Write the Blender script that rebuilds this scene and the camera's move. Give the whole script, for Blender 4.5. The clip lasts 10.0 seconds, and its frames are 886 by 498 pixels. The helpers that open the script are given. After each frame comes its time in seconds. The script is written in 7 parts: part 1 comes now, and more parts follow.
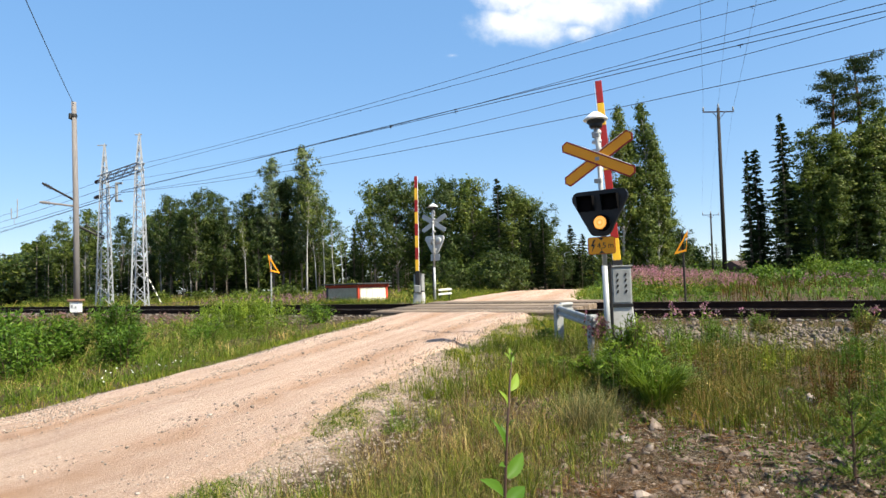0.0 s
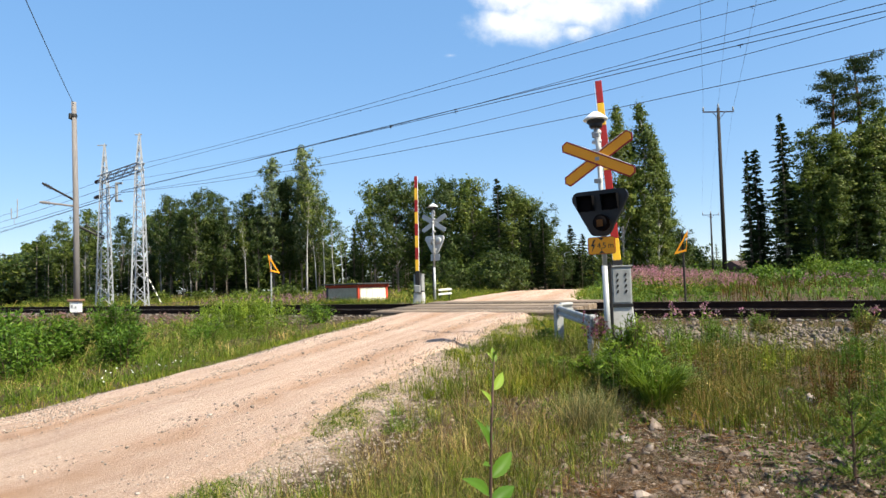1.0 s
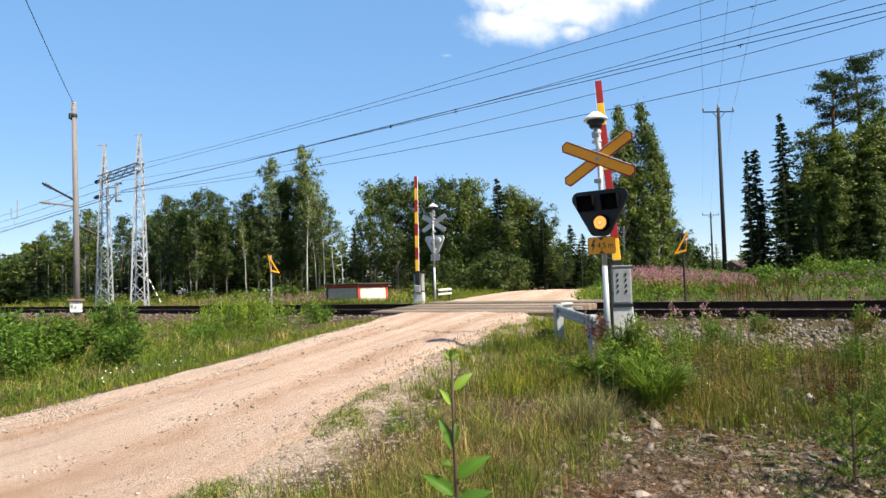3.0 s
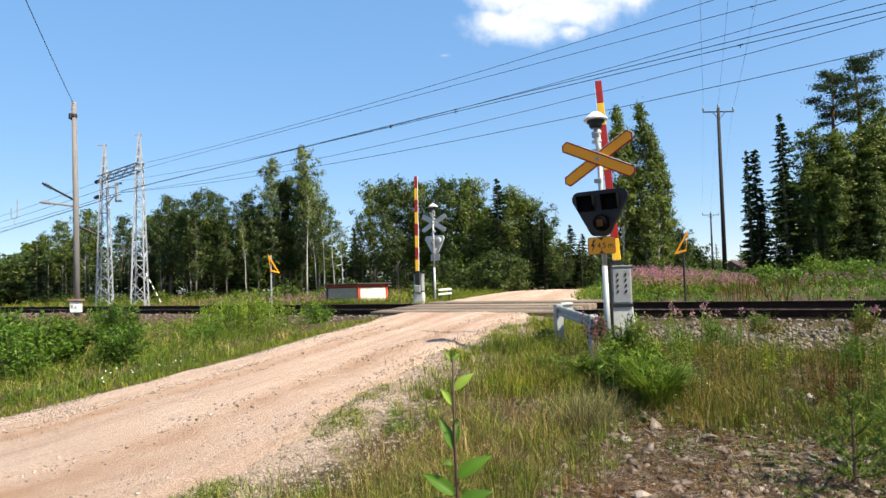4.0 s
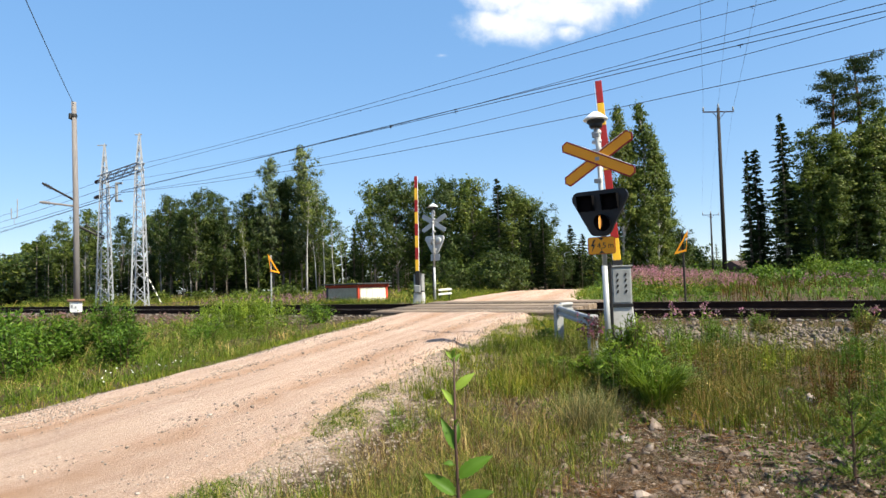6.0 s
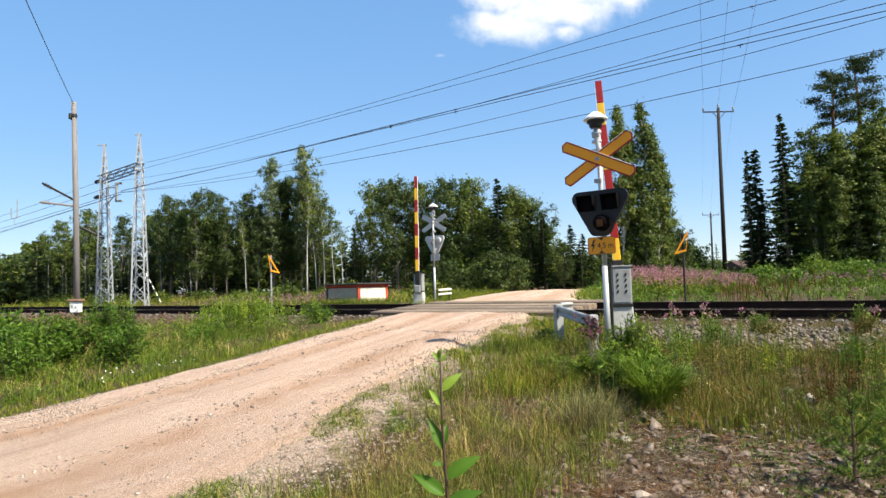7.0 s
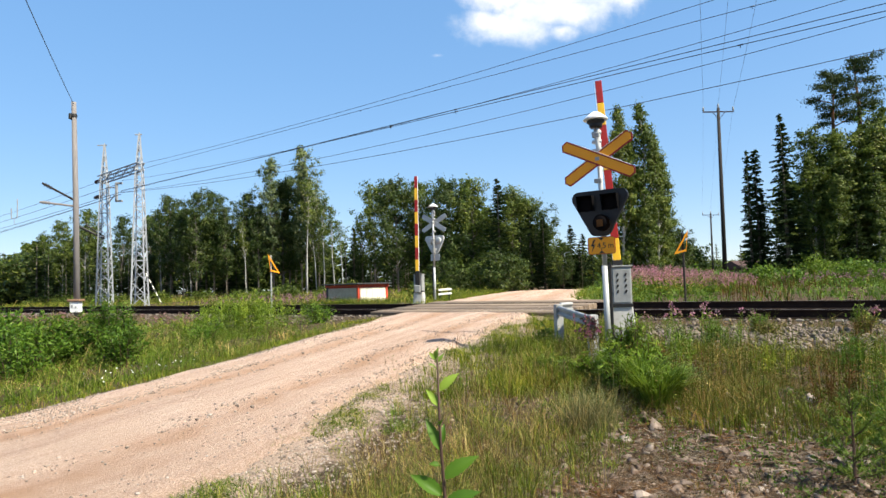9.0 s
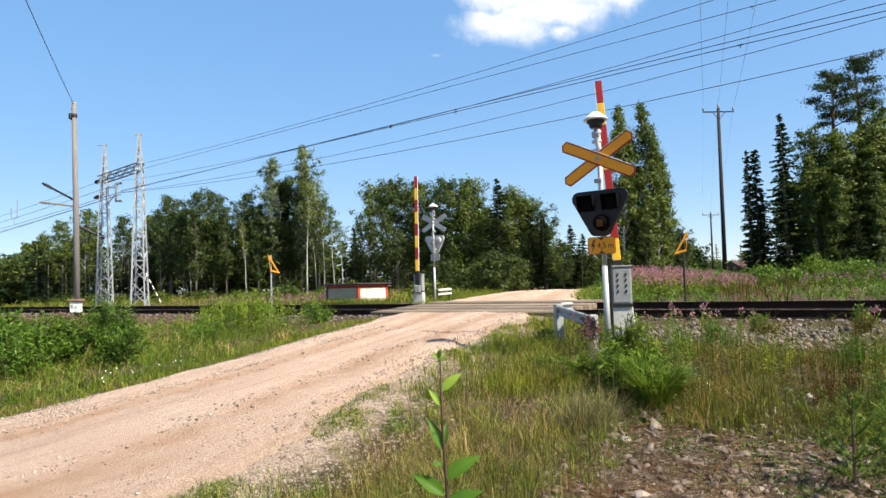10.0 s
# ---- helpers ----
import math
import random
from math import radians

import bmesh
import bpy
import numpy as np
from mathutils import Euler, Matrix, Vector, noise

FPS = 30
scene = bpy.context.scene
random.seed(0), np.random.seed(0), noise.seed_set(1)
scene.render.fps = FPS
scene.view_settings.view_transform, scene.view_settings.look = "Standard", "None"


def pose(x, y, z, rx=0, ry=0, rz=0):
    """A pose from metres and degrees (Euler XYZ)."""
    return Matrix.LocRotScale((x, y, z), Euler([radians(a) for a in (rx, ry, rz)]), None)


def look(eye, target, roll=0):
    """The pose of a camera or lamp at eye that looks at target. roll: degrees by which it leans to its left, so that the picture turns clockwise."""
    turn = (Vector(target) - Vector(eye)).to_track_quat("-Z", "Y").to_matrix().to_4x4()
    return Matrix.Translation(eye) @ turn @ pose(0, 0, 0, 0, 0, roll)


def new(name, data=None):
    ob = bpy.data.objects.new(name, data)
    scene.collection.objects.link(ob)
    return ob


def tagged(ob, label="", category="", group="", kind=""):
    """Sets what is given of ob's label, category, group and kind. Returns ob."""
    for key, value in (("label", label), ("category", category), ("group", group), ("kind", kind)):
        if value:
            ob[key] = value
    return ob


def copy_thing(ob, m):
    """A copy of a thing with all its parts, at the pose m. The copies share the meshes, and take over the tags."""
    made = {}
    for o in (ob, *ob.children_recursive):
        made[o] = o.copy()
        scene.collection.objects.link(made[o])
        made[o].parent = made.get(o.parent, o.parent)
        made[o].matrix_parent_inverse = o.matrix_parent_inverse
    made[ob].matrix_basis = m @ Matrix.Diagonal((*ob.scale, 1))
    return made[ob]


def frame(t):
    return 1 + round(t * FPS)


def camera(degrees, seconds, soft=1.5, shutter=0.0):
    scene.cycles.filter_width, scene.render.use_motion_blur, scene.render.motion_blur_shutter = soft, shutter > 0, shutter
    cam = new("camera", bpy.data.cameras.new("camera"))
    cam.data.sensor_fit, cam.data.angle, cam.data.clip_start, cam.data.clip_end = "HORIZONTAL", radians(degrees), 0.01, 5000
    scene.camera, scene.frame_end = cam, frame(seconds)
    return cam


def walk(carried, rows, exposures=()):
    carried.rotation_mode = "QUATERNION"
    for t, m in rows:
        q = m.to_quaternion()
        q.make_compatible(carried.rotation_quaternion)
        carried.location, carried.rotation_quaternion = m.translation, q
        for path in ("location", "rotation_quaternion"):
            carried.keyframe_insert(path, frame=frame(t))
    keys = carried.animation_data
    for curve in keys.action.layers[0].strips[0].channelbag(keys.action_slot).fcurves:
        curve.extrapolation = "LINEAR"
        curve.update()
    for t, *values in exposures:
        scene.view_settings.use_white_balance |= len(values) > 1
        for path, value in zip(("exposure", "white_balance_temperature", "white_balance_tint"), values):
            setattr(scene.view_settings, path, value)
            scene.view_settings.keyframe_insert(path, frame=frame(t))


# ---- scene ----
EYE = (0.0, 0.0, 1.5)
TURN = Euler((radians(93.2), 0.0, 0.0)).to_matrix().to_4x4() @ pose(0, 0, 0, 0, 0, -1.72)
STAND = Matrix.Translation(EYE) @ TURN
cam = camera(68.0, 10.0, soft=1.5)
walk(cam, [(0.0, STAND), (10.0, STAND)], exposures=[(0.0, 1.08), (10.0, 1.08)])

# ---- light: high summer sun from behind the right shoulder, clear sky ----
SUN_AZ, SUN_EL = radians(124), radians(48)
SUN_DIR = Vector((math.sin(SUN_AZ) * math.cos(SUN_EL), math.cos(SUN_AZ) * math.cos(SUN_EL), math.sin(SUN_EL)))
world = bpy.data.worlds.new("world")
scene.world = world
world.use_nodes = True
wn = world.node_tree.nodes
sky = wn.new("ShaderNodeTexSky")
sky.sky_type, sky.sun_disc = "NISHITA", False
sky.sun_elevation, sky.sun_rotation = SUN_EL, SUN_AZ
sky.altitude = 1800
sky.air_density, sky.dust_density, sky.ozone_density = 1.0, 2.0, 5.0
wn["Background"].inputs["Strength"].default_value = 0.275
soften = wn.new("ShaderNodeGamma")
soften.inputs["Gamma"].default_value = 0.33
richer = wn.new("ShaderNodeHueSaturation")
richer.inputs["Saturation"].default_value = 2.1
richer.inputs["Hue"].default_value = 0.506
world.node_tree.links.new(sky.outputs["Color"], soften.inputs["Color"])
world.node_tree.links.new(soften.outputs["Color"], richer.inputs["Color"])
world.node_tree.links.new(richer.outputs["Color"], wn["Background"].inputs["Color"])
sun = new("sun", bpy.data.lights.new("sun", "SUN"))
sun.data.energy, sun.data.angle, sun.data.color = 4.92, radians(0.55), (1.0, 0.935, 0.77)
sun.matrix_world = look(SUN_DIR * 60, (0, 0, 0))


# ---- materials ----
def material(name, rough=0.7, metal=0.0, spec=0.4):
    m = bpy.data.materials.new(name)
    m.use_nodes = True
    b = m.node_tree.nodes["Principled BSDF"]
    b.inputs["Roughness"].default_value = rough
    b.inputs["Metallic"].default_value = metal
    b.inputs["Specular IOR Level"].default_value = spec
    return m, m.node_tree.nodes, m.node_tree.links, b


def ramp(nodes, links, source, stops):
    r = nodes.new("ShaderNodeValToRGB")
    els = r.color_ramp.elements
    while len(els) < len(stops):
        els.new(0.5)
    for e, (p, c) in zip(els, stops):
        e.position, e.color = p, (*c, 1)
    links.new(source, r.inputs["Fac"])
    return r.outputs["Color"]


def noise_tex(nodes, links, scale, detail=4.0, rough=0.6, coord=None, stretch=None):
    n = nodes.new("ShaderNodeTexNoise")
    n.inputs["Scale"].default_value, n.inputs["Detail"].default_value, n.inputs["Roughness"].default_value = scale, detail, rough
    if coord is not None:
        if stretch:
            mp = nodes.new("ShaderNodeMapping")
            mp.inputs["Scale"].default_value = stretch
            links.new(coord, mp.inputs["Vector"])
            coord = mp.outputs["Vector"]
        links.new(coord, n.inputs["Vector"])
    return n.outputs["Fac"]


def mixed(nodes, links, fac, a, b, mode="MIX"):
    m = nodes.new("ShaderNodeMix")
    m.data_type, m.blend_type = "RGBA", mode
    if isinstance(fac, (int, float)):
        m.inputs["Factor"].default_value = fac
    else:
        links.new(fac, m.inputs["Factor"])
    for s, v in ((m.inputs[6], a), (m.inputs[7], b)):
        if isinstance(v, tuple):
            s.default_value = (*v, 1)
        else:
            links.new(v, s)
    return m.outputs[2]


def bump(nodes, links, bsdf, height, strength=0.4, distance=0.02):
    n = nodes.new("ShaderNodeBump")
    n.inputs["Strength"].default_value, n.inputs["Distance"].default_value = strength, distance
    links.new(height, n.inputs["Height"])
    links.new(n.outputs["Normal"], bsdf.inputs["Normal"])


def worn(name, base, dark, rough=0.6, metal=0.0, scale=6.0, fine=60.0, amount=0.5, rel=0.15, stretch=None, spec=0.4):
    """A painted, metal or wooden surface with stains at two scales."""
    m, n, l, b = material(name, rough, metal, spec)
    co = n.new("ShaderNodeTexCoord").outputs["Object"]
    big = noise_tex(n, l, scale, 5, 0.65, co, stretch)
    small = noise_tex(n, l, fine, 3, 0.6, co, stretch)
    c = ramp(n, l, big, [(0.35, base), (0.5 + 0.4 * (1 - amount), dark)])
    c = mixed(n, l, 0.25, c, ramp(n, l, small, [(0.3, dark), (0.7, base)]))
    l.new(c, b.inputs["Base Color"])
    bump(n, l, b, small, rel, 0.004)
    return m


def leafy(name, stops, rough=0.55, through_light=0.28, spec=0.12):
    """Leaves: each piece takes its own tone; some light passes through."""
    m, n, l, b = material(name, rough + 0.1, 0, 0.6 * spec)
    geo = n.new("ShaderNodeNewGeometry")
    c = ramp(n, l, geo.outputs["Random Per Island"], stops)
    info = n.new("ShaderNodeObjectInfo")
    tone = ramp(n, l, info.outputs["Random"], [(0.0, (0.61, 0.65, 0.61)), (1.0, (0.93, 0.87, 0.73))])
    c = mixed(n, l, 1.0, c, tone, "MULTIPLY")
    co = n.new("ShaderNodeTexCoord").outputs["Object"]
    patchy = ramp(n, l, noise_tex(n, l, 0.9, 3, 0.6, co), [(0.3, (0.68, 0.78, 0.62)), (0.5, (1.0, 1.0, 1.0)), (0.7, (1.35, 1.2, 1.15))])
    c = mixed(n, l, 1.0, c, patchy, "MULTIPLY")
    l.new(c, b.inputs["Base Color"])
    t = n.new("ShaderNodeBsdfTranslucent")
    l.new(mixed(n, l, 0.5, c, (0.25, 0.37, 0.05), "MIX"), t.inputs["Color"])
    mx = n.new("ShaderNodeMixShader")
    mx.inputs["Fac"].default_value = 0.75 * through_light
    l.new(b.outputs["BSDF"], mx.inputs[1])
    l.new(t.outputs["BSDF"], mx.inputs[2])
    l.new(mx.outputs["Shader"], n["Material Output"].inputs["Surface"])
    return m


def make_gravel_road():
    m, n, l, b = material("gravel_road", 0.92, 0, 0.2)
    co = n.new("ShaderNodeTexCoord").outputs["Object"]
    geo = n.new("ShaderNodeAttribute")
    geo.attribute_name = "across"
    big = noise_tex(n, l, 0.55, 5, 0.6, co)
    grit = noise_tex(n, l, 26, 6, 0.8, co)
    vor = n.new("ShaderNodeTexVoronoi")
    vor.inputs["Scale"].default_value = 26
    l.new(co, vor.inputs["Vector"])
    c = ramp(n, l, big, [(0.3, (0.54, 0.36, 0.25)), (0.7, (0.64, 0.46, 0.335))])
    c = mixed(n, l, 0.55, c, ramp(n, l, grit, [(0.32, (0.26, 0.18, 0.13)), (0.5, (0.58, 0.41, 0.30)), (0.72, (0.72, 0.59, 0.48))]))
    c = mixed(n, l, 0.42, c, ramp(n, l, vor.outputs["Color"], [(0.0, (0.28, 0.2, 0.15)), (1.0, (0.58, 0.46, 0.37))]))
    # packed brown wheel tracks between loose pale gravel
    rut = n.new("ShaderNodeValToRGB")
    els = rut.color_ramp.elements
    for p in (0.2, 0.3, 0.4, 0.62, 0.72, 0.82):
        els.new(p)
    for e, v in zip(els, (0.2, 0.35, 1.0, 0.3, 0.25, 1.0, 0.5, 0.2)):
        e.color = (v, v, v, 1)
    l.new(geo.outputs["Fac"], rut.inputs["Fac"])
    streak = n.new("ShaderNodeMath")
    streak.operation = "MULTIPLY"
    l.new(rut.outputs["Color"], streak.inputs[0])
    l.new(ramp(n, l, noise_tex(n, l, 1.3, 5, 0.65, co), [(0.3, (0.3, 0.3, 0.3)), (0.6, (1.0, 1.0, 1.0))]), streak.inputs[1])
    salt = noise_tex(n, l, 62, 5, 0.85, co)
    c = mixed(n, l, 0.68, c, ramp(n, l, salt, [(0.38, (0.13, 0.085, 0.06)), (0.5, (0.58, 0.42, 0.31)), (0.61, (1.0, 0.89, 0.76))]))
    lane = n.new("ShaderNodeAttribute")
    lane.attribute_name = "along"
    pair = n.new("ShaderNodeCombineXYZ")
    l.new(geo.outputs["Fac"], pair.inputs["X"])
    l.new(lane.outputs["Fac"], pair.inputs["Y"])
    along = noise_tex(n, l, 1.0, 6, 0.7, pair.outputs["Vector"], (16.0, 0.22, 1))
    c = mixed(n, l, 0.45, c, ramp(n, l, along, [(0.36, (0.36, 0.225, 0.145)), (0.5, (0.60, 0.43, 0.315)), (0.66, (0.74, 0.57, 0.44))]))
    c = mixed(n, l, streak.outputs[0], c, (0.45, 0.275, 0.165))
    c = mixed(n, l, 1.0, c, (0.955, 0.93, 0.95), "MULTIPLY")
    l.new(c, b.inputs["Base Color"])
    bump(n, l, b, grit, 1.0, 0.05)
    return m


def make_soil():
    m, n, l, b = material("soil_and_litter", 0.95, 0, 0.1)
    co = n.new("ShaderNodeTexCoord").outputs["Object"]
    big = noise_tex(n, l, 0.6, 6, 0.65, co)
    mid = noise_tex(n, l, 6.0, 6, 0.7, co)
    fine = noise_tex(n, l, 60, 5, 0.75, co)
    c = ramp(n, l, big, [(0.35, (0.024, 0.021, 0.008)), (0.52, (0.062, 0.039, 0.020)), (0.7, (0.13, 0.083, 0.05))])
    c = mixed(n, l, 0.5, c, ramp(n, l, mid, [(0.3, (0.05, 0.036, 0.018)), (0.5, (0.115, 0.072, 0.042)), (0.72, (0.24, 0.175, 0.13))]))
    c = mixed(n, l, 0.4, c, ramp(n, l, fine, [(0.32, (0.05, 0.035, 0.02)), (0.68, (0.30, 0.235, 0.165))]))
    vor = n.new("ShaderNodeTexVoronoi")
    vor.inputs["Scale"].default_value = 21
    l.new(co, vor.inputs["Vector"])
    rim = n.new("ShaderNodeTexVoronoi")
    rim.feature = "DISTANCE_TO_EDGE"
    rim.inputs["Scale"].default_value = 21
    l.new(co, rim.inputs["Vector"])
    stones = ramp(n, l, vor.outputs["Color"], [(0.0, (0.07, 0.05, 0.032)), (0.45, (0.15, 0.11, 0.078)), (0.75, (0.24, 0.185, 0.14)), (1.0, (0.42, 0.34, 0.27))])
    stones = mixed(n, l, 1.0, stones, ramp(n, l, rim.outputs["Distance"], [(0.0, (0.12, 0.11, 0.1)), (0.09, (1.0, 1.0, 1.0))]), "MULTIPLY")
    c = mixed(n, l, ramp(n, l, mid, [(0.45, (0.0, 0.0, 0.0)), (0.62, (0.7, 0.7, 0.7))]), c, stones)
    c = mixed(n, l, 1.0, c, (0.62, 0.60, 0.55), "MULTIPLY")
    spill = n.new("ShaderNodeAttribute")
    spill.attribute_name = "gravel_spill"
    add = n.new("ShaderNodeMath")
    add.operation = "ADD"
    l.new(spill.outputs["Fac"], add.inputs[0])
    l.new(mid, add.inputs[1])
    cut = n.new("ShaderNodeMapRange")
    cut.inputs["From Min"].default_value, cut.inputs["From Max"].default_value = 0.78, 1.02
    l.new(add.outputs[0], cut.inputs["Value"])
    grit = ramp(n, l, noise_tex(n, l, 45, 6, 0.75, co), [(0.32, (0.21, 0.14, 0.097)), (0.5, (0.37, 0.265, 0.195)), (0.72, (0.57, 0.47, 0.39))])
    c = mixed(n, l, cut.outputs["Result"], c, grit)
    l.new(c, b.inputs["Base Color"])
    bump(n, l, b, fine, 0.8, 0.03)
    return m


def make_rock(name, stops):
    m, n, l, b = material(name, 0.9, 0, 0.25)
    geo = n.new("ShaderNodeNewGeometry")
    info = n.new("ShaderNodeObjectInfo")
    add = n.new("ShaderNodeMath")
    add.operation = "ADD"
    l.new(geo.outputs["Random Per Island"], add.inputs[0])
    l.new(info.outputs["Random"], add.inputs[1])
    fr = n.new("ShaderNodeMath")
    fr.operation = "FRACT"
    l.new(add.outputs[0], fr.inputs[0])
    co = n.new("ShaderNodeTexCoord").outputs["Object"]
    c = ramp(n, l, fr.outputs[0], stops)
    f = noise_tex(n, l, 40, 4, 0.6, co)
    c = mixed(n, l, 0.4, c, ramp(n, l, f, [(0.3, (0.10, 0.07, 0.05)), (0.7, (0.46, 0.36, 0.28))]))
    c = mixed(n, l, 1.0, c, (0.89, 0.89, 0.89), "MULTIPLY")
    l.new(c, b.inputs["Base Color"])
    bump(n, l, b, f, 0.4, 0.01)
    return m


def make_bark(name, pale, dark, scale):
    m, n, l, b = material(name, 0.9, 0, 0.2)
    co = n.new("ShaderNodeTexCoord").outputs["Object"]
    f = noise_tex(n, l, scale, 5, 0.7, co, (1.0, 1.0, 4.0) if pale[0] > 0.4 else (4, 4, 0.6))
    l.new(ramp(n, l, f, [(0.36, dark), (0.52, pale)]), b.inputs["Base Color"])
    bump(n, l, b, f, 0.5, 0.02)
    return m


def make_glow(name, colour, strength):
    m = bpy.data.materials.new(name)
    m.use_nodes = True
    n, l = m.node_tree.nodes, m.node_tree.links
    e = n.new("ShaderNodeEmission")
    co = n.new("ShaderNodeTexCoord").outputs["Object"]
    r = n.new("ShaderNodeVectorMath")
    r.operation = "LENGTH"
    l.new(co, r.inputs[0])
    c = ramp(n, l, r.outputs["Value"], [(0.015, (1.0, 0.72, 0.30)), (0.04, (1.0, 0.36, 0.05)), (0.06, (1.0, 0.58, 0.17)), (0.1, colour)])
    l.new(c, e.inputs["Color"])
    e.inputs["Strength"].default_value = strength
    l.new(e.outputs["Emission"], n["Material Output"].inputs["Surface"])
    return m


MAT_ROAD = make_gravel_road()
MAT_SOIL = make_soil()
MAT_BALLAST = make_rock("ballast_stone", [(0.0, (0.030, 0.026, 0.024)), (0.4, (0.085, 0.072, 0.066)), (0.75, (0.165, 0.138, 0.122)), (1.0, (0.289, 0.235, 0.205))])
MAT_RUBBLE = make_rock("field_stone", [(0.0, (0.075, 0.05, 0.036)), (0.5, (0.17, 0.12, 0.09)), (0.85, (0.29, 0.22, 0.17)), (1.0, (0.52, 0.42, 0.34))])
MAT_CHIP = make_rock("broken_litter", [(0.0, (0.022, 0.014, 0.009)), (0.4, (0.075, 0.042, 0.026)), (0.7, (0.15, 0.095, 0.065)), (0.88, (0.27, 0.215, 0.175)), (1.0, (0.56, 0.49, 0.42))])
MAT_PEBBLE = make_rock("road_pebble", [(0.0, (0.11, 0.085, 0.072)), (0.5, (0.33, 0.26, 0.21)), (1.0, (0.576, 0.504, 0.440))])
MAT_RAIL = worn("rusty_rail", (0.032, 0.019, 0.014), (0.012, 0.008, 0.007), 0.95, 0.0, 4, 50, spec=0.08)
MAT_RAILHEAD = worn("polished_rail", (0.36, 0.34, 0.31), (0.05, 0.04, 0.035), 0.5, 0.3, 2.5, 30, 0.7)
MAT_SLEEPER = worn("concrete_sleeper", (0.22, 0.20, 0.175), (0.10, 0.09, 0.08), 0.9, 0, 3, 40)
MAT_PLANK = worn("dusty_plank", (0.32, 0.235, 0.16), (0.12, 0.086, 0.06), 0.9, 0, 3, 30, stretch=(0.3, 3, 3))
MAT_OLDPLANK = worn("dark_tarred_plank", (0.20, 0.145, 0.10), (0.06, 0.043, 0.03), 0.9, 0, 3, 30, stretch=(0.3, 3, 3))
MAT_GALV = worn("galvanised_steel", (0.35, 0.35, 0.34), (0.23, 0.232, 0.232), 0.6, 0.2, 8, 70)
MAT_ZINC = worn("bright_zinc", (0.46, 0.46, 0.45), (0.33, 0.335, 0.335), 0.45, 0.25, 8, 70)
MAT_GREYBOX = worn("grey_cabinet_paint", (0.33, 0.335, 0.33), (0.20, 0.205, 0.205), 0.55, 0.1, 5, 60)
MAT_CONCRETE = worn("cast_concrete", (0.50, 0.48, 0.45), (0.34, 0.33, 0.31), 0.9, 0, 6, 50, rel=0.3)
MAT_BLACK = worn("black_plastic", (0.012, 0.011, 0.011), (0.02, 0.019, 0.019), 0.55, 0, 5, 40, spec=0.28)
# blacker than the board: shade inside the hoods is put into this colour
MAT_PIT = worn("dark_lens_pit", (0.006, 0.005, 0.006), (0.004, 0.004, 0.004), 1.0, 0, 5, 40, spec=0.05)
MAT_YELLOW = worn("sign_yellow", (0.86, 0.335, 0.004), (0.78, 0.29, 0.004), 0.5, 0, 4, 50, 0.3, 0.03)
MAT_RED = worn("sign_red", (0.34, 0.012, 0.011), (0.22, 0.010, 0.009), 0.5, 0, 4, 50, 0.4, 0.03)
MAT_ARMYELLOW = worn("barrier_yellow", (0.80, 0.47, 0.02), (0.68, 0.38, 0.03), 0.5, 0, 4, 50, 0.4, 0.05)
MAT_WHITE = worn("white_paint", (0.80, 0.80, 0.79), (0.62, 0.62, 0.60), 0.5, 0, 4, 50, 0.4, 0.05)
MAT_INK = worn("sign_black", (0.015, 0.014, 0.013), (0.03, 0.028, 0.026), 0.6, 0, 4, 50)
MAT_CREAM = worn("cream_board", (0.78, 0.72, 0.60), (0.60, 0.54, 0.43), 0.8, 0, 5, 40, 0.6, 0.15)
MAT_TILEROOF = worn("old_tile_roof", (0.085, 0.045, 0.036), (0.055, 0.032, 0.027), 0.85, 0, 2, 20)
MAT_BACK = worn("dull_grey_paint", (0.52, 0.53, 0.52), (0.38, 0.39, 0.38), 0.7, 0.1, 5, 60)
# darker cream for the shed's front: the shade there is in the colour
MAT_SHADEDBOARD = worn("shaded_board", (0.50, 0.42, 0.31), (0.34, 0.27, 0.19), 0.85, 0, 5, 40, 0.6, 0.15)
MAT_BARN = worn("red_trim_paint", (0.50, 0.065, 0.025), (0.34, 0.04, 0.02), 0.75, 0, 5, 40)
MAT_FELT = worn("roofing_felt", (0.06, 0.06, 0.062), (0.035, 0.035, 0.036), 0.9, 0, 5, 60)
MAT_MAST = worn("weathered_mast", (0.215, 0.198, 0.192), (0.125, 0.112, 0.108), 0.85, 0, 5, 40, stretch=(4, 4, 0.4))
MAT_LID = worn("brown_lid_paint", (0.26, 0.15, 0.085), (0.12, 0.07, 0.045), 0.8, 0, 5, 40)
MAT_POLE = worn("creosoted_pole", (0.026, 0.021, 0.018), (0.012, 0.010, 0.009), 0.85, 0, 5, 40, stretch=(4, 4, 0.4))
MAT_LATTICE = worn("lattice_zinc", (0.42, 0.435, 0.45), (0.29, 0.30, 0.315), 0.65, 0.15, 6, 50)
MAT_WIRE = worn("overhead_wire", (0.10, 0.11, 0.13), (0.06, 0.07, 0.08), 0.5, 0.5, 3, 40)
MAT_GLASSY = worn("brown_insulator", (0.05, 0.035, 0.03), (0.03, 0.02, 0.018), 0.25, 0, 5, 40)
MAT_AMBEROFF = worn("unlit_lens", (0.12, 0.055, 0.017), (0.07, 0.03, 0.012), 0.85, 0, 20, 80, spec=0.1)
MAT_GLOW = make_glow("lit_amber_lens", (1.0, 0.34, 0.04), 0.56)
MAT_BIRCHBARK = make_bark("birch_bark", (0.42, 0.40, 0.36), (0.07, 0.06, 0.05), 5)
MAT_PALEBARK = make_bark("white_birch_bark", (0.42, 0.41, 0.38), (0.16, 0.14, 0.12), 5)
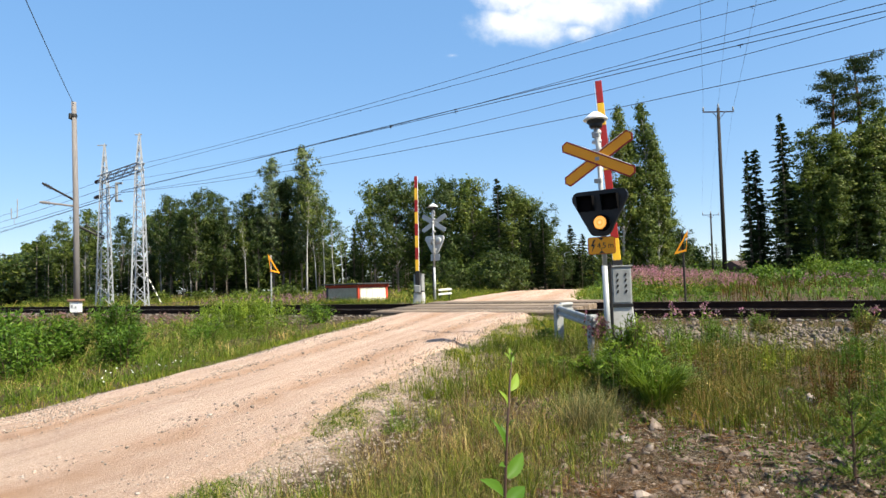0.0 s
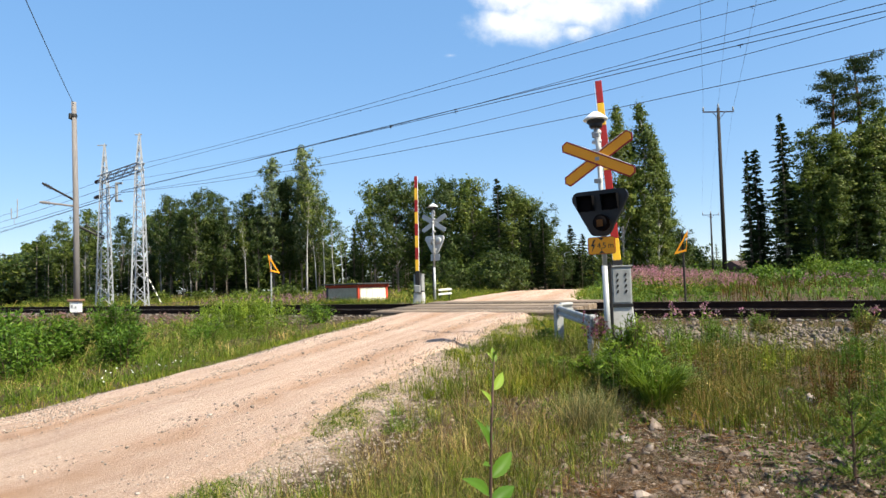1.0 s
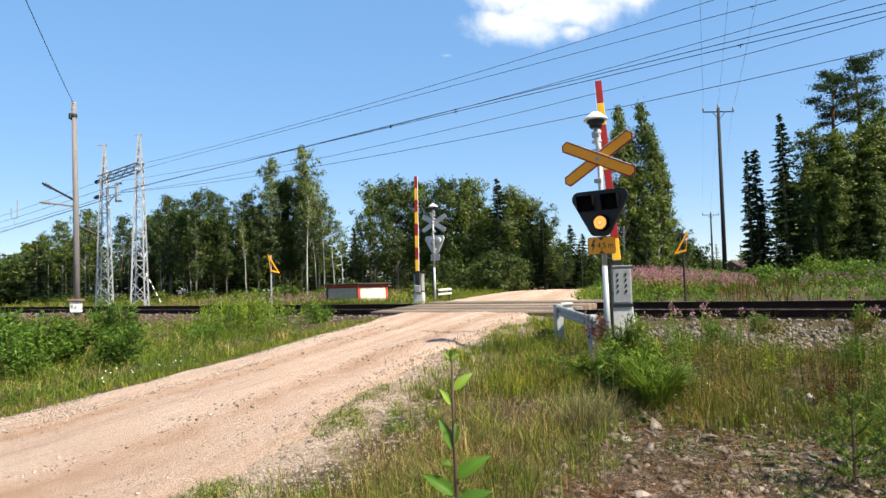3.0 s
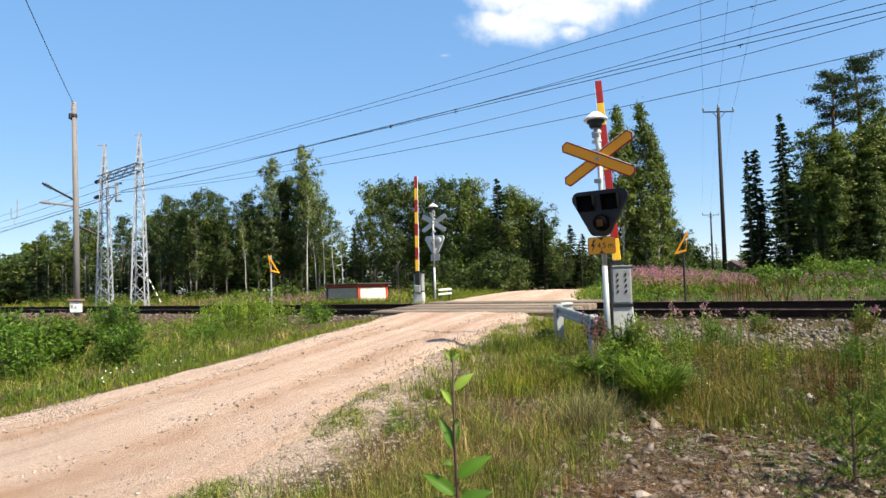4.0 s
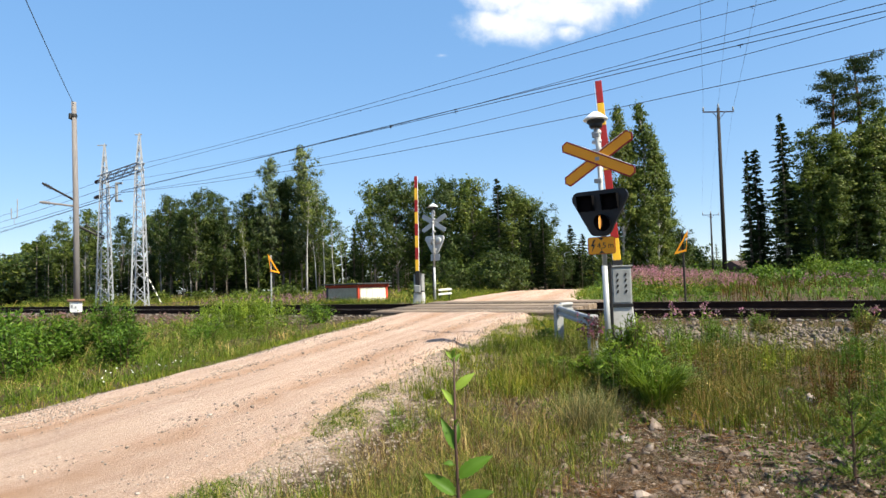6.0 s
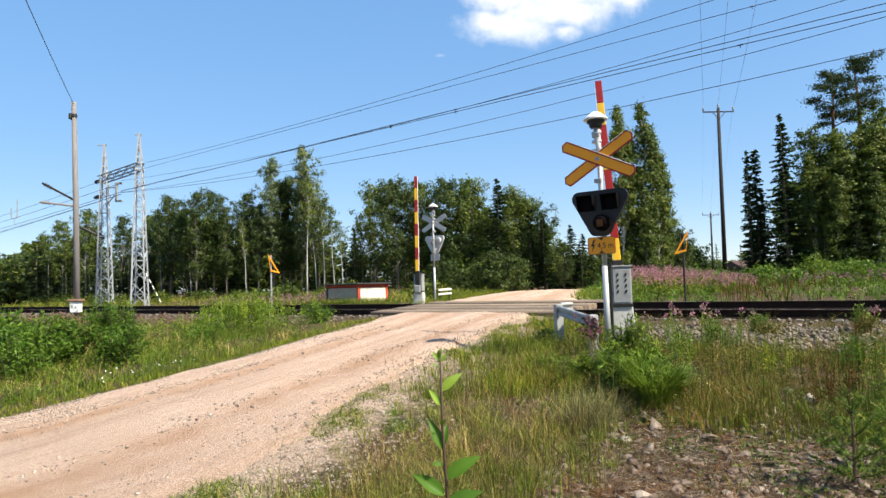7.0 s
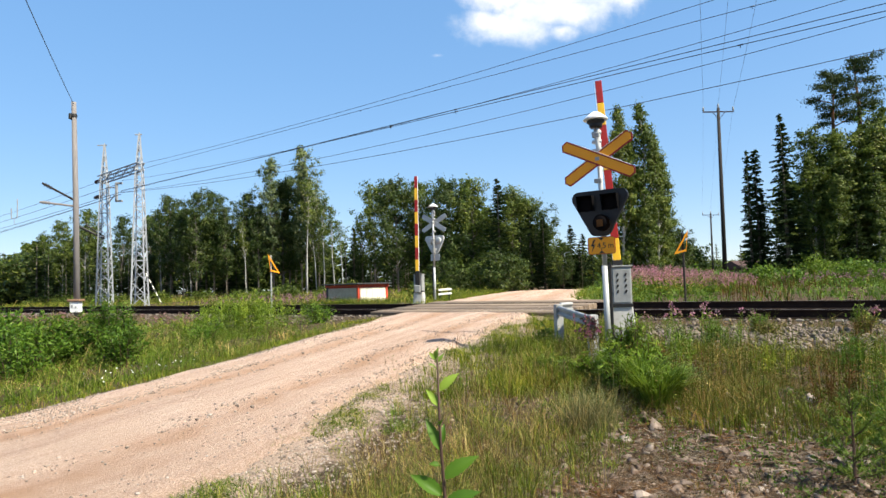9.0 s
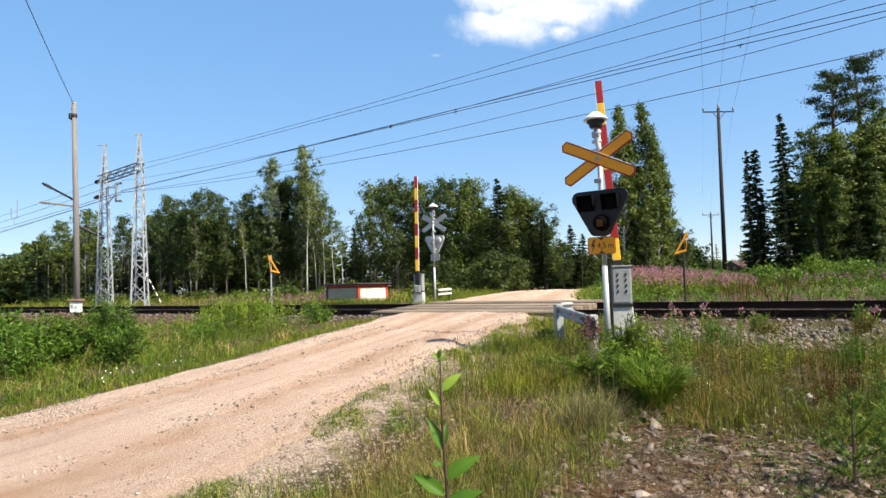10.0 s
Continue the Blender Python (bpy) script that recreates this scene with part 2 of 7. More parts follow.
MAT_BARK = make_bark("grey_bark", (0.20, 0.17, 0.14), (0.07, 0.055, 0.045), 9)
MAT_PINEBARK = make_bark("pine_bark", (0.135, 0.068, 0.036), (0.045, 0.027, 0.018), 7)
MAT_BIRCHLEAF = leafy("birch_leaf", [(0.0, (0.020, 0.040, 0.007)), (0.5, (0.082, 0.120, 0.020)), (1.0, (0.21, 0.245, 0.052))], 0.42, 0.28, 0.28)
MAT_DARKLEAF = leafy("dark_leaf", [(0.0, (0.012, 0.026, 0.006)), (0.5, (0.036, 0.062, 0.014)), (1.0, (0.095, 0.125, 0.034))], 0.42, 0.2, 0.25)
MAT_ASPENLEAF = leafy("aspen_leaf", [(0.0, (0.058, 0.088, 0.034)), (0.5, (0.125, 0.165, 0.066)), (1.0, (0.28, 0.32, 0.16))], 0.38, 0.32, 0.4)
MAT_NEEDLE = leafy("spruce_needle", [(0.0, (0.014, 0.025, 0.011)), (0.6, (0.025, 0.044, 0.017)), (1.0, (0.043, 0.066, 0.024))], 0.6, 0.1)
MAT_PINENEEDLE = leafy("pine_needle", [(0.0, (0.020, 0.036, 0.018)), (1.0, (0.06, 0.085, 0.04))], 0.6, 0.1)
MAT_SHRUBLEAF = leafy("shrub_leaf", [(0.0, (0.026, 0.068, 0.006)), (0.5, (0.076, 0.155, 0.013)), (1.0, (0.175, 0.275, 0.034))], 0.42, 0.26, 0.25)
MAT_LUSH = leafy("fresh_leaf", [(0.0, (0.045, 0.095, 0.006)), (0.5, (0.125, 0.205, 0.014)), (1.0, (0.27, 0.36, 0.04))], 0.4, 0.3, 0.3)
MAT_GRASS = leafy("green_grass", [(0.0, (0.030, 0.052, 0.005)), (0.45, (0.105, 0.155, 0.013)), (0.8, (0.23, 0.265, 0.028)), (1.0, (0.46, 0.41, 0.11))], 0.45, 0.2, 0.25)
MAT_STRAW = leafy("dry_grass", [(0.0, (0.055, 0.035, 0.012)), (0.4, (0.17, 0.115, 0.045)), (0.75, (0.37, 0.27, 0.10)), (1.0, (0.76, 0.60, 0.28))], 0.6, 0.15, 0.25)
MAT_OLIVE = leafy("olive_grass", [(0.0, (0.035, 0.045, 0.008)), (0.35, (0.10, 0.115, 0.017)), (0.65, (0.20, 0.17, 0.035)), (0.85, (0.27, 0.15, 0.06)), (1.0, (0.46, 0.38, 0.15))], 0.5, 0.2, 0.2)
MAT_LITTER = leafy("dead_litter", [(0.0, (0.07, 0.052, 0.042)), (0.5, (0.17, 0.135, 0.11)), (1.0, (0.36, 0.30, 0.25))], 0.7, 0.0, 0.2)
MAT_WISP = leafy("wispy_grass", [(0.0, (0.10, 0.11, 0.045)), (0.5, (0.21, 0.21, 0.10)), (1.0, (0.36, 0.31, 0.18))], 0.5, 0.2, 0.2)
MAT_PINK = leafy("fireweed_bloom", [(0.0, (0.28, 0.10, 0.20)), (0.6, (0.40, 0.175, 0.30)), (1.0, (0.50, 0.28, 0.40))], 0.6, 0.3)
MAT_FADED = leafy("faded_bloom", [(0.0, (0.20, 0.10, 0.13)), (1.0, (0.36, 0.20, 0.27))], 0.6, 0.3)
MAT_MOSSY = leafy("yellow_green_grass", [(0.0, (0.05, 0.08, 0.006)), (0.5, (0.14, 0.18, 0.014)), (1.0, (0.32, 0.34, 0.04))], 0.5, 0.25, 0.2)
MAT_TIPLEAF = leafy("tip_leaf", [(0.0, (0.18, 0.31, 0.035)), (1.0, (0.32, 0.42, 0.08))], 0.4, 0.4, 0.3)
MAT_SAPLING = leafy("sapling_needle", [(0.0, (0.06, 0.11, 0.018)), (1.0, (0.20, 0.26, 0.05))], 0.5, 0.2, 0.2)
MAT_PURPLE = leafy("dark_bloom", [(0.0, (0.075, 0.018, 0.052)), (1.0, (0.17, 0.058, 0.125))], 0.6, 0.3)
MAT_SORREL = leafy("dry_sorrel", [(0.0, (0.05, 0.018, 0.007)), (0.6, (0.15, 0.062, 0.024)), (1.0, (0.28, 0.15, 0.065))], 0.7, 0.15)
MAT_STEM = leafy("green_stem", [(0.0, (0.09, 0.10, 0.03)), (1.0, (0.16, 0.13, 0.05))], 0.6, 0.1)
MAT_TWIG = worn("young_twig", (0.075, 0.035, 0.022), (0.04, 0.025, 0.017), 0.7, 0, 20, 90)
MAT_YOUNGLEAF = leafy("young_leaf", [(0.0, (0.05, 0.135, 0.012)), (1.0, (0.16, 0.29, 0.03))], 0.4, 0.4, 0.3)


# ---- builders ----
N_T = Vector((0.6293, 0.7771, 0.0))      # across the railway, away from the camera's side
D_T = Vector((-0.7771, 0.6293, 0.0))     # along the railway
TRACK_C, RAIL_Z, CANT, GAUGE = 13.1, 0.89, 0.10, 1.6
TRACK_TURN = math.degrees(math.atan2(D_T.y, D_T.x))


def on_track(t, c, z=0.0):
    p = N_T * c + D_T * t
    return Vector((p.x, p.y, z))


def finish(name, me, mat, parent=None, label="", smooth=False):
    for m in (mat if isinstance(mat, (list, tuple)) else [mat]):
        me.materials.append(m)
    if smooth:
        me.polygons.foreach_set("use_smooth", [True] * len(me.polygons))
    ob = new(name, me)
    if parent is not None:
        ob.parent = parent
    if label:
        ob["label"] = label
    return ob


def part(name, bm, mat, parent=None, label="", smooth=False):
    me = bpy.data.meshes.new(name)
    bm.normal_update()
    bm.to_mesh(me)
    bm.free()
    return finish(name, me, mat, parent, label, smooth)


def mesh_np(name, V, F, mat, parent=None, label="", index=None, smooth=False):
    """A mesh from arrays: vertices (n, 3), faces (m, k)."""
    V, F = np.asarray(V, dtype=np.float32), np.asarray(F, dtype=np.int32)
    me = bpy.data.meshes.new(name)
    me.vertices.add(len(V))
    me.vertices.foreach_set("co", V.ravel())
    m, k = F.shape
    me.loops.add(m * k)
    me.loops.foreach_set("vertex_index", F.ravel())
    me.polygons.add(m)
    me.polygons.foreach_set("loop_start", np.arange(0, m * k, k, dtype=np.int32))
    me.polygons.foreach_set("loop_total", np.full(m, k, dtype=np.int32))
    if index is not None:
        me.polygons.foreach_set("material_index", np.asarray(index, dtype=np.int32))
    me.update(calc_edges=True)
    return finish(name, me, mat, parent, label, smooth)


def empty(name, m, **tags):
    ob = new(name)
    ob.empty_display_size = 0.2
    ob.matrix_basis = m
    return tagged(ob, **tags)


def box(bm, sx, sy, sz, at=(0, 0, 0), turn=(0, 0, 0), bevel=0.0):
    """A box of that size, centred at the place, with broken edges."""
    tmp = bmesh.new()
    bmesh.ops.create_cube(tmp, size=1.0)
    bmesh.ops.scale(tmp, vec=(sx, sy, sz), verts=tmp.verts)
    if bevel:
        bmesh.ops.bevel(tmp, geom=tmp.edges[:], offset=bevel, segments=1, affect="EDGES")
    bmesh.ops.transform(tmp, matrix=pose(*at, *turn), verts=tmp.verts)
    join(bm, tmp)


def join(bm, tmp):
    me = bpy.data.meshes.new("tmp")
    tmp.to_mesh(me)
    tmp.free()
    bm.from_mesh(me)
    bpy.data.meshes.remove(me)


def tube(bm, points, radii, sides=10, cap=True):
    """A tapered tube along points."""
    pts = [Vector(p) for p in points]
    if isinstance(radii, (int, float)):
        radii = [radii] * len(pts)
    rings = []
    for i, (p, r) in enumerate(zip(pts, radii)):
        ax = (pts[min(i + 1, len(pts) - 1)] - pts[max(i - 1, 0)]).normalized()
        u = ax.orthogonal().normalized() if i == 0 else (u - ax * u.dot(ax)).normalized()
        w = ax.cross(u)
        rings.append([bm.verts.new(p + (u * math.cos(a) + w * math.sin(a)) * r) for a in (2 * math.pi * k / sides for k in range(sides))])
    for a, b in zip(rings, rings[1:]):
        for k in range(sides):
            bm.faces.new((a[k], a[(k + 1) % sides], b[(k + 1) % sides], b[k]))
    if cap:
        bm.faces.new(rings[0][::-1])
        bm.faces.new(rings[-1])


def lathe(bm, profile, m=None, sides=20):
    """A turned solid about z from (radius, height) pairs."""
    rings = []
    for r, z in profile:
        rings.append([bm.verts.new((m or Matrix()) @ Vector((r * math.cos(a), r * math.sin(a), z))) for a in (2 * math.pi * k / sides for k in range(sides))])
    for a, b in zip(rings, rings[1:]):
        for k in range(sides):
            bm.faces.new((a[k], a[(k + 1) % sides], b[(k + 1) % sides], b[k]))
    bm.faces.new(rings[0][::-1])
    bm.faces.new(rings[-1])


def plate(bm, outline, thick, m=None):
    """A flat plate in the xz plane with its front at y = 0, thick towards +y."""
    m = m or Matrix()
    f = [bm.verts.new(m @ Vector((x, 0, z))) for x, z in outline]
    b = [bm.verts.new(m @ Vector((x, thick, z))) for x, z in outline]
    bm.faces.new(f)
    bm.faces.new(b[::-1])
    k = len(outline)
    for i in range(k):
        bm.faces.new((f[i], b[i], b[(i + 1) % k], f[(i + 1) % k]))


def frame_plate(bm, outer, inner, thick, m=None):
    """A flat ring between two outlines with equal counts of corners."""
    m = m or Matrix()
    fo, fi = ([bm.verts.new(m @ Vector((x, 0, z))) for x, z in o] for o in (outer, inner))
    bo, bi = ([bm.verts.new(m @ Vector((x, thick, z))) for x, z in o] for o in (outer, inner))
    k = len(outer)
    for i in range(k):
        j = (i + 1) % k
        for q in ((fo[i], fo[j], fi[j], fi[i]), (bo[j], bo[i], bi[i], bi[j]), (fo[j], fo[i], bo[i], bo[j]), (fi[i], fi[j], bi[j], bi[i])):
            bm.faces.new(q)


def letters(name, text, size, m, mat, parent):
    cu = bpy.data.curves.new(name, "FONT")
    cu.body, cu.size, cu.extrude, cu.align_x, cu.align_y = text, size, 0.002, "CENTER", "CENTER"
    tmp = new("tmp", cu)
    bpy.context.view_layer.update()
    me = bpy.data.meshes.new_from_object(tmp.evaluated_get(bpy.context.evaluated_depsgraph_get()))
    bpy.data.objects.remove(tmp)
    me.transform(m)
    return finish(name, me, mat, parent)


# ---- the lie of the land ----
def smooth_interp(x, xs, ys, soft):
    """Linear interpolation, rounded over a width."""
    x = np.asarray(x, dtype=float)
    return sum(np.interp(x + k * soft, xs, ys) for k in (-1, -0.5, 0, 0.5, 1)) / 5


ROAD_Y = [-30, 4.6, 8, 11, 15, 18, 21, 25, 30, 36, 44, 60]
ROAD_X = [-22, -4.75, -3.05, -1.4, 0.6, 1.55, 2.25, 3.1, 4.2, 5.6, 7.8, 12.5]


def road_x(y):
    return smooth_interp(y, ROAD_Y, ROAD_X, 1.2)


HALF_Y = [-30, 4.6, 5.5, 6.6, 7.9, 9.75, 12, 14, 15, 16, 21, 32, 60]
HALF_X = [2.8, 2.75, 2.65, 2.45, 2.1, 1.75, 1.75, 1.45, 1.5, 1.9, 2.0, 2.3, 2.5]


def half_right(y):
    """The gravel's width from the road's middle to its eastern edge."""
    return smooth_interp(y, HALF_Y, HALF_X, 0.6)


def road_off(x, y):
    """Distance from the road's middle, with both edges at 2.5."""
    off = np.asarray(x - road_x(y), dtype=float)
    return off + (2.5 - half_right(y)) * np.clip(off / 1.2, 0, 1)


def road_z(c):
    return smooth_interp(c, [-30, -6, 0, 2.5, 4.5, 6.8, 8.4, 11.5, 13.0, 14.8, 17, 22, 30, 36, 60], [-0.6, -0.15, -0.05, 0.05, 0.2, 0.4, 0.56, 0.80, 0.875, 0.97, 1.0, 1.02, 1.06, 1.04, 0.7], 0.35)


def fractal(x, y, scale, octaves=3):
    """Cheap smooth waves for uneven ground."""
    out, a = 0, 1.0
    for k in range(octaves):
        s = scale * 2.1 ** k
        out = out + a * (np.sin(x * s * 1.3 + 1.7 * k + np.sin(y * s * 0.9 + k)) * np.cos(y * s * 1.1 - 2.3 * k + np.sin(x * s * 0.7)))
        a *= 0.5
    return out


def ground_z(x, y):
    x, y = np.asarray(x, dtype=float), np.asarray(y, dtype=float)
    c = 0.6293 * x + 0.7771 * y
    z = smooth_interp(c, [-60, -5, 0, 3, 5.3, 8, 11.0, 12.0, 12.5, 15.6, 16.8, 19, 26, 60, 150], [-0.3, -0.1, 0.0, 0.03, 0.08, 0.32, 0.55, 0.635, 0.675, 0.78, 0.73, 0.85, 1.02, 1.15, 1.2], 0.3)
    near_track = np.clip(np.abs(c - 13.9) / 2.4 - 0.8, 0, 1)
    z = z + 0.05 * fractal(x, y, 0.55) * near_track
    off = np.abs(road_off(x, y)) / 2.5
    w = np.clip((off - 0.95) / 0.75, 0, 1)
    w = w * w * (3 - 2 * w)
    return (road_z(c) - 0.06) * (1 - w) + z * w


def gz(x, y):
    return float(ground_z(x, y))


def build_ground():
    k = 210
    u = np.linspace(-1, 1, k)
    ax = 5.0 * np.sinh(u * math.asinh(2600 / 5.0))
    X, Y = np.meshgrid(ax, ax + 9.0)
    Z = ground_z(X, Y)
    V = np.stack([X, Y, Z], -1).reshape(-1, 3)
    i = np.arange(k * k).reshape(k, k)
    F = np.stack([i[:-1, :-1], i[:-1, 1:], i[1:, 1:], i[1:, :-1]], -1).reshape(-1, 4)
    ob = mesh_np("ground", V, F, MAT_SOIL, smooth=True)
    off = road_off(X, Y)
    spill = np.where(off > 0, np.clip((3.7 - off) / 1.3, 0, 1), np.clip((2.75 + off) / 0.5, 0, 1)) * 0.85
    at = ob.data.attributes.new("gravel_spill", "FLOAT", "POINT")
    at.data.foreach_set("value", spill.ravel().astype(np.float32))
    return tagged(ob, "uneven stony soil with moss and dry litter beside the railway", "ground", kind="structure")


def build_road():
    ys = np.concatenate([np.arange(-8, 30, 0.16), np.arange(30, 58, 0.5)])
    us = np.linspace(-1, 1, 41)
    Y = np.repeat(ys[:, None], len(us), 1)
    edge = 0.10 * np.sin(ys * 2.3) + 0.07 * np.sin(ys * 5.9 + 1) + 0.05 * np.sin(ys * 13.1)
    half = np.where(us[None, :] > 0, half_right(ys)[:, None], 2.5) + edge[:, None] * np.where(us > 0, 0.9, -0.4)[None, :] * (us != 0)[None, :]
    X = road_x(ys)[:, None] + us[None, :] * half
    Z = road_z(0.6293 * X + 0.7771 * Y)
    rut = np.exp(-((np.abs(us) - 0.42) / 0.16) ** 2)
    edge_drop = 0.09 * np.clip((np.abs(us) - 0.86) / 0.14, 0, 1) ** 2
    c = 0.6293 * X + 0.7771 * Y
    flat = np.clip((np.abs(c - 13.9) - 1.0) / 1.5, 0, 1)
    Z = Z + (0.03 - 0.035 * rut[None, :] - 0.03 * us[None, :] ** 2 + 0.008 * fractal(X, Y, 2.2)) * flat - edge_drop[None, :]
    i = np.arange(X.size).reshape(X.shape)
    F = np.stack([i[:-1, :-1], i[:-1, 1:], i[1:, 1:], i[1:, :-1]], -1).reshape(-1, 4)
    ob = mesh_np("road", np.stack([X, Y, Z], -1).reshape(-1, 3), F, MAT_ROAD, smooth=True)
    at = ob.data.attributes.new("across", "FLOAT", "POINT")
    at.data.foreach_set("value", np.tile((us + 1) / 2, len(ys)).astype(np.float32))
    at = ob.data.attributes.new("along", "FLOAT", "POINT")
    at.data.foreach_set("value", np.repeat(ys, len(us)).astype(np.float32))
    return tagged(ob, "pale pinkish gravel road with packed wheel tracks", "road", kind="structure")


def stone_shape(rng, squash=0.65):
    """A broken stone: a lumpy icosahedron of unit radius."""
    tmp = bmesh.new()
    bmesh.ops.create_icosphere(tmp, subdivisions=1, radius=1.0)
    V = np.array([v.co[:] for v in tmp.verts])
    F = np.array([[v.index for v in f.verts] for f in tmp.faces])
    tmp.free()
    V = V * (1 + rng.uniform(-0.3, 0.25, (len(V), 1)) * (2.2 if squash < 0.2 else 1.6 if squash < 0.5 else 1.0))
    V[:, 2] *= squash
    V[:, 0] *= rng.uniform(0.7, 1.2)
    return V, F


def scatter_stones(name, P, R, mat, seed, squash=0.65, tip=0.0, **tags):
    rng = np.random.default_rng(seed)
    shapes = [stone_shape(rng, squash) for _ in range(10)]
    Vs, Fs, base = [], [], 0
    pick = rng.integers(0, 10, len(P))
    for k in range(10):
        idx = np.where(pick == k)[0]
        if not len(idx):
            continue
        V, F = shapes[k]
        a = rng.uniform(0, 6.28, len(idx))
        ca, sa = np.cos(a)[:, None], np.sin(a)[:, None]
        x, y, z = V[:, 0][None], V[:, 1][None], V[:, 2][None] + tip * V[:, 0][None] * rng.normal(0, 1, (len(idx), 1))
        r = R[idx][:, None]
        G = np.stack([P[idx, 0][:, None] + (x * ca - y * sa) * r, P[idx, 1][:, None] + (x * sa + y * ca) * r, P[idx, 2][:, None] + z * r], -1)
        Vs.append(G.reshape(-1, 3))
        Fs.append((F[None] + (base + np.arange(len(idx)) * len(V))[:, None, None]).reshape(-1, 3))
        base += len(idx) * len(V)
    return tagged(mesh_np(name, np.concatenate(Vs), np.concatenate(Fs), mat), kind="stuff", **tags)


def build_track():
    track = empty("railway_track", Matrix(), label="single railway track of rusty rails on concrete sleepers", category="railway track", kind="structure")
    lo, hi = -70.0, 260.0
    prof = [(-0.075, 0), (0.075, 0), (0.075, 0.014), (0.011, 0.036), (0.011, 0.128), (0.036, 0.138), (0.036, 0.160), (0.028, 0.172), (-0.028, 0.172), (-0.036, 0.160), (-0.036, 0.138), (-0.011, 0.128), (-0.011, 0.036), (-0.075, 0.014)]
    for c, top in ((TRACK_C, RAIL_Z), (TRACK_C + GAUGE, RAIL_Z + CANT)):
        bm = bmesh.new()
        ends = [[bm.verts.new(on_track(t, c + a, top - 0.172 + b)) for a, b in prof] for t in (lo, hi)]
        k = len(prof)
        for i in range(k):
            f = bm.faces.new((ends[0][i], ends[0][(i + 1) % k], ends[1][(i + 1) % k], ends[1][i]))
            f.material_index = 1 if i == 7 else 0
        part("rail", bm, [MAT_RAIL, MAT_RAILHEAD], track, "dark rusty steel rail with a polished head")
    tilt = math.degrees(math.atan(CANT / GAUGE))
    mid = TRACK_C + GAUGE / 2
    tmp = bmesh.new()
    box(tmp, 0.24, 2.5, 0.2, bevel=0.03)
    for s in (-0.8, 0.8):
        box(tmp, 0.12, 0.34, 0.05, (0, s, 0.11), bevel=0.01)
    first = part("sleeper", tmp, MAT_SLEEPER, track)
    m0 = pose(0, 0, 0, 0, 0, TRACK_TURN) @ pose(0, 0, 0, -tilt)
    z = RAIL_Z + CANT / 2 - 0.172 - 0.125
    spots = [t for t in np.arange(-14, 62, 0.61)]
    for k, t in enumerate(spots):
        ob = first if k == 0 else new("sleeper", first.data)
        ob.parent = track
        ob.matrix_basis = Matrix.Translation(on_track(t, mid, z)) @ m0
    # plank deck of the level crossing, between and beside the rails
    y0 = 2.45
    tc = 9.9
    for c0, c1, h in ((TRACK_C - 0.62, TRACK_C - 0.09, 0), (TRACK_C + 0.12, TRACK_C + GAUGE - 0.12, 0), (TRACK_C + GAUGE + 0.09, TRACK_C + GAUGE + 0.62, 0)):
        n = max(2, round((c1 - c0) / 0.22))
        for k in range(n):
            c = c0 + (k + 0.5) * (c1 - c0) / n
            zz = RAIL_Z + (c - TRACK_C) / GAUGE * CANT - 0.065 + 0.006 * math.sin(k * 2.3)
            bm = bmesh.new()
            box(bm, 5.6, (c1 - c0) / n - 0.03, 0.14, bevel=0.015)
            ob = part("plank", bm, MAT_OLDPLANK if k % 3 == 0 else MAT_PLANK, track)
            ob.matrix_basis = Matrix.Translation(on_track(tc, c, zz)) @ m0
    return track


def scatter_ballast():
    rng = np.random.default_rng(4)
    n = 4800
    t = rng.uniform(-9, 40, n)
    c = TRACK_C + GAUGE / 2 + rng.uniform(-2.5, 2.3, n)
    P = np.stack([0.6293 * c - 0.7771 * t, 0.7771 * c + 0.6293 * t], -1)
    off = np.abs(P[:, 0] - road_x(P[:, 1]))
    keep = off > 2.75
    P, c = P[keep], c[keep]
    z = ground_z(P[:, 0], P[:, 1]) + rng.uniform(-0.01, 0.04, len(P))
    m = 5200
    t2, c2 = rng.uniform(-6, 5.2, m), rng.uniform(9.7, 11.9, m)
    k2 = rng.uniform(0, 1, m) < np.clip((c2 - 9.4) / 1.2, 0.1, 1)
    P2 = np.stack([0.6293 * c2 - 0.7771 * t2, 0.7771 * c2 + 0.6293 * t2], -1)[k2]
    P = np.concatenate([P, P2])
    z = np.concatenate([z, ground_z(P2[:, 0], P2[:, 1]) + rng.uniform(-0.01, 0.045, len(P2))])
    scatter_stones("ballast", np.column_stack([P, z]), rng.uniform(0.025, 0.055, len(P)), MAT_BALLAST, 5, label="crushed grey ballast stones under the rails", category="ballast")


GROUND = build_ground()
build_road()
build_track()
scatter_ballast()


# ---- level crossing equipment ----
def rounded(points, r, n=5):
    """An outline with rounded corners."""
    out = []
    k = len(points)
    for i in range(k):
        a, b, c = (Vector(points[j % k]) for j in (i - 1, i, i + 1))
        u, v = (a - b).normalized(), (c - b).normalized()
        half = u.angle(v) / 2
        cut = r / math.tan(half)
        mid = b + (u + v).normalized() * (r / math.sin(half))
        p, q = b + u * cut - mid, b + v * cut - mid
        for s in range(n + 1):
            d = p.lerp(q, s / n).normalized() * r
            out.append((mid.x + d.x, mid.y + d.y))
    return out


def shrunk(points, d):
    cx, cz = sum(p[0] for p in points) / len(points), sum(p[1] for p in points) / len(points)
    out = []
    for x, z in points:
        v = Vector((x - cx, z - cz))
        v = v - v.normalized() * d
        out.append((cx + v.x, cz + v.y))
    return out


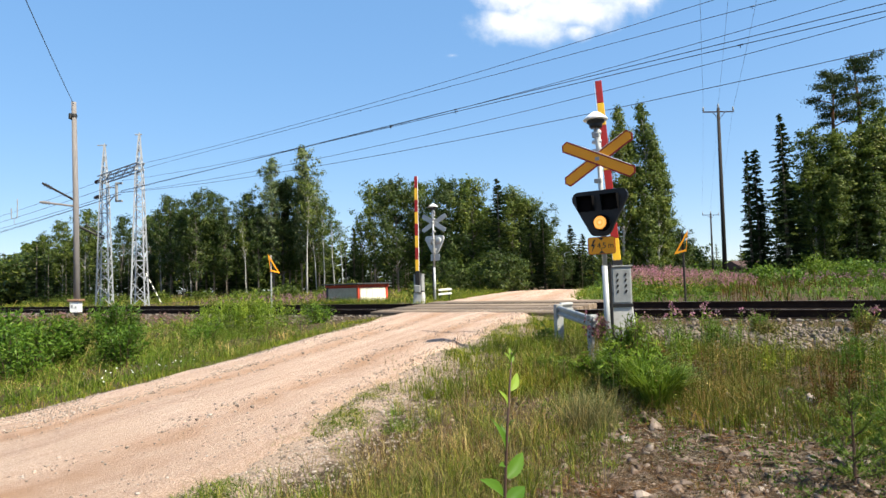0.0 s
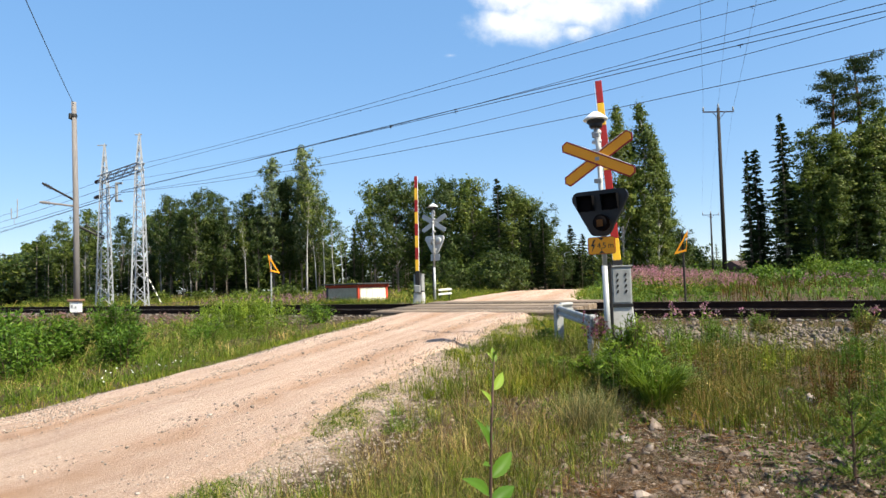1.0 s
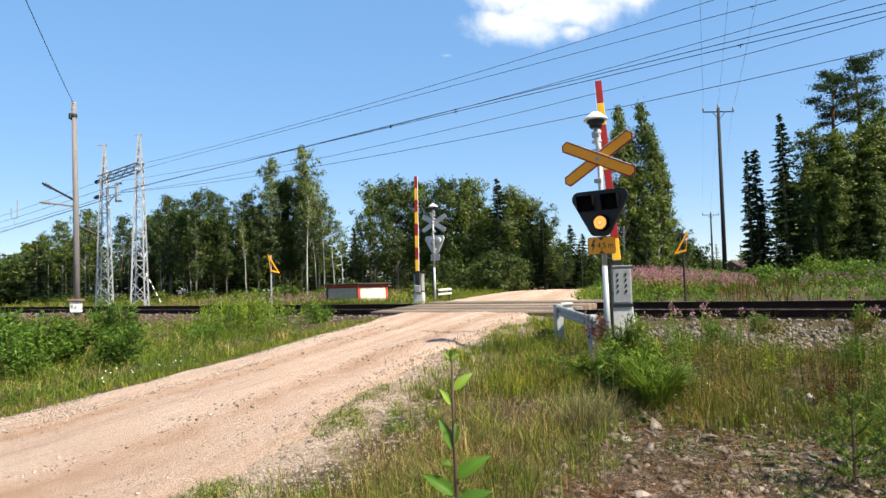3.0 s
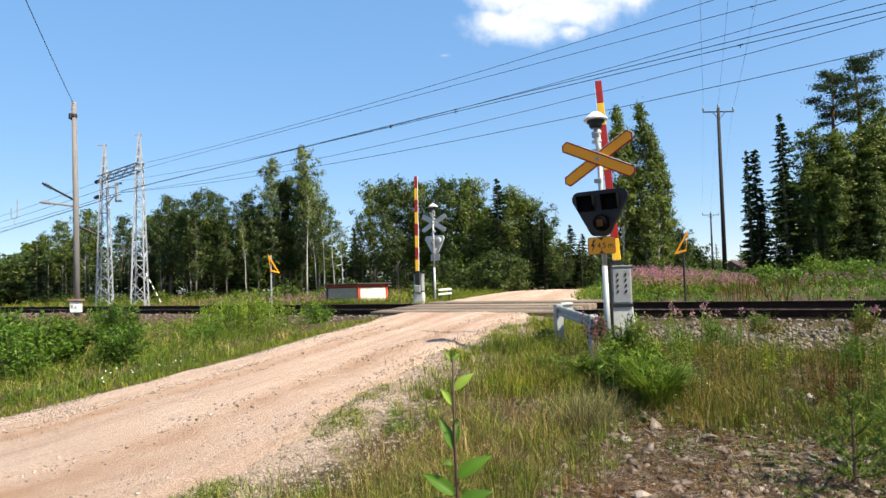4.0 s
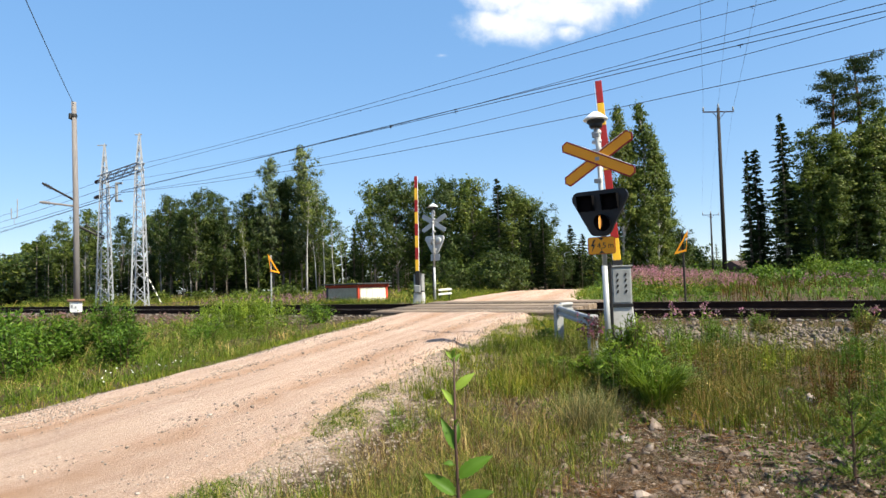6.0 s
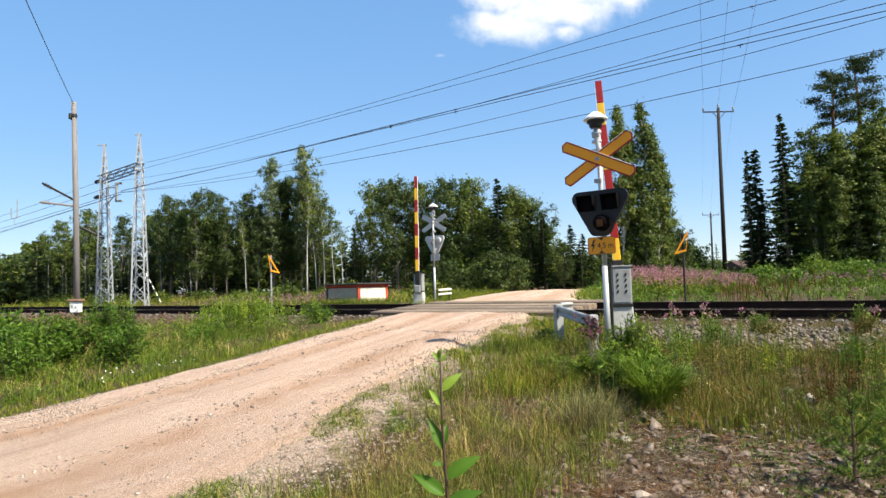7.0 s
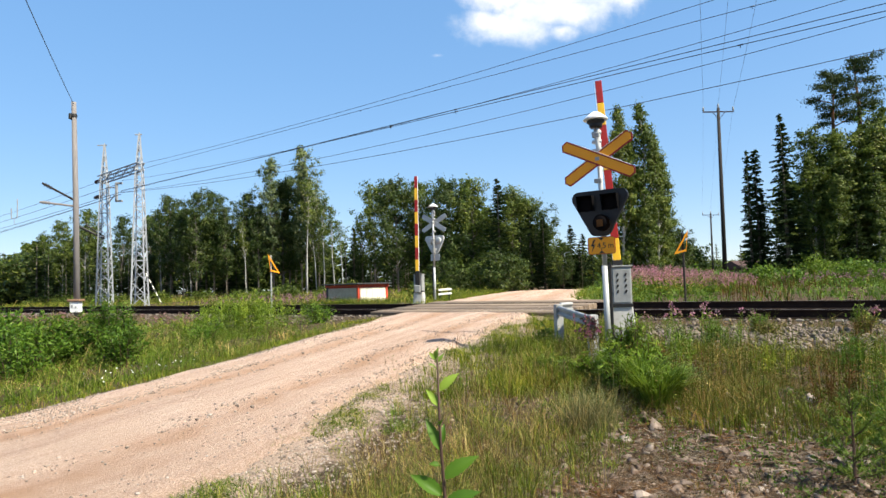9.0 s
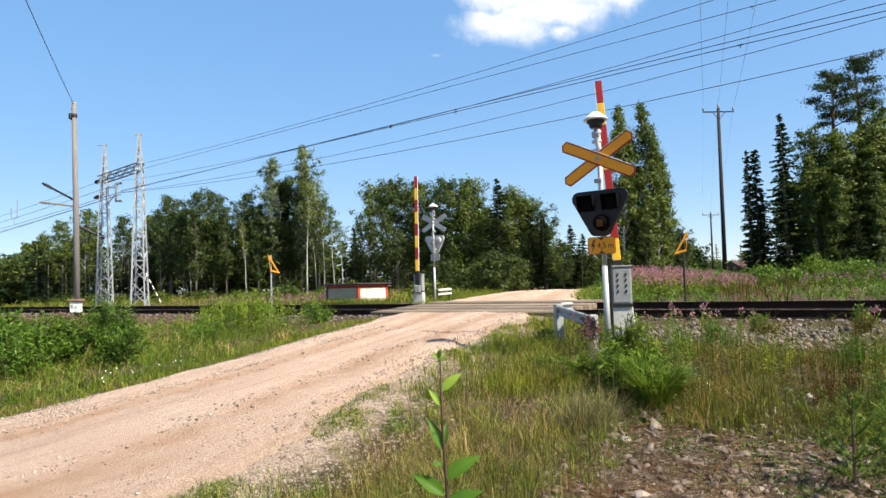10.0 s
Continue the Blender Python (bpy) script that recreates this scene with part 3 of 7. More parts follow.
def blade_outline(length, width, d=0.0):
    l, w = length / 2 - d, width / 2 - d
    return [(-l, 0), (-l + w * 0.55, -w), (l - w * 0.55, -w), (l, 0), (l - w * 0.55, w), (-l + w * 0.55, w)]


def bell(parent, x, y, z, s=1.0):
    m = pose(x, y, z) @ Matrix.Scale(s, 4)
    bm = bmesh.new()
    lathe(bm, [(0.172, -0.014), (0.182, 0.0), (0.15, 0.03), (0.09, 0.082), (0.04, 0.112), (0.008, 0.118)], m, 28)
    part("bell_hood", bm, MAT_WHITE, parent, "pale metal bell hood", True)
    bm = bmesh.new()
    lathe(bm, [(0.02, -0.13), (0.085, -0.125), (0.10, -0.085), (0.085, -0.078), (0.125, -0.05), (0.13, -0.02), (0.05, -0.015)], m, 24)
    part("bell_gong", bm, MAT_INK, parent, smooth=True)
    bm = bmesh.new()
    tube(bm, [m @ Vector((0, 0, -0.11)), m @ Vector((0.0, 0, -0.30)), m @ Vector((0.03, 0.0, -0.42)), m @ Vector((0.03, 0.0, -0.52))], [0.035 * s, 0.032 * s, 0.04 * s, 0.045 * s], 12)
    for k in (-0.2, -0.33, -0.46):
        tube(bm, [m @ Vector((-0.06, 0, k)), m @ Vector((0.07, 0, k))], 0.03 * s, 8)
    part("bell_bracket", bm, MAT_ZINC, parent, smooth=True)


HEAD = rounded([(-0.47, 0.285), (-0.12, -0.375), (0.13, -0.375), (0.505, 0.285)][::-1], 0.10)


def signal_head(parent, z, lit):
    """Black triangular board with three hooded lenses; the lower one is amber."""
    m = pose(0, -0.13, z)
    bm = bmesh.new()
    plate(bm, HEAD, 0.05, m)
    bmesh.ops.bevel(bm, geom=[e for e in bm.edges if e.is_manifold and e.calc_face_angle(0) > 1.0], offset=0.008, segments=1, affect="EDGES")
    board = part("signal_board", bm, MAT_BLACK if lit else MAT_BACK, parent, "black triangular signal board" if lit else "grey back of the signal board")
    for x, zz in ((-0.18, 0.10), (0.18, 0.10), (0.045, -0.19)):
        bm = bmesh.new()
        lathe(bm, [(0.12, 0.0), (0.115, 0.05), (0.08, 0.065)], m @ pose(x, 0.05, zz, -90), 18)
        part("lamp_case", bm, MAT_BLACK if lit else MAT_BACK, board, smooth=True)
        lower = zz < 0
        bm = bmesh.new()
        if lower:
            # a short round hood above the lens
            r, rings = 0.118, []
            for a in [math.radians(-10 + 200 * k / 18) for k in range(19)]:
                c, s = math.cos(a), math.sin(a)
                deep = 0.03 + 0.06 * max(0.0, s)
                rings.append([bm.verts.new(m @ Vector((x + q * c, y, zz + q * s))) for q, y in ((r, 0.004), (r, -deep), (r - 0.008, -deep), (r - 0.008, 0.004))])
            for p, q in zip(rings, rings[1:]):
                for i in range(3):
                    bm.faces.new((p[i], q[i], q[i + 1], p[i + 1]))
        else:
            # a square hood, deep above and cut back at its sides
            hx, hz, deep = 0.118, 0.112, 0.11
            for pts in (((-hx, hz, 0), (hx, hz, 0), (hx, hz, -deep), (-hx, hz, -deep)), ((-hx, hz, 0), (-hx, -hz, 0), (-hx, -hz, -0.05), (-hx, hz, -deep)), ((hx, hz, 0), (hx, -hz, 0), (hx, -hz, -0.05), (hx, hz, -deep))):
                f = [bm.verts.new(m @ Vector((x + px, py, zz + pz))) for px, pz, py in pts]
                g = [bm.verts.new(m @ Vector((x + px * 0.95, py, zz + pz * 0.95))) for px, pz, py in pts]
                bm.faces.new(f)
                bm.faces.new(g[::-1])
                for i in range(4):
                    bm.faces.new((f[i], g[i], g[(i + 1) % 4], f[(i + 1) % 4]))
        part("visor", bm, MAT_PIT, board)
        if not lower:
            # added flat black plate stands in for the shaded hollow of the hood
            bm = bmesh.new()
            plate(bm, [(x - 0.11, zz - 0.105), (x + 0.11, zz - 0.105), (x + 0.11, zz + 0.105), (x - 0.11, zz + 0.105)], 0.006, m @ pose(0, -0.004, 0))
            part("hood_shade", bm, MAT_PIT, board)
        if not lower:
            bm = bmesh.new()
            lathe(bm, [(0.112, 0.0), (0.10, 0.006), (0.06, 0.012), (0.01, 0.014)], m @ pose(x, -0.006, zz, 90), 20)
            part("lens", bm, MAT_PIT, board, "dark unlit lens", True)
        elif lit:
            bm = bmesh.new()
            lathe(bm, [(0.12, -0.001), (0.118, 0.004)], m @ pose(x, -0.001, zz, 90), 20)
            part("lens_well", bm, MAT_PIT, board)
            # turning lamp: a bright face and a dark face on one upright axis
            lamp = empty("turning_lamp", m @ pose(x, -0.10, zz))
            lamp.parent = parent
            bm = bmesh.new()
            lathe(bm, [(0.094, 0.0), (0.09, 0.006), (0.055, 0.012), (0.01, 0.014)], pose(0, -0.001, 0, 90), 24)
            part("bright_lens", bm, MAT_GLOW, lamp, "glowing amber lens", True)
            bm = bmesh.new()
            lathe(bm, [(0.094, 0.0), (0.09, 0.006), (0.055, 0.012), (0.01, 0.014)], pose(0, 0.001, 0, -90), 24)
            part("dark_lens", bm, MAT_PIT, lamp, "unlit dark lens", True)
            # added opaque disc keeps the turned-away glow off the hood
            bm = bmesh.new()
            lathe(bm, [(0.107, -0.0006), (0.107, 0.0006)], pose(0, 0, 0, 90), 24)
            part("glow_shield", bm, MAT_PIT, lamp)
            bm = bmesh.new()
            box(bm, 0.085, 0.006, 0.10, (0.0, 0.018, -0.01), bevel=0.002)
            part("reflector", bm, MAT_AMBEROFF, lamp, "dull amber reflector of the unlit lamp")
            return lamp
    return None


def build_signal(name, m, height, front, label):
    """Crossing signal: post, cross of two blades, bell, board with lamps, height plate."""
    s = empty(name, m, label=label, category="crossing signal", group="crossing signals")
    bm = bmesh.new()
    tube(bm, [(0, 0, -0.1), (0, 0, 1.3)], [0.043, 0.043], 16)
    tube(bm, [(0, 0, 1.3), (0, 0, height - 0.25)], [0.036, 0.036], 16)
    part("post", bm, MAT_ZINC, s, "bright galvanised steel post", True)
    bm = bmesh.new()
    box(bm, 0.24, 0.24, 0.14, (0, 0, 0.02), bevel=0.02)
    part("footing", bm, MAT_CONCRETE, s)
    bm = bmesh.new()
    tube(bm, [(0.066, 0.02, 0.0), (0.066, 0.02, 1.35)], 0.022, 8)
    for z in (0.3, 0.9, 1.3):
        box(bm, 0.1, 0.03, 0.03, (0.04, 0.02, z))
    part("cable_pipe", bm, MAT_BLACK, s)
    bell(s, -0.03, 0.0, height - 0.09)
    zc = height - 0.69
    for k, (tilt, y) in enumerate(((26.5, -0.085), (-30.5, -0.07))):
        mm = pose(0, y, zc, 0, tilt, 0)
        bm = bmesh.new()
        plate(bm, blade_outline(1.21, 0.172), 0.012, mm)
        blade = part("cross_blade", bm, MAT_RED if front else MAT_BACK, s, "yellow blade with red edge" if front else "grey metal back of a blade")
        if front:
            bm = bmesh.new()
            plate(bm, blade_outline(1.21, 0.172, 0.022), 0.004, mm @ pose(0, -0.002, 0))
            part("yellow_face", bm, MAT_YELLOW, blade)
            # added white strip: painted highlight along the blade's upper edge
            bm = bmesh.new()
            box(bm, 0.92, 0.022, 0.007, (0.04, 0.002, 0.0875), bevel=0.002)
            bm.transform(mm)
            part("edge_glare", bm, MAT_WHITE, blade, "white strip standing in for sun glare on the blade edge")
    for z in (zc, zc - 0.62, zc - 1.1):
        bm = bmesh.new()
        lathe(bm, [(0.062, -0.02), (0.062, 0.02)], pose(0, 0, z), 14)
        box(bm, 0.06, 0.08, 0.05, (0, -0.055, z))
        part("clamp", bm, MAT_GALV, s)
    for z in (zc - 0.31, zc + 0.36):
        bm = bmesh.new()
        box(bm, 0.11, 0.08, 0.06, (-0.025, -0.01, z), bevel=0.006)
        part("bracket", bm, MAT_GALV, s)
    lamp = signal_head(s, zc - 0.75, front)
    # height limit plate under the board
    mm = pose(0.0, -0.09, zc - 1.26)
    bm = bmesh.new()
    out = rounded([(-0.205, -0.125), (0.205, -0.125), (0.205, 0.125), (-0.205, 0.125)], 0.03, 3)
    plate(bm, out, 0.006, mm)
    sign = part("height_plate", bm, MAT_RED if front else MAT_BACK, s, "yellow height limit plate" if front else "grey metal plate back")
    if front:
        bm = bmesh.new()
        plate(bm, shrunk(out, 0.014), 0.004, mm @ pose(0, -0.003, 0))
        part("plate_face", bm, MAT_YELLOW, sign)
        bm = bmesh.new()
        bolt = [(-0.115, 0.09), (-0.16, -0.01), (-0.125, -0.005), (-0.15, -0.095), (-0.09, 0.02), (-0.125, 0.015), (-0.085, 0.09)]
        plate(bm, bolt, 0.003, mm @ pose(0, -0.006, 0))
        part("lightning_mark", bm, MAT_INK, sign)
        for text, at in (("4", -0.036), ("5", 0.044), ("m", 0.14)):
            letters("letter", text, 0.115, mm @ pose(at, -0.007, -0.005, 90), MAT_INK, sign)
        bm = bmesh.new()
        plate(bm, [(-0.004, -0.062), (0.0, -0.03), (0.014, -0.03), (0.008, -0.062)], 0.003, mm @ pose(0, -0.006, 0))
        part("comma", bm, MAT_INK, sign)
        for zz in (-1, 1):
            bm = bmesh.new()
            plate(bm, [(-0.04, zz * 0.112), (0.04, zz * 0.112), (0, zz * 0.07)], 0.003, mm @ pose(0, -0.006, 0))
            part("arrow_mark", bm, MAT_INK, sign)
    return s, lamp


def build_barrier(name, m, lean, label, arm=2.9):
    """Barrier machine on a pedestal with its striped arm raised."""
    b = empty(name, m, label=label, category="barrier", group="crossing barriers")
    bm = bmesh.new()
    lo, hi = [(-0.23, -0.2), (0.23, -0.2), (0.23, 0.2), (-0.23, 0.2)], [(-0.15, -0.15), (0.15, -0.15), (0.15, 0.15), (-0.15, 0.15)]
    v0 = [bm.verts.new((x, y, -0.32)) for x, y in lo]
    v1 = [bm.verts.new((x, y, 0.52)) for x, y in hi]
    bm.faces.new(v1)
    for i in range(4):
        bm.faces.new((v0[i], v0[(i + 1) % 4], v1[(i + 1) % 4], v1[i]))
    bmesh.ops.bevel(bm, geom=bm.edges[:], offset=0.015, segments=1, affect="EDGES")
    part("pedestal", bm, MAT_CONCRETE, b, "pale tapered concrete pedestal")
    bm = bmesh.new()
    box(bm, 0.29, 0.34, 0.57, (0, 0, 0.81), bevel=0.012)
    case = part("machine_case", bm, MAT_GREYBOX, b, "grey steel machine case")
    bm = bmesh.new()
    box(bm, 0.25, 0.012, 0.5, (0, -0.175, 0.81), bevel=0.004)
    part("case_door", bm, MAT_GREYBOX, case)
    for i in (-0.06, 0.06):
        for k in range(4):
            bm = bmesh.new()
            box(bm, 0.025, 0.008, 0.05, (i, -0.184, 0.98 - 0.085 * k), (0, 25, 0))
            part("vent_slot", bm, MAT_BLACK, case)
    bm = bmesh.new()
    box(bm, 0.32, 0.37, 0.025, (0, 0, 1.11), bevel=0.006)
    part("case_lid", bm, MAT_GREYBOX, case)
    bm = bmesh.new()
    box(bm, 0.31, 0.36, 0.05, (0, 0, 0.52), bevel=0.006)
    part("case_rim", bm, MAT_BLACK, case)
    base = pose(-0.02, 0.22, 0.95, 0, -lean, 0)
    bm = bmesh.new()
    box(bm, 0.16, 0.06, 0.5, (0, 0.03, 0.02), bevel=0.01)
    tube(bm, [(0, -0.16, 0), (0, 0.09, 0)], 0.045, 12)
    bm.transform(base)
    part("arm_bracket", bm, MAT_BLACK, b)
    pole = empty("barrier_arm", base)
    pole.parent = b
    n, seg = 8, arm / 8
    for k in range(n):
        bm = bmesh.new()
        w = 0.125 - 0.003 * k
        box(bm, w, 0.04, seg - 0.001, (0, 0.03, 0.25 + seg * (k + 0.5)), bevel=0.008)
        part("stripe", bm, MAT_RED if k % 2 else MAT_ARMYELLOW, pole, "red arm section" if k % 2 else "yellow arm section")
    bm = bmesh.new()
    box(bm, 0.004, 0.042, arm - 0.02, (-0.063, 0.03, 0.25 + arm / 2))
    part("edge_rail", bm, MAT_WHITE, pole, "pale edge of the arm")
    bm = bmesh.new()
    box(bm, 0.2, 0.1, 0.26, (0, 0.04, -0.34), bevel=0.02)
    part("counterweight", bm, MAT_GREYBOX, pole)
    return b


def w_beam(bm, a, b):
    """Steel guard beam with two waves between two places."""
    a, b = Vector(a), Vector(b)
    ax = (b - a).normalized()
    side = Vector((ax.y, -ax.x, 0)).normalized()
    prof = [(0.0, -0.115), (0.03, -0.105), (0.045, -0.075), (0.04, -0.045), (0.005, -0.022), (0.005, 0.022), (0.04, 0.045), (0.045, 0.075), (0.03, 0.105), (0.0, 0.115)]
    prof = [(d * 0.8, z * 0.7) for d, z in prof]
    prof = prof + [(d - 0.006, z) for d, z in prof[::-1]]
    ends = [[bm.verts.new(p + side * d + Vector((0, 0, z))) for d, z in prof] for p in (a, b)]
    k = len(prof)
    for i in range(k):
        bm.faces.new((ends[0][i], ends[0][(i + 1) % k], ends[1][(i + 1) % k], ends[1][i]))


def build_guard_rail(posts, z_top, label, back=None):
    g = empty("guard_rail", pose(posts[0][0], posts[0][1], gz(*posts[0])), label=label, category="guard rail", group="guard rails")
    inv = g.matrix_basis.inverted()
    for (x, y), zt in zip(posts, z_top):
        bm = bmesh.new()
        z0 = gz(x, y) - 0.2
        box(bm, 0.13, 0.10, zt - z0 + 0.02, (x, y, (zt + z0) / 2), (0, 0, 20), bevel=0.008)
        bm.transform(inv)
        part("post", bm, MAT_GALV, g)
    pts = [Vector((x, y, zt - 0.09)) for (x, y), zt in zip(posts, z_top)]
    for a, b in zip(pts, pts[1:]):
        d = (b - a).normalized() * 0.12
        bm = bmesh.new()
        w_beam(bm, a - d, b + d)
        bm.transform(inv)
        part("beam", bm, MAT_GALV, g, "galvanised wave-shaped guard beam")
    if back:
        bm = bmesh.new()
        cur = pts[0]
        for k, q in enumerate(back):
            nxt = Vector((*q, pts[0].z + 0.04))
            w_beam(bm, cur, nxt)
            cur = nxt
        bm.transform(inv)
        part("end_beam", bm, MAT_GALV, g, "curved end of the guard beam")
    return g


def build_far_rail():
    """Low rail of two thin pale bars on a short post beyond the track."""
    a, b = Vector((-0.22, 24.4, 0)), Vector((0.27, 24.5, 0))
    z = gz(-0.22, 24.4)
    g = empty("guard_rail", pose(a.x, a.y, z), label="low rail of two pale bars beside the crossing signal", category="guard rail", group="guard rails")
    for h in (0.46, 0.30):
        bm = bmesh.new()
        d = (b - a) / 2
        box(bm, (b - a).length, 0.03, 0.075, (d.x, d.y, h), (0, -3, math.degrees(math.atan2(d.y, d.x))), bevel=0.01)
        part("beam", bm, MAT_WHITE, g, "pale rail bar")
    for u in (0.12, 0.8):
        bm = bmesh.new()
        box(bm, 0.06, 0.06, 0.5, ((b - a).x * u, (b - a).y * u + 0.05, 0.2), bevel=0.006)
        part("post", bm, MAT_BLACK, g)
    return g


def build_marker(x, y, height, turn, flip, label):
    """Thin post with an open yellow triangular hoop."""
    s = empty("triangle_marker", pose(x, y, gz(x, y), 0, 0, turn), label=label, category="railway marker", group="triangle markers")
    bm = bmesh.new()
    tube(bm, [(0, 0.02, -0.1), (0, 0.02, height - 0.02)], 0.026, 10)
    part("post", bm, MAT_GALV if flip > 0 else MAT_POLE, s)
    tri = [(-0.03 * flip, height + 0.02), (0.31 * flip, height - 0.57), (0.03 * flip, height - 0.50)]
    cut = [(0.0 * flip, height - 0.10), (0.225 * flip, height - 0.5), (0.035 * flip, height - 0.45)]
    if flip < 0:
        tri, cut = tri[::-1], cut[::-1]
    shift = pose(-0.05 if flip > 0 else 0.1, -0.03, 0)
    bm = bmesh.new()
    frame_plate(bm, tri, cut, 0.03, shift @ pose(0, -0.014, 0))
    part("hoop", bm, MAT_YELLOW, s, "open yellow triangular hoop")
    return s


def build_shed():
    """Low equipment box: cream boards, red corner trim, flat dark roof, set square to the track."""
    x, y = -3.14, 24.0
    z = gz(x, y) - 0.06
    s = empty("equipment_shed", pose(x, y, z, 0, 0, TRACK_TURN), label="low cream-boarded shed with red trim and a flat dark roof", category="shed")
    L, W, H = 1.85, 1.35, 0.93     # along the track, across, high
    for k in range(8):
        w = L / 8
        bm = bmesh.new()
        box(bm, w - 0.004, 0.03, H - 0.1, (w * (k + 0.5), 0.0, H / 2 - 0.05), bevel=0.004)
        # front faces away from the sun; its shade is painted in
        part("front_board", bm, MAT_SHADEDBOARD, s, "cream front board with its shade in the colour")
    for k in range(6):
        w = W / 6
        bm = bmesh.new()
        box(bm, 0.03, w - 0.006, H - 0.1, (0.0, -w * (k + 0.5), H / 2 - 0.05), bevel=0.004)
        part("side_board", bm, MAT_CREAM, s)
    bm = bmesh.new()
    box(bm, L - 0.06, W - 0.06, H - 0.06, (L / 2, -W / 2, H / 2 - 0.05))
    part("carcass", bm, MAT_BARN, s)
    for cx, cy in ((0, 0), (L, 0), (0, -W), (L, -W)):
        bm = bmesh.new()
        box(bm, 0.09, 0.09, H, (cx, cy, H / 2 - 0.04), bevel=0.006)
        part("corner_trim", bm, MAT_FELT if (cx, cy) == (L, 0) else MAT_BARN, s, "dark corner board" if (cx, cy) == (L, 0) else "red painted corner board")
    bm = bmesh.new()
    for a in ((L / 2, 0.03, L + 0.2, 0.03), (L / 2, -W - 0.03, L + 0.2, 0.03), (-0.03, -W / 2, 0.03, W + 0.2), (L + 0.03, -W / 2, 0.03, W + 0.2)):
        box(bm, a[2], a[3], 0.10 if a[1] != 0.03 else 0.07, (a[0], a[1], H - 0.03), bevel=0.004)
    part("fascia", bm, MAT_BARN, s, "red painted fascia board")
    bm = bmesh.new()
    box(bm, L + 0.34, W + 0.34, 0.05, (L / 2, -W / 2, H + 0.05), bevel=0.012)
    part("roof", bm, MAT_FELT, s, "flat dark felt roof")
    # turn so that the front looks back across the track
    s.matrix_basis = pose(x, y, z, 0, 0, TRACK_TURN - 5)
    return s


def place(ob, x, y, turn=0.0):
    ob.matrix_basis = pose(x, y, gz(x, y), 0, 0, turn)
    return ob


near_signal, LAMP = build_signal("crossing_signal", pose(2.34, 9.5, gz(2.34, 9.5), 0, -0.4, -34), 3.96 - gz(2.34, 9.5), True, "crossing signal with yellow red-edged cross and amber lamp")
far_signal, _ = build_signal("crossing_signal", pose(-0.34, 24.0, gz(-0.34, 24.0), 0, 0, 146), 4.5 - gz(-0.34, 24.0), False, "grey back of a crossing signal across the track")
build_barrier("barrier_machine", pose(2.73, 10.15, gz(2.73, 10.15) + 0.13, 0, 0, -12), 3.3, "grey barrier machine with raised red and yellow arm", 2.925)
build_barrier("barrier_machine", pose(-0.86, 22.8, gz(-0.86, 22.8), 0, 0, 165), 0.6, "barrier machine beyond the track with raised striped arm", 3.3)
build_guard_rail([(1.86, 10.8), (2.03, 9.1)], [1.13, 1.03], "short galvanised guard rail before the barrier machine", [(1.95, 11.05), (2.15, 11.15)])
build_far_rail()
build_marker(-5.15, 19.6, 1.95, 14, 1, "thin post with an open yellow triangular hoop in the grass")
build_marker(5.85, 16.0, 1.9, -18, -1, "thin post with an open yellow triangular hoop beyond the rails")
build_shed()


# ---- masts, portal and wires of the railway ----
def build_mast():
    x, y = -15.62, 28.0
    z = gz(x, y)
    s = empty("overhead_mast", pose(x, y, z), label="weathered grey overhead mast beside the track", category="mast")
    bm = bmesh.new()
    tube(bm, [(0, 0, -0.3), (-0.06, 0, 4.5), (-0.16, 0, 9.28)], [0.138, 0.118, 0.10], 12)
    part("shaft", bm, MAT_MAST, s, smooth=True)
    bm = bmesh.new()
    lathe(bm, [(0.12, -0.08), (0.13, -0.04), (0.13, 0.04), (0.115, 0.08)], pose(-0.15, 0, 8.68), 12)
    box(bm, 0.1, 0.2, 0.25, (-0.24, -0.1, 8.63), bevel=0.02)
    part("clamp", bm, MAT_INK, s)
    for z0, z1, ln in ((5.0, 5.65, 1.5), (4.75, 4.85, 1.6)):
        bm = bmesh.new()
        a, b = Vector((-0.1, 0, z0)), Vector((-0.1 - 0.72 * ln * 0.85, -ln * 0.55, z1))
        tube(bm, [a, b], 0.045, 8)
        for k in (0.72, 0.8, 0.88):
            tube(bm, [a.lerp(b, k), a.lerp(b, k + 0.04)], 0.075, 8)
        part("bracket_arm", bm, MAT_POLE if z1 > 5 else MAT_MAST, s)
    bm = bmesh.new()
    box(bm, 0.36, 0.34, 0.46, (0.05, -0.18, 0.44), bevel=0.015)
    cab = part("cable_box", bm, MAT_WHITE, s, "white painted cable box on the mast")
    bm = bmesh.new()
    box(bm, 0.54, 0.46, 0.10, (0.05, -0.18, 0.72), bevel=0.02)
    part("box_lid", bm, MAT_LID, cab, "weathered brown lid")
    bm = bmesh.new()
    box(bm, 0.09, 0.015, 0.14, (-0.03, -0.357, 0.47), bevel=0.004)
    part("box_label", bm, MAT_GREYBOX, cab)
    bm = bmesh.new()
    box(bm, 0.08, 0.015, 0.1, (0.13, -0.357, 0.43), bevel=0.004)
    part("box_label", bm, MAT_GREYBOX, cab)
    return s


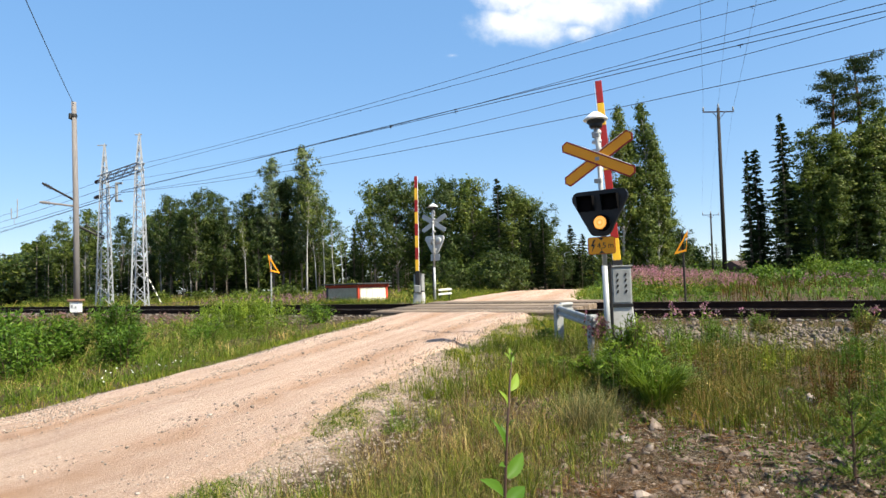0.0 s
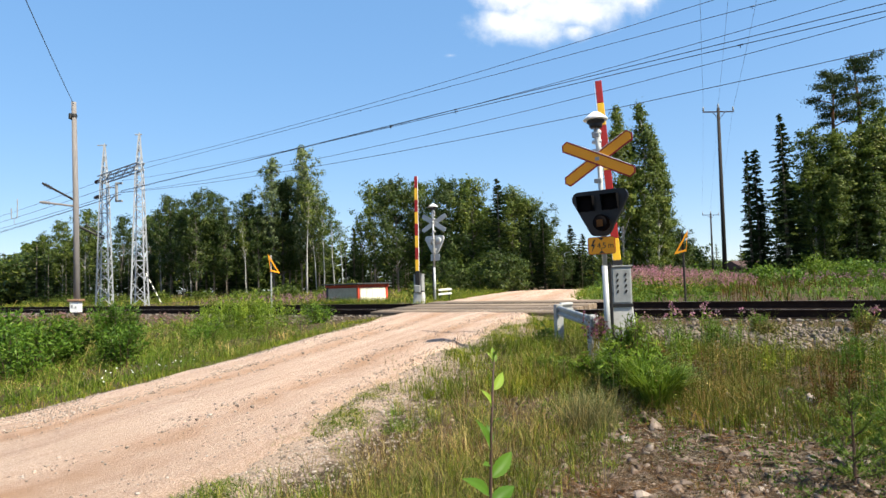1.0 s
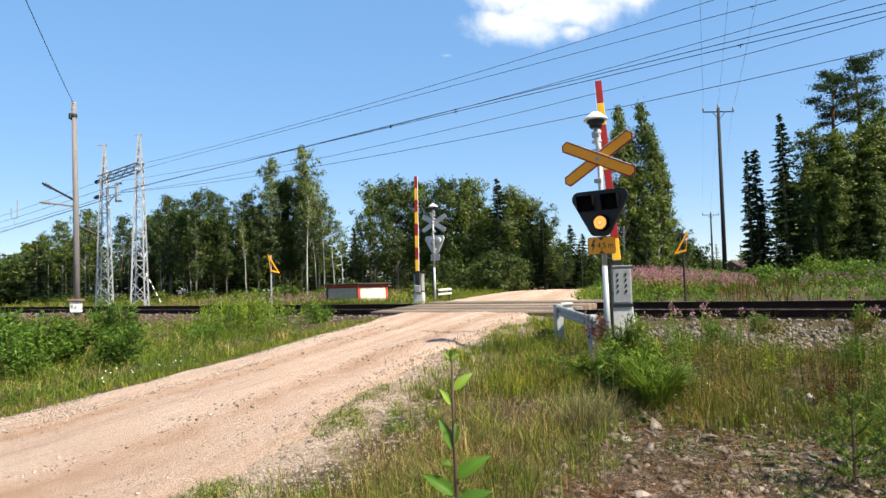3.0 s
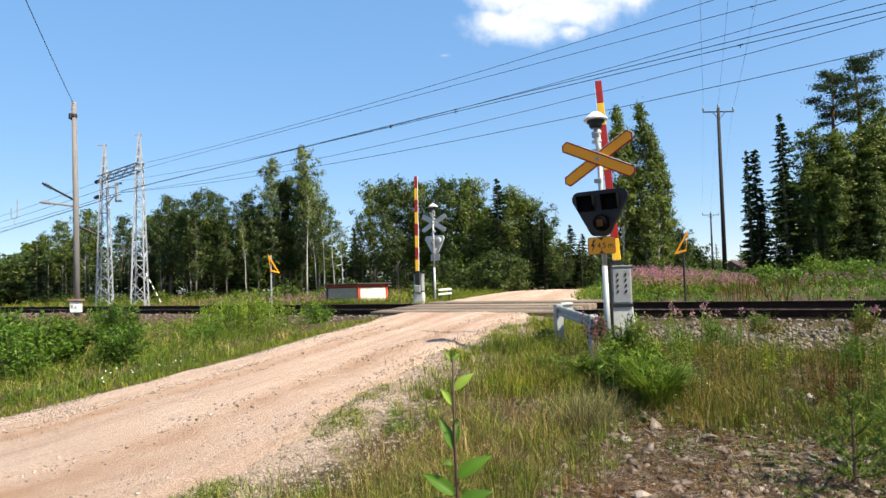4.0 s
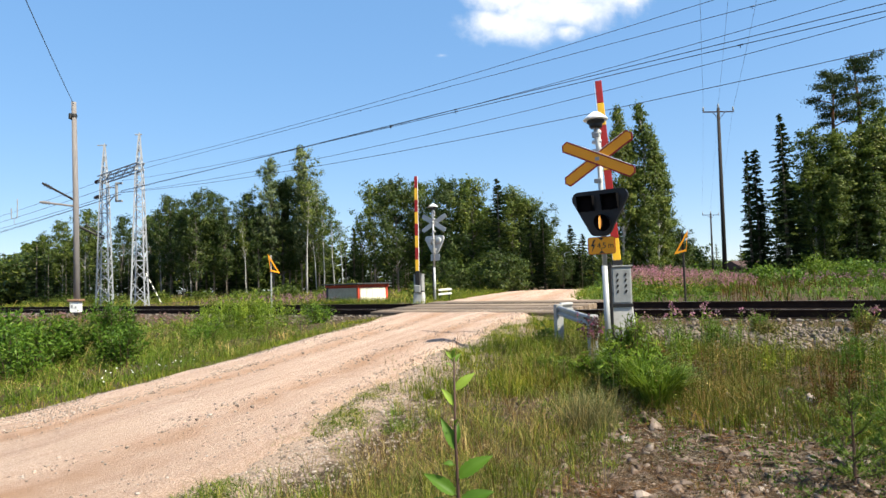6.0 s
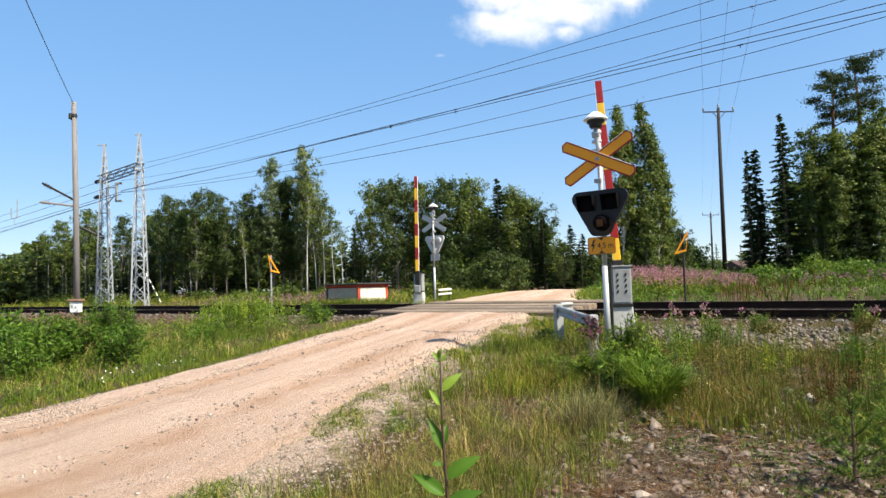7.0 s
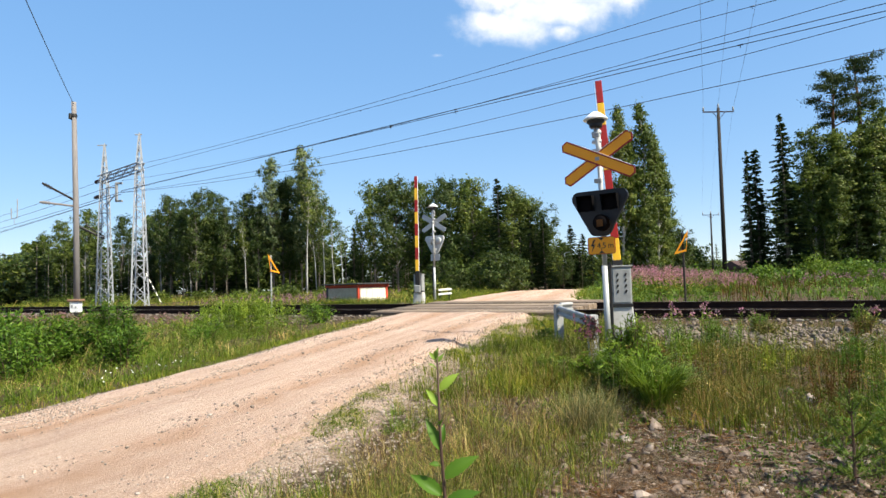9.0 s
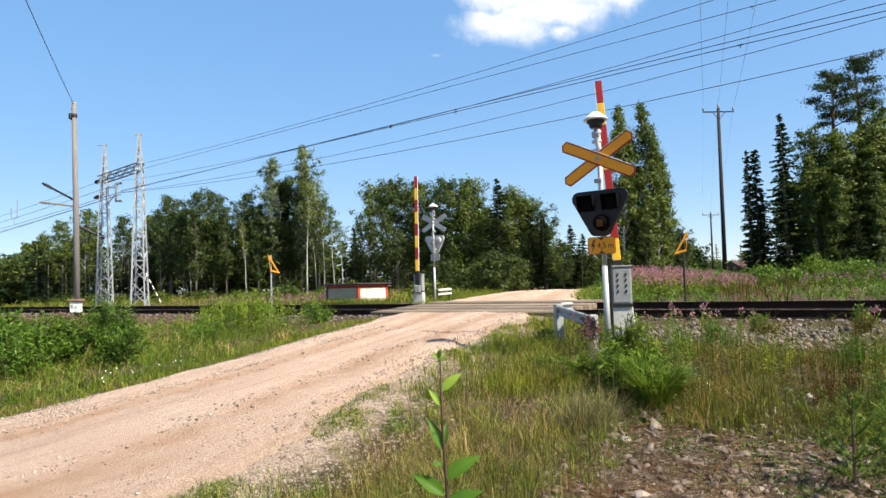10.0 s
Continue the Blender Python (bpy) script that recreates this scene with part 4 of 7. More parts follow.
def build_tower(x, y, turn, arm):
    """Lattice tower: four tapering legs with zigzag bracing and a small earth-wire arm."""
    z = gz(x, y)
    s = empty("lattice_tower", pose(x, y, z, 0, 0, turn), label="galvanised steel lattice tower of the portal", category="lattice tower", group="portal towers")
    H = 9.92

    def w(h):
        return 0.375 - 0.185 * min(h / 7.4, 1.0) - 0.16 * max(0.0, (h - 7.4) / (H - 7.4))
    for sx in (-1, 1):
        for sy in (-1, 1):
            bm = bmesh.new()
            tube(bm, [(sx * w(h), sy * w(h), h) for h in (-0.2, 3, 5, 7.4, H)], [0.05, 0.045, 0.042, 0.038, 0.03], 4)
            part("leg", bm, MAT_LATTICE, s)
    levels = [0.0]
    while levels[-1] < H - 0.3:
        levels.append(min(H, levels[-1] + max(0.34, 1.25 * w(levels[-1]) * 1.5)))
    for face in range(4):
        turn_f = pose(0, 0, 0, 0, 0, 90 * face)
        for k, (a, b) in enumerate(zip(levels, levels[1:])):
            q = 1 if k % 2 else -1
            bm = bmesh.new()
            tube(bm, [turn_f @ Vector((q * w(a), -w(a), a)), turn_f @ Vector((-q * w(b), -w(b), b))], 0.026, 4)
            part("brace", bm, MAT_LATTICE, s)
            if k % 3 == 0:
                bm = bmesh.new()
                tube(bm, [turn_f @ Vector((-w(b), -w(b), b)), turn_f @ Vector((w(b), -w(b), b))], 0.024, 4)
                part("cross_bar", bm, MAT_LATTICE, s)
    bm = bmesh.new()
    tube(bm, [(-0.75 * arm, 0, H - 0.02), (0.15, 0, H)], 0.035, 6)
    tube(bm, [(0, 0, H - 0.3), (0, 0, H + 0.1)], 0.04, 6)
    part("top_arm", bm, MAT_GREYBOX, s)
    return s


def build_portal():
    p1, p2 = (-20.6, 39.9), (-17.35, 37.5)
    build_tower(*p1, 8, 0.55)
    build_tower(*p2, 8, 0.3)
    a, b = Vector((*p1, 8.67)), Vector((*p2, 8.86))
    ax = (b - a).normalized()
    beam = empty("portal_beam", Matrix.Translation(a), label="steel lattice cross beam between the two towers", category="beam")
    inv = Matrix.Translation(-a)
    up, side = Vector((0, 0, 0.2)), Vector((ax.y, -ax.x, 0)) * 0.2
    a0, b0 = a - ax * 0.45, b + ax * 0.2
    for q in (up + side, up - side, -up + side, -up - side):
        bm = bmesh.new()
        tube(bm, [a0 + q, b0 + q], 0.045, 4)
        bm.transform(inv)
        part("chord", bm, MAT_LATTICE, beam)
    for q in (side, -side):
        bm = bmesh.new()
        n = 9
        for k in range(n):
            u, v = a0.lerp(b0, k / n), a0.lerp(b0, (k + 1) / n)
            e = 1 if k % 2 else -1
            tube(bm, [u + q + up * e, v + q - up * e], 0.03, 4)
        bm.transform(inv)
        part("bracing", bm, MAT_LATTICE, beam)
    bm = bmesh.new()
    for off, h in ((-0.45, -0.05), (-0.5, -1.0)):
        p = a + ax * off + Vector((0, 0, h))
        for k in range(6):
            lathe(bm, [(0.05, -0.04), (0.12, 0.0), (0.05, 0.04)], Matrix.Translation(p - ax * (0.1 + 0.1 * k)) @ pose(0, 0, 0, 0, 90, math.degrees(math.atan2(ax.y, ax.x))), 8)
    tube(bm, [p - ax * 0.9, p + ax * 0.5], 0.03, 6)
    bm.transform(inv)
    part("insulator", bm, MAT_GLASSY, beam, "dark ribbed insulators")
    # bracket that carries the running wires
    c = a + ax * 1.25 - Vector((0, 0, 0.75))
    bm = bmesh.new()
    tube(bm, [a + ax * 0.2 - Vector((0, 0, 0.6)), c], 0.035, 6)
    tube(bm, [a + ax * 0.2 - Vector((0, 0, 1.7)), c - Vector((0, 0, 0.45))], 0.035, 6)
    bm.transform(inv)
    part("hanger_arm", bm, MAT_GREYBOX, beam)
    bm = bmesh.new()
    box(bm, 0.14, 0.14, 1.15, tuple(c - a + Vector((0.1, 0, -0.3))), bevel=0.02)
    box(bm, 0.42, 0.14, 0.12, tuple(c - a + Vector((0.25, 0, 0.25))), bevel=0.02)
    box(bm, 0.42, 0.14, 0.12, tuple(c - a + Vector((0.25, 0, -0.82))), bevel=0.02)
    part("hanger_frame", bm, MAT_GREYBOX, beam)
    bm = bmesh.new()
    p = a + Vector((0, 0, -3.7))
    tube(bm, [p, p + Vector((-1.25, -0.6, 0.75))], 0.07, 6)
    tube(bm, [p + Vector((0, 0, 0.12)), p + Vector((-0.9, -0.5, 0.85))], 0.05, 6)
    bm.transform(inv)
    part("lower_bracket", bm, MAT_INK, beam)
    # striped stay guard
    top, foot = Vector((-17.0, 37.3, 2.9)), Vector((-15.4, 36.2, gz(-15.4, 36.2) - 0.1))
    stay = empty("stay_wire", Matrix.Translation(foot), label="stay wire with yellow and black guard sleeves", category="stay wire")
    for k in range(12):
        bm = bmesh.new()
        tube(bm, [foot.lerp(top, k / 12) - foot, foot.lerp(top, (k + 1) / 12) - foot], 0.028, 6)
        part("sleeve", bm, MAT_INK if k % 2 else MAT_CREAM, stay)


def build_wire(c, z, t0, t1, radius, label, sag=0.0, c1=None, clamps=()):
    """A wire along the track: heights at t0, middle and t1 by a sagging curve."""
    bm = bmesh.new()
    z0, z1 = z if isinstance(z, tuple) else (z, z)
    c1 = c if c1 is None else c1
    pts = []
    for k in range(25):
        u = k / 24
        pts.append(on_track(t0 + (t1 - t0) * u, c + (c1 - c) * u, z0 + (z1 - z0) * u - 4 * sag * u * (1 - u)))
    o = pts[0].copy()
    tube(bm, [p - o for p in pts], radius, 5)
    for q in clamps:
        u = (q - t0) / (t1 - t0)
        p = pts[min(24, max(0, round(u * 24)))] - o
        tube(bm, [p + D_T * 0.05, p - D_T * 0.05], radius * 1.8, 6)
        tube(bm, [p, p - Vector((0, 0, 0.06))], radius, 5)
    ob = part("overhead_wire", bm, MAT_WIRE, None, smooth=True)
    ob.matrix_basis = Matrix.Translation(o)
    return tagged(ob, label, "wire", "overhead wires")


build_mast()
build_portal()
build_wire(17.6, (10.78, 8.82), -30, 38, 0.009, "dark feeder wire strung from the portal beam", 1.04)
build_wire(17.6, (8.0, 8.46), -30, 38, 0.009, "dark feeder wire with a clamp below the portal beam", -0.06, clamps=(3.4, 18.0))
build_wire(13.9, (9.57, 6.71), -28, 30, 0.007, "dark messenger wire over the track", 1.6)
build_wire(13.9, (6.38, 6.22), -28, 30, 0.009, "twin running wire over the track", 0.03, clamps=(11.5, 13.8))
build_wire(13.9, (5.95, 6.26), -28, 30, 0.009, "twin running wire over the track with clamps", -0.03, clamps=(3.6, 10.6, 13.0))
build_wire(13.9, (8.9, 6.18), -28, 30, 0.007, "thin carrying wire over the track", 1.51)
build_wire(13.9, (7.46, 6.16), -28, 30, 0.008, "lowest contact wire over the track", 1.35)
for h, dz, c in ((6.6, 0.1, 13.9), (6.2, 0.1, 13.9), (6.1, -0.25, 13.9), (8.7, -0.1, 18.2), (6.1, -0.6, 13.9)):
    build_wire(c, (h, h + dz - 0.2), 30 if c < 15 else 41, 110, 0.012, "overhead wire running on beyond the portal", 0.6, c1=c + 1.0)


def straight_wire(a, b, radius, label, sag=0.0):
    a, b = Vector(a), Vector(b)
    bm = bmesh.new()
    tube(bm, [a.lerp(b, k / 16) - a - Vector((0, 0, 4 * sag * (k / 16) * (1 - k / 16))) for k in range(17)], radius, 5)
    ob = part("overhead_wire", bm, MAT_WIRE, None, smooth=True)
    ob.matrix_basis = Matrix.Translation(a)
    return tagged(ob, label, "wire", "overhead wires")


straight_wire((-15.79, 28.0, 9.82), (-7.1, 8.5, 9.35), 0.013, "cable strung from the mast head over the road", 0.1)
straight_wire((-7.1, 8.5, 9.35), (2.0, -10.0, 9.2), 0.016, "cable strung on over the road", 0.1)


def build_power_pole(x, y, height, span, label):
    z = gz(x, y)
    s = empty("power_pole", pose(x, y, z, 0, 0.6, 0), label=label, category="power pole", group="power poles")
    bm = bmesh.new()
    tube(bm, [(0, 0, -0.3), (0, 0, height / 2), (0, 0, height)], [0.155, 0.13, 0.10], 12)
    part("shaft", bm, MAT_POLE, s, smooth=True)
    bm = bmesh.new()
    box(bm, span, 0.08, 0.08, (0, 0, height - 0.28), bevel=0.01)
    arm = part("cross_arm", bm, MAT_GLASSY, s, "dark cross arm")
    bm = bmesh.new()
    for q in (-1, 1):
        tube(bm, [(q * 0.45, -0.06, height - 0.3), (0, -0.1, height - 0.85)], 0.02, 6)
    part("brace", bm, MAT_GLASSY, arm)
    for q in (-0.5, 0, 0.5):
        bm = bmesh.new()
        h0 = height - 0.22 if q else height
        lathe(bm, [(0.03, 0.0), (0.07, 0.05), (0.05, 0.12), (0.075, 0.18), (0.03, 0.3)], pose(q * span * 0.96, 0, h0), 10)
        part("insulator", bm, MAT_GREYBOX, arm, smooth=True)
    return s


PP = [(19.25, 45.0, 12.2, 2.15), (38.9, 95.0, 9.7, 2.4)]
build_power_pole(*PP[0], "dark creosoted power pole with a cross arm above fireweed")
build_power_pole(*PP[1], "more distant power pole with a cross arm")
top0 = gz(19.25, 45) + 12.2
for q in (-1, 0, 1):
    a = (19.38 + q * 1.03, 45.0, top0 - (0.05 if q else -0.2))
    straight_wire(a, (3.9 + q * 1.25, 6.0, top0 - 0.2), 0.007, "thin power line above the railway", 0.5)
    straight_wire(a, (38.9 + q * 1.15, 95.0, gz(38.9, 95) + 9.6), 0.004, "thin power line running to the next pole", 0.3)


def build_hanger():
    """Bracket hung on the wires far along the line."""
    h = empty("wire_hanger", pose(-28.8, 44.0, 6.85), label="grey U-shaped hanger on the distant overhead wires", category="wire hanger")
    bm = bmesh.new()
    tube(bm, [(-0.2, 0, 0.75), (-0.2, 0, 0.05), (0.2, 0, 0.05), (0.2, 0, 1.35)], 0.035, 6)
    part("hook", bm, MAT_GREYBOX, h)
    bm = bmesh.new()
    tube(bm, [(0, 0, 0.05), (0, 0, -0.35)], 0.02, 6)
    part("rod", bm, MAT_GREYBOX, h)


def build_far_house():
    x, y = 52.0, 112.0
    z = gz(x, y) - 0.9
    h = empty("far_house", pose(x, y, z, 0, 0, 20), label="small distant house with a dull red roof behind bushes", category="house")
    bm = bmesh.new()
    box(bm, 7.0, 5.0, 2.8, (0, 0, 1.4), bevel=0.03)
    part("wall", bm, MAT_TILEROOF, h, "dull red boarded wall")
    bm = bmesh.new()
    v = [bm.verts.new(p) for p in ((-3.9, -3, 2.6), (3.9, -3, 2.6), (3.9, 3, 2.6), (-3.9, 3, 2.6), (-3.9, 0, 4.0), (3.9, 0, 4.0))]
    for q in ((0, 1, 5, 4), (2, 3, 4, 5), (1, 2, 5), (3, 0, 4), (3, 2, 1, 0)):
        bm.faces.new([v[k] for k in q])
    part("roof", bm, MAT_TILEROOF, h, "dull red-brown roof")
    for q in (-1.8, 1.6):
        bm = bmesh.new()
        box(bm, 1.1, 0.06, 1.1, (q, -2.53, 1.6), bevel=0.02)
        part("window", bm, MAT_WHITE, h)


build_hanger()
build_far_house()


# ---- trees ----
def quads_from(P, A, B):
    """Rhombic leaves: centres P, half axes A and B."""
    V = np.stack([P + A, P + B, P - A, P - B], 1).reshape(-1, 3)
    return V, np.arange(len(V)).reshape(-1, 4)


def unit(v):
    return v / np.maximum(np.linalg.norm(v, axis=-1, keepdims=True), 1e-9)


def random_leaves(P, length, width, rng, droop=0.0):
    n = len(P)
    a = rng.normal(size=(n, 3))
    a[:, 2] -= droop
    a = unit(a)
    b = unit(np.cross(a, rng.normal(size=(n, 3))))
    s = rng.uniform(0.7, 1.3, (n, 1))
    return quads_from(P, a * length * s, b * width * s)


def facing_leaves(P, N, length, width, rng):
    """Leaves whose faces look roughly along N, as on the outside of a clump."""
    n = len(P)
    nn = unit(N + rng.normal(0, 0.42, (n, 3)))
    a = unit(np.cross(nn, rng.normal(size=(n, 3))))
    b = np.cross(nn, a)
    s = rng.uniform(0.6, 1.35, (n, 1))
    return quads_from(P, a * length * s, b * width * s)


def broadleaf(seed, H, R, base, shape, leaf, count, branches, spread=0.42, rise=0.7):
    """Trunk with limbs as one bmesh, and leaf arrays. shape: crown width against height in the crown, 0 to 1."""
    rng = np.random.default_rng(seed)
    bm = bmesh.new()
    bend = rng.normal(0, 0.02 * H, (6, 2))
    hs = np.linspace(0, H * 0.97, 6)
    tr = [Vector((bend[k, 0] * k / 5, bend[k, 1] * k / 5, hs[k] - (0.2 if k == 0 else 0))) for k in range(6)]
    r0 = 0.0075 * H + 0.012
    tube(bm, tr, [r0 * (1 - 0.88 * k / 5) for k in range(6)], 7)
    P, N = [], []
    for k in range(branches):
        u = (k + rng.uniform(0, 1)) / branches
        h = H * (base + (0.98 - base) * u)
        q = min(4, int(h / (H * 0.97) * 5))
        f = h / (H * 0.97) * 5 - q
        st = np.array(tr[q].lerp(tr[min(5, q + 1)], f))
        ln = R * np.interp(u, [p for p, _ in shape], [w for _, w in shape]) * rng.uniform(0.6, 1.15)
        az = k * 2.4 + rng.normal(0, 0.5)
        up = rise * rng.uniform(0.5, 1.3)
        d = np.array([math.cos(az), math.sin(az), up])
        e = st + d * ln
        mid = st + d * ln * 0.5 + np.array([0, 0, 0.06 * ln])
        tube(bm, [st, mid, e], [r0 * 0.3 * (1 - 0.7 * u) + 0.008, 0.012, 0.004], 4, cap=False)
        n = max(8, int(count / branches * (0.4 + ln / R)))
        clumps = 4 + int(5 * ln)
        cu = rng.uniform(0.35, 1.08, clumps)
        cc = st + d * ln * cu[:, None] + rng.normal(0, 0.16, (clumps, 3)) * (0.4 + ln * 0.4)
        pick = rng.integers(0, clumps, n)
        off = rng.normal(0, spread * 0.30, (n, 3)) * np.array([1, 1, 0.8]) * rng.uniform(0.6, 1.4, clumps)[pick][:, None]
        P.append(cc[pick] + off)
        out = cc[pick] - st
        out[:, 2] = 0
        N.append(unit(off) * 0.9 + unit(out) * 0.5 + np.array([0, 0, 0.35]))
    return bm, facing_leaves(np.concatenate(P), np.concatenate(N), leaf, leaf * 0.6, rng)


def spruce(seed, H, R, dense=1.0, power=0.85):
    rng = np.random.default_rng(seed)
    bm = bmesh.new()
    tube(bm, [(0, 0, -0.2), (0, 0, H * 0.5), (0, 0, H)], [0.014 * H, 0.008 * H, 0.01], 7)
    P, A, B = [], [], []
    levels = int(40 * dense)
    for k in range(levels):
        u = (k + rng.uniform(0, 0.6)) / levels
        h = H * (0.07 + 0.92 * u)
        ln0 = R * (1 - u) ** power + 0.12
        h0 = h
        for j in range(6):
            h = h0 + rng.normal(0, 0.22)
            az = j * 1.05 + k * 1.7 + rng.normal(0, 0.4)
            ln = ln0 * rng.uniform(0.45, 1.2)
            d = np.array([math.cos(az), math.sin(az), 0.0])
            side = np.array([-d[1], d[0], 0])
            n = int(18 + 24 * ln)
            s = rng.uniform(0.08, 1.0, n)
            drop = -0.28 * ln * s + 0.16 * ln * s * s + (0.25 * ln * s if u > 0.8 else 0)
            w = (1 - 0.65 * s) * 0.30 * ln
            off = rng.uniform(-1, 1, n)
            p = np.array([0, 0, h]) + d * (s * ln)[:, None] + side * (off * w)[:, None]
            p[:, 2] += drop - rng.uniform(0, 0.1, n)
            ax = unit(d * 0.8 + side * (off * 0.9)[:, None] + np.array([0, 0, -0.35]) + rng.normal(0, 0.2, (n, 3)))
            P.append(p)
            A.append(ax * rng.uniform(0.07, 0.17, (n, 1)))
            B.append(unit(np.cross(ax, rng.normal(size=(n, 3)))) * 0.036)
    return bm, quads_from(np.concatenate(P), np.concatenate(A), np.concatenate(B))


def pine(seed, H, R):
    rng = np.random.default_rng(seed)
    bm = bmesh.new()
    tube(bm, [(0, 0, -0.2), (0.1, 0, H * 0.4), (-0.1, 0.1, H * 0.75), (0.1, 0, H * 0.96)], [0.016 * H, 0.013 * H, 0.008 * H, 0.03], 8)
    P = []
    for k in range(13):
        u = (k + rng.uniform(0, 1)) / 13
        h = H * (0.72 + 0.265 * u)
        ln = R * (1.0 - 0.55 * u) * rng.uniform(0.45, 1.25)
        az = k * 2.4 + rng.normal(0, 0.5)
        d = np.array([math.cos(az), math.sin(az), rng.uniform(0.0, 0.35)])
        st = np.array([0, 0, h])
        tube(bm, [st, st + d * ln * 0.5 + (0, 0, 0.1), st + d * ln], [0.06, 0.04, 0.015], 5, cap=False)
        for q in range(5):
            ctr = st + d * ln * rng.uniform(0.4, 1.08) + rng.normal(0, 0.2, 3) * np.array([1, 1, 0.5])
            n = 80
            P.append(ctr + rng.normal(0, 1, (n, 3)) * np.array([0.30, 0.30, 0.12]))
    for k in range(5):
        h = H * rng.uniform(0.45, 0.68)
        az = rng.uniform(0, 6.28)
        tube(bm, [(0, 0, h), (0.7 * math.cos(az), 0.7 * math.sin(az), h - 0.05)], [0.03, 0.008], 4, cap=False)
    P = np.concatenate(P)
    return bm, random_leaves(P, 0.13, 0.03, rng)


TREE_KINDS = {}


def tree_kind(key, built, height, bark, leaf_mat):
    TREE_KINDS[key] = (built, height, bark, leaf_mat)


ROUND = [(0, 0.55), (0.25, 1.0), (0.6, 0.85), (0.85, 0.5), (1, 0.12)]
SLIM = [(0, 0.8), (0.3, 1.0), (0.7, 0.75), (1, 0.15)]
BUSHY = [(0, 0.9), (0.4, 1.0), (0.75, 0.8), (1, 0.25)]
for i in (0, 1):
    tree_kind("birch%d" % i, broadleaf(10 + i, 9.0, 1.5, 0.2, ROUND, 0.072, 8200, 46, 0.5, 1.2), 9.0, MAT_BIRCHBARK, MAT_BIRCHLEAF)
    tree_kind("darkbirch%d" % i, broadleaf(90 + i, 9.0, 1.5, 0.16, ROUND, 0.072, 8200, 48, 0.5, 1.5), 9.0, MAT_BARK, MAT_DARKLEAF)
    tree_kind("aspen%d" % i, broadleaf(20 + i, 11.0, 1.25, 0.20, SLIM, 0.07, 8600, 54, 0.42, 1.6), 11.0, MAT_BARK, MAT_ASPENLEAF)
    tree_kind("alder%d" % i, broadleaf(30 + i, 7.5, 1.9, 0.14, BUSHY, 0.076, 9500, 52, 0.55, 1.0), 7.5, MAT_BARK, MAT_DARKLEAF if i else MAT_BIRCHLEAF)
    tree_kind("spruce%d" % i, spruce(40 + i, 11.0, 1.75), 11.0, MAT_BARK, MAT_NEEDLE)
    tree_kind("poplar%d" % i, broadleaf(70 + i, 11.0, 1.05, 0.05, [(0, 0.9), (0.35, 1.0), (0.65, 0.75), (0.85, 0.42), (1, 0.06)], 0.075, 10500, 70, 0.46, 1.5), 11.0, MAT_BIRCHBARK, MAT_BIRCHLEAF)
for i in (0, 1):
    tree_kind("slimspruce%d" % i, spruce(46 + i, 11.0, 0.78, 1.1, 0.45), 11.0, MAT_BARK, MAT_NEEDLE)
for i in (0, 1):
    tree_kind("thinbirch%d" % i, broadleaf(80 + i, 8.0, 0.75, 0.5, SLIM, 0.07, 1300, 26, 0.4, 1.7), 8.0, MAT_PALEBARK, MAT_BIRCHLEAF)
tree_kind("pine0", pine(50, 16.0, 2.7), 16.0, MAT_PINEBARK, MAT_PINENEEDLE)
tree_kind("pine1", pine(51, 16.0, 2.4), 16.0, MAT_PINEBARK, MAT_PINENEEDLE)
tree_kind("farbirch0", broadleaf(60, 9.0, 1.9, 0.2, ROUND, 0.21, 1700, 34, 0.5), 9.0, MAT_BIRCHBARK, MAT_BIRCHLEAF)
tree_kind("faralder0", broadleaf(61, 7.5, 2.2, 0.06, BUSHY, 0.22, 1900, 34, 0.55, 0.6), 7.5, MAT_BARK, MAT_BIRCHLEAF)
tree_kind("farspruce0", spruce(62, 11.0, 1.8, 0.36), 11.0, MAT_BARK, MAT_NEEDLE)
tree_kind("thicket0", broadleaf(63, 3.0, 1.9, 0.01, BUSHY, 0.11, 2100, 38, 0.5, 0.5), 3.0, MAT_BARK, MAT_BIRCHLEAF)
tree_kind("thicket1", broadleaf(64, 3.0, 1.7, 0.01, BUSHY, 0.11, 2100, 38, 0.5, 0.55), 3.0, MAT_BARK, MAT_DARKLEAF)
TREE_FIRST = {}
TREE_WORDS = {"darkbirch": ("willow_tree", "dark broadleaf tree with upswept leafy branches"), "thinbirch": ("birch_tree", "thin leaning birch with bare white trunk"), "birch": ("birch_tree", "slender birch with pale trunk and light green leaves"), "aspen": ("aspen_tree", "tall aspen with grey-green fluttering leaves"),
              "alder": ("alder_tree", "bushy broadleaf tree with dense green crown"), "spruce": ("spruce_tree", "dark green conical spruce"), "farbirch": ("birch_tree", "birch standing deeper in the wood"), "faralder": ("alder_tree", "broadleaf tree standing deeper in the wood"),
              "slimspruce": ("spruce_tree", "slim dark columnar spruce beside the wood"), "farspruce": ("spruce_tree", "dark spruce standing deeper in the wood"), "thicket": ("thicket", "dense low thicket of green saplings under the trees"), "poplar": ("aspen_tree", "tall columnar aspen leafy from the ground to its spire"), "pine": ("pine_tree", "tall pine with a bare trunk and dark flat crown")}


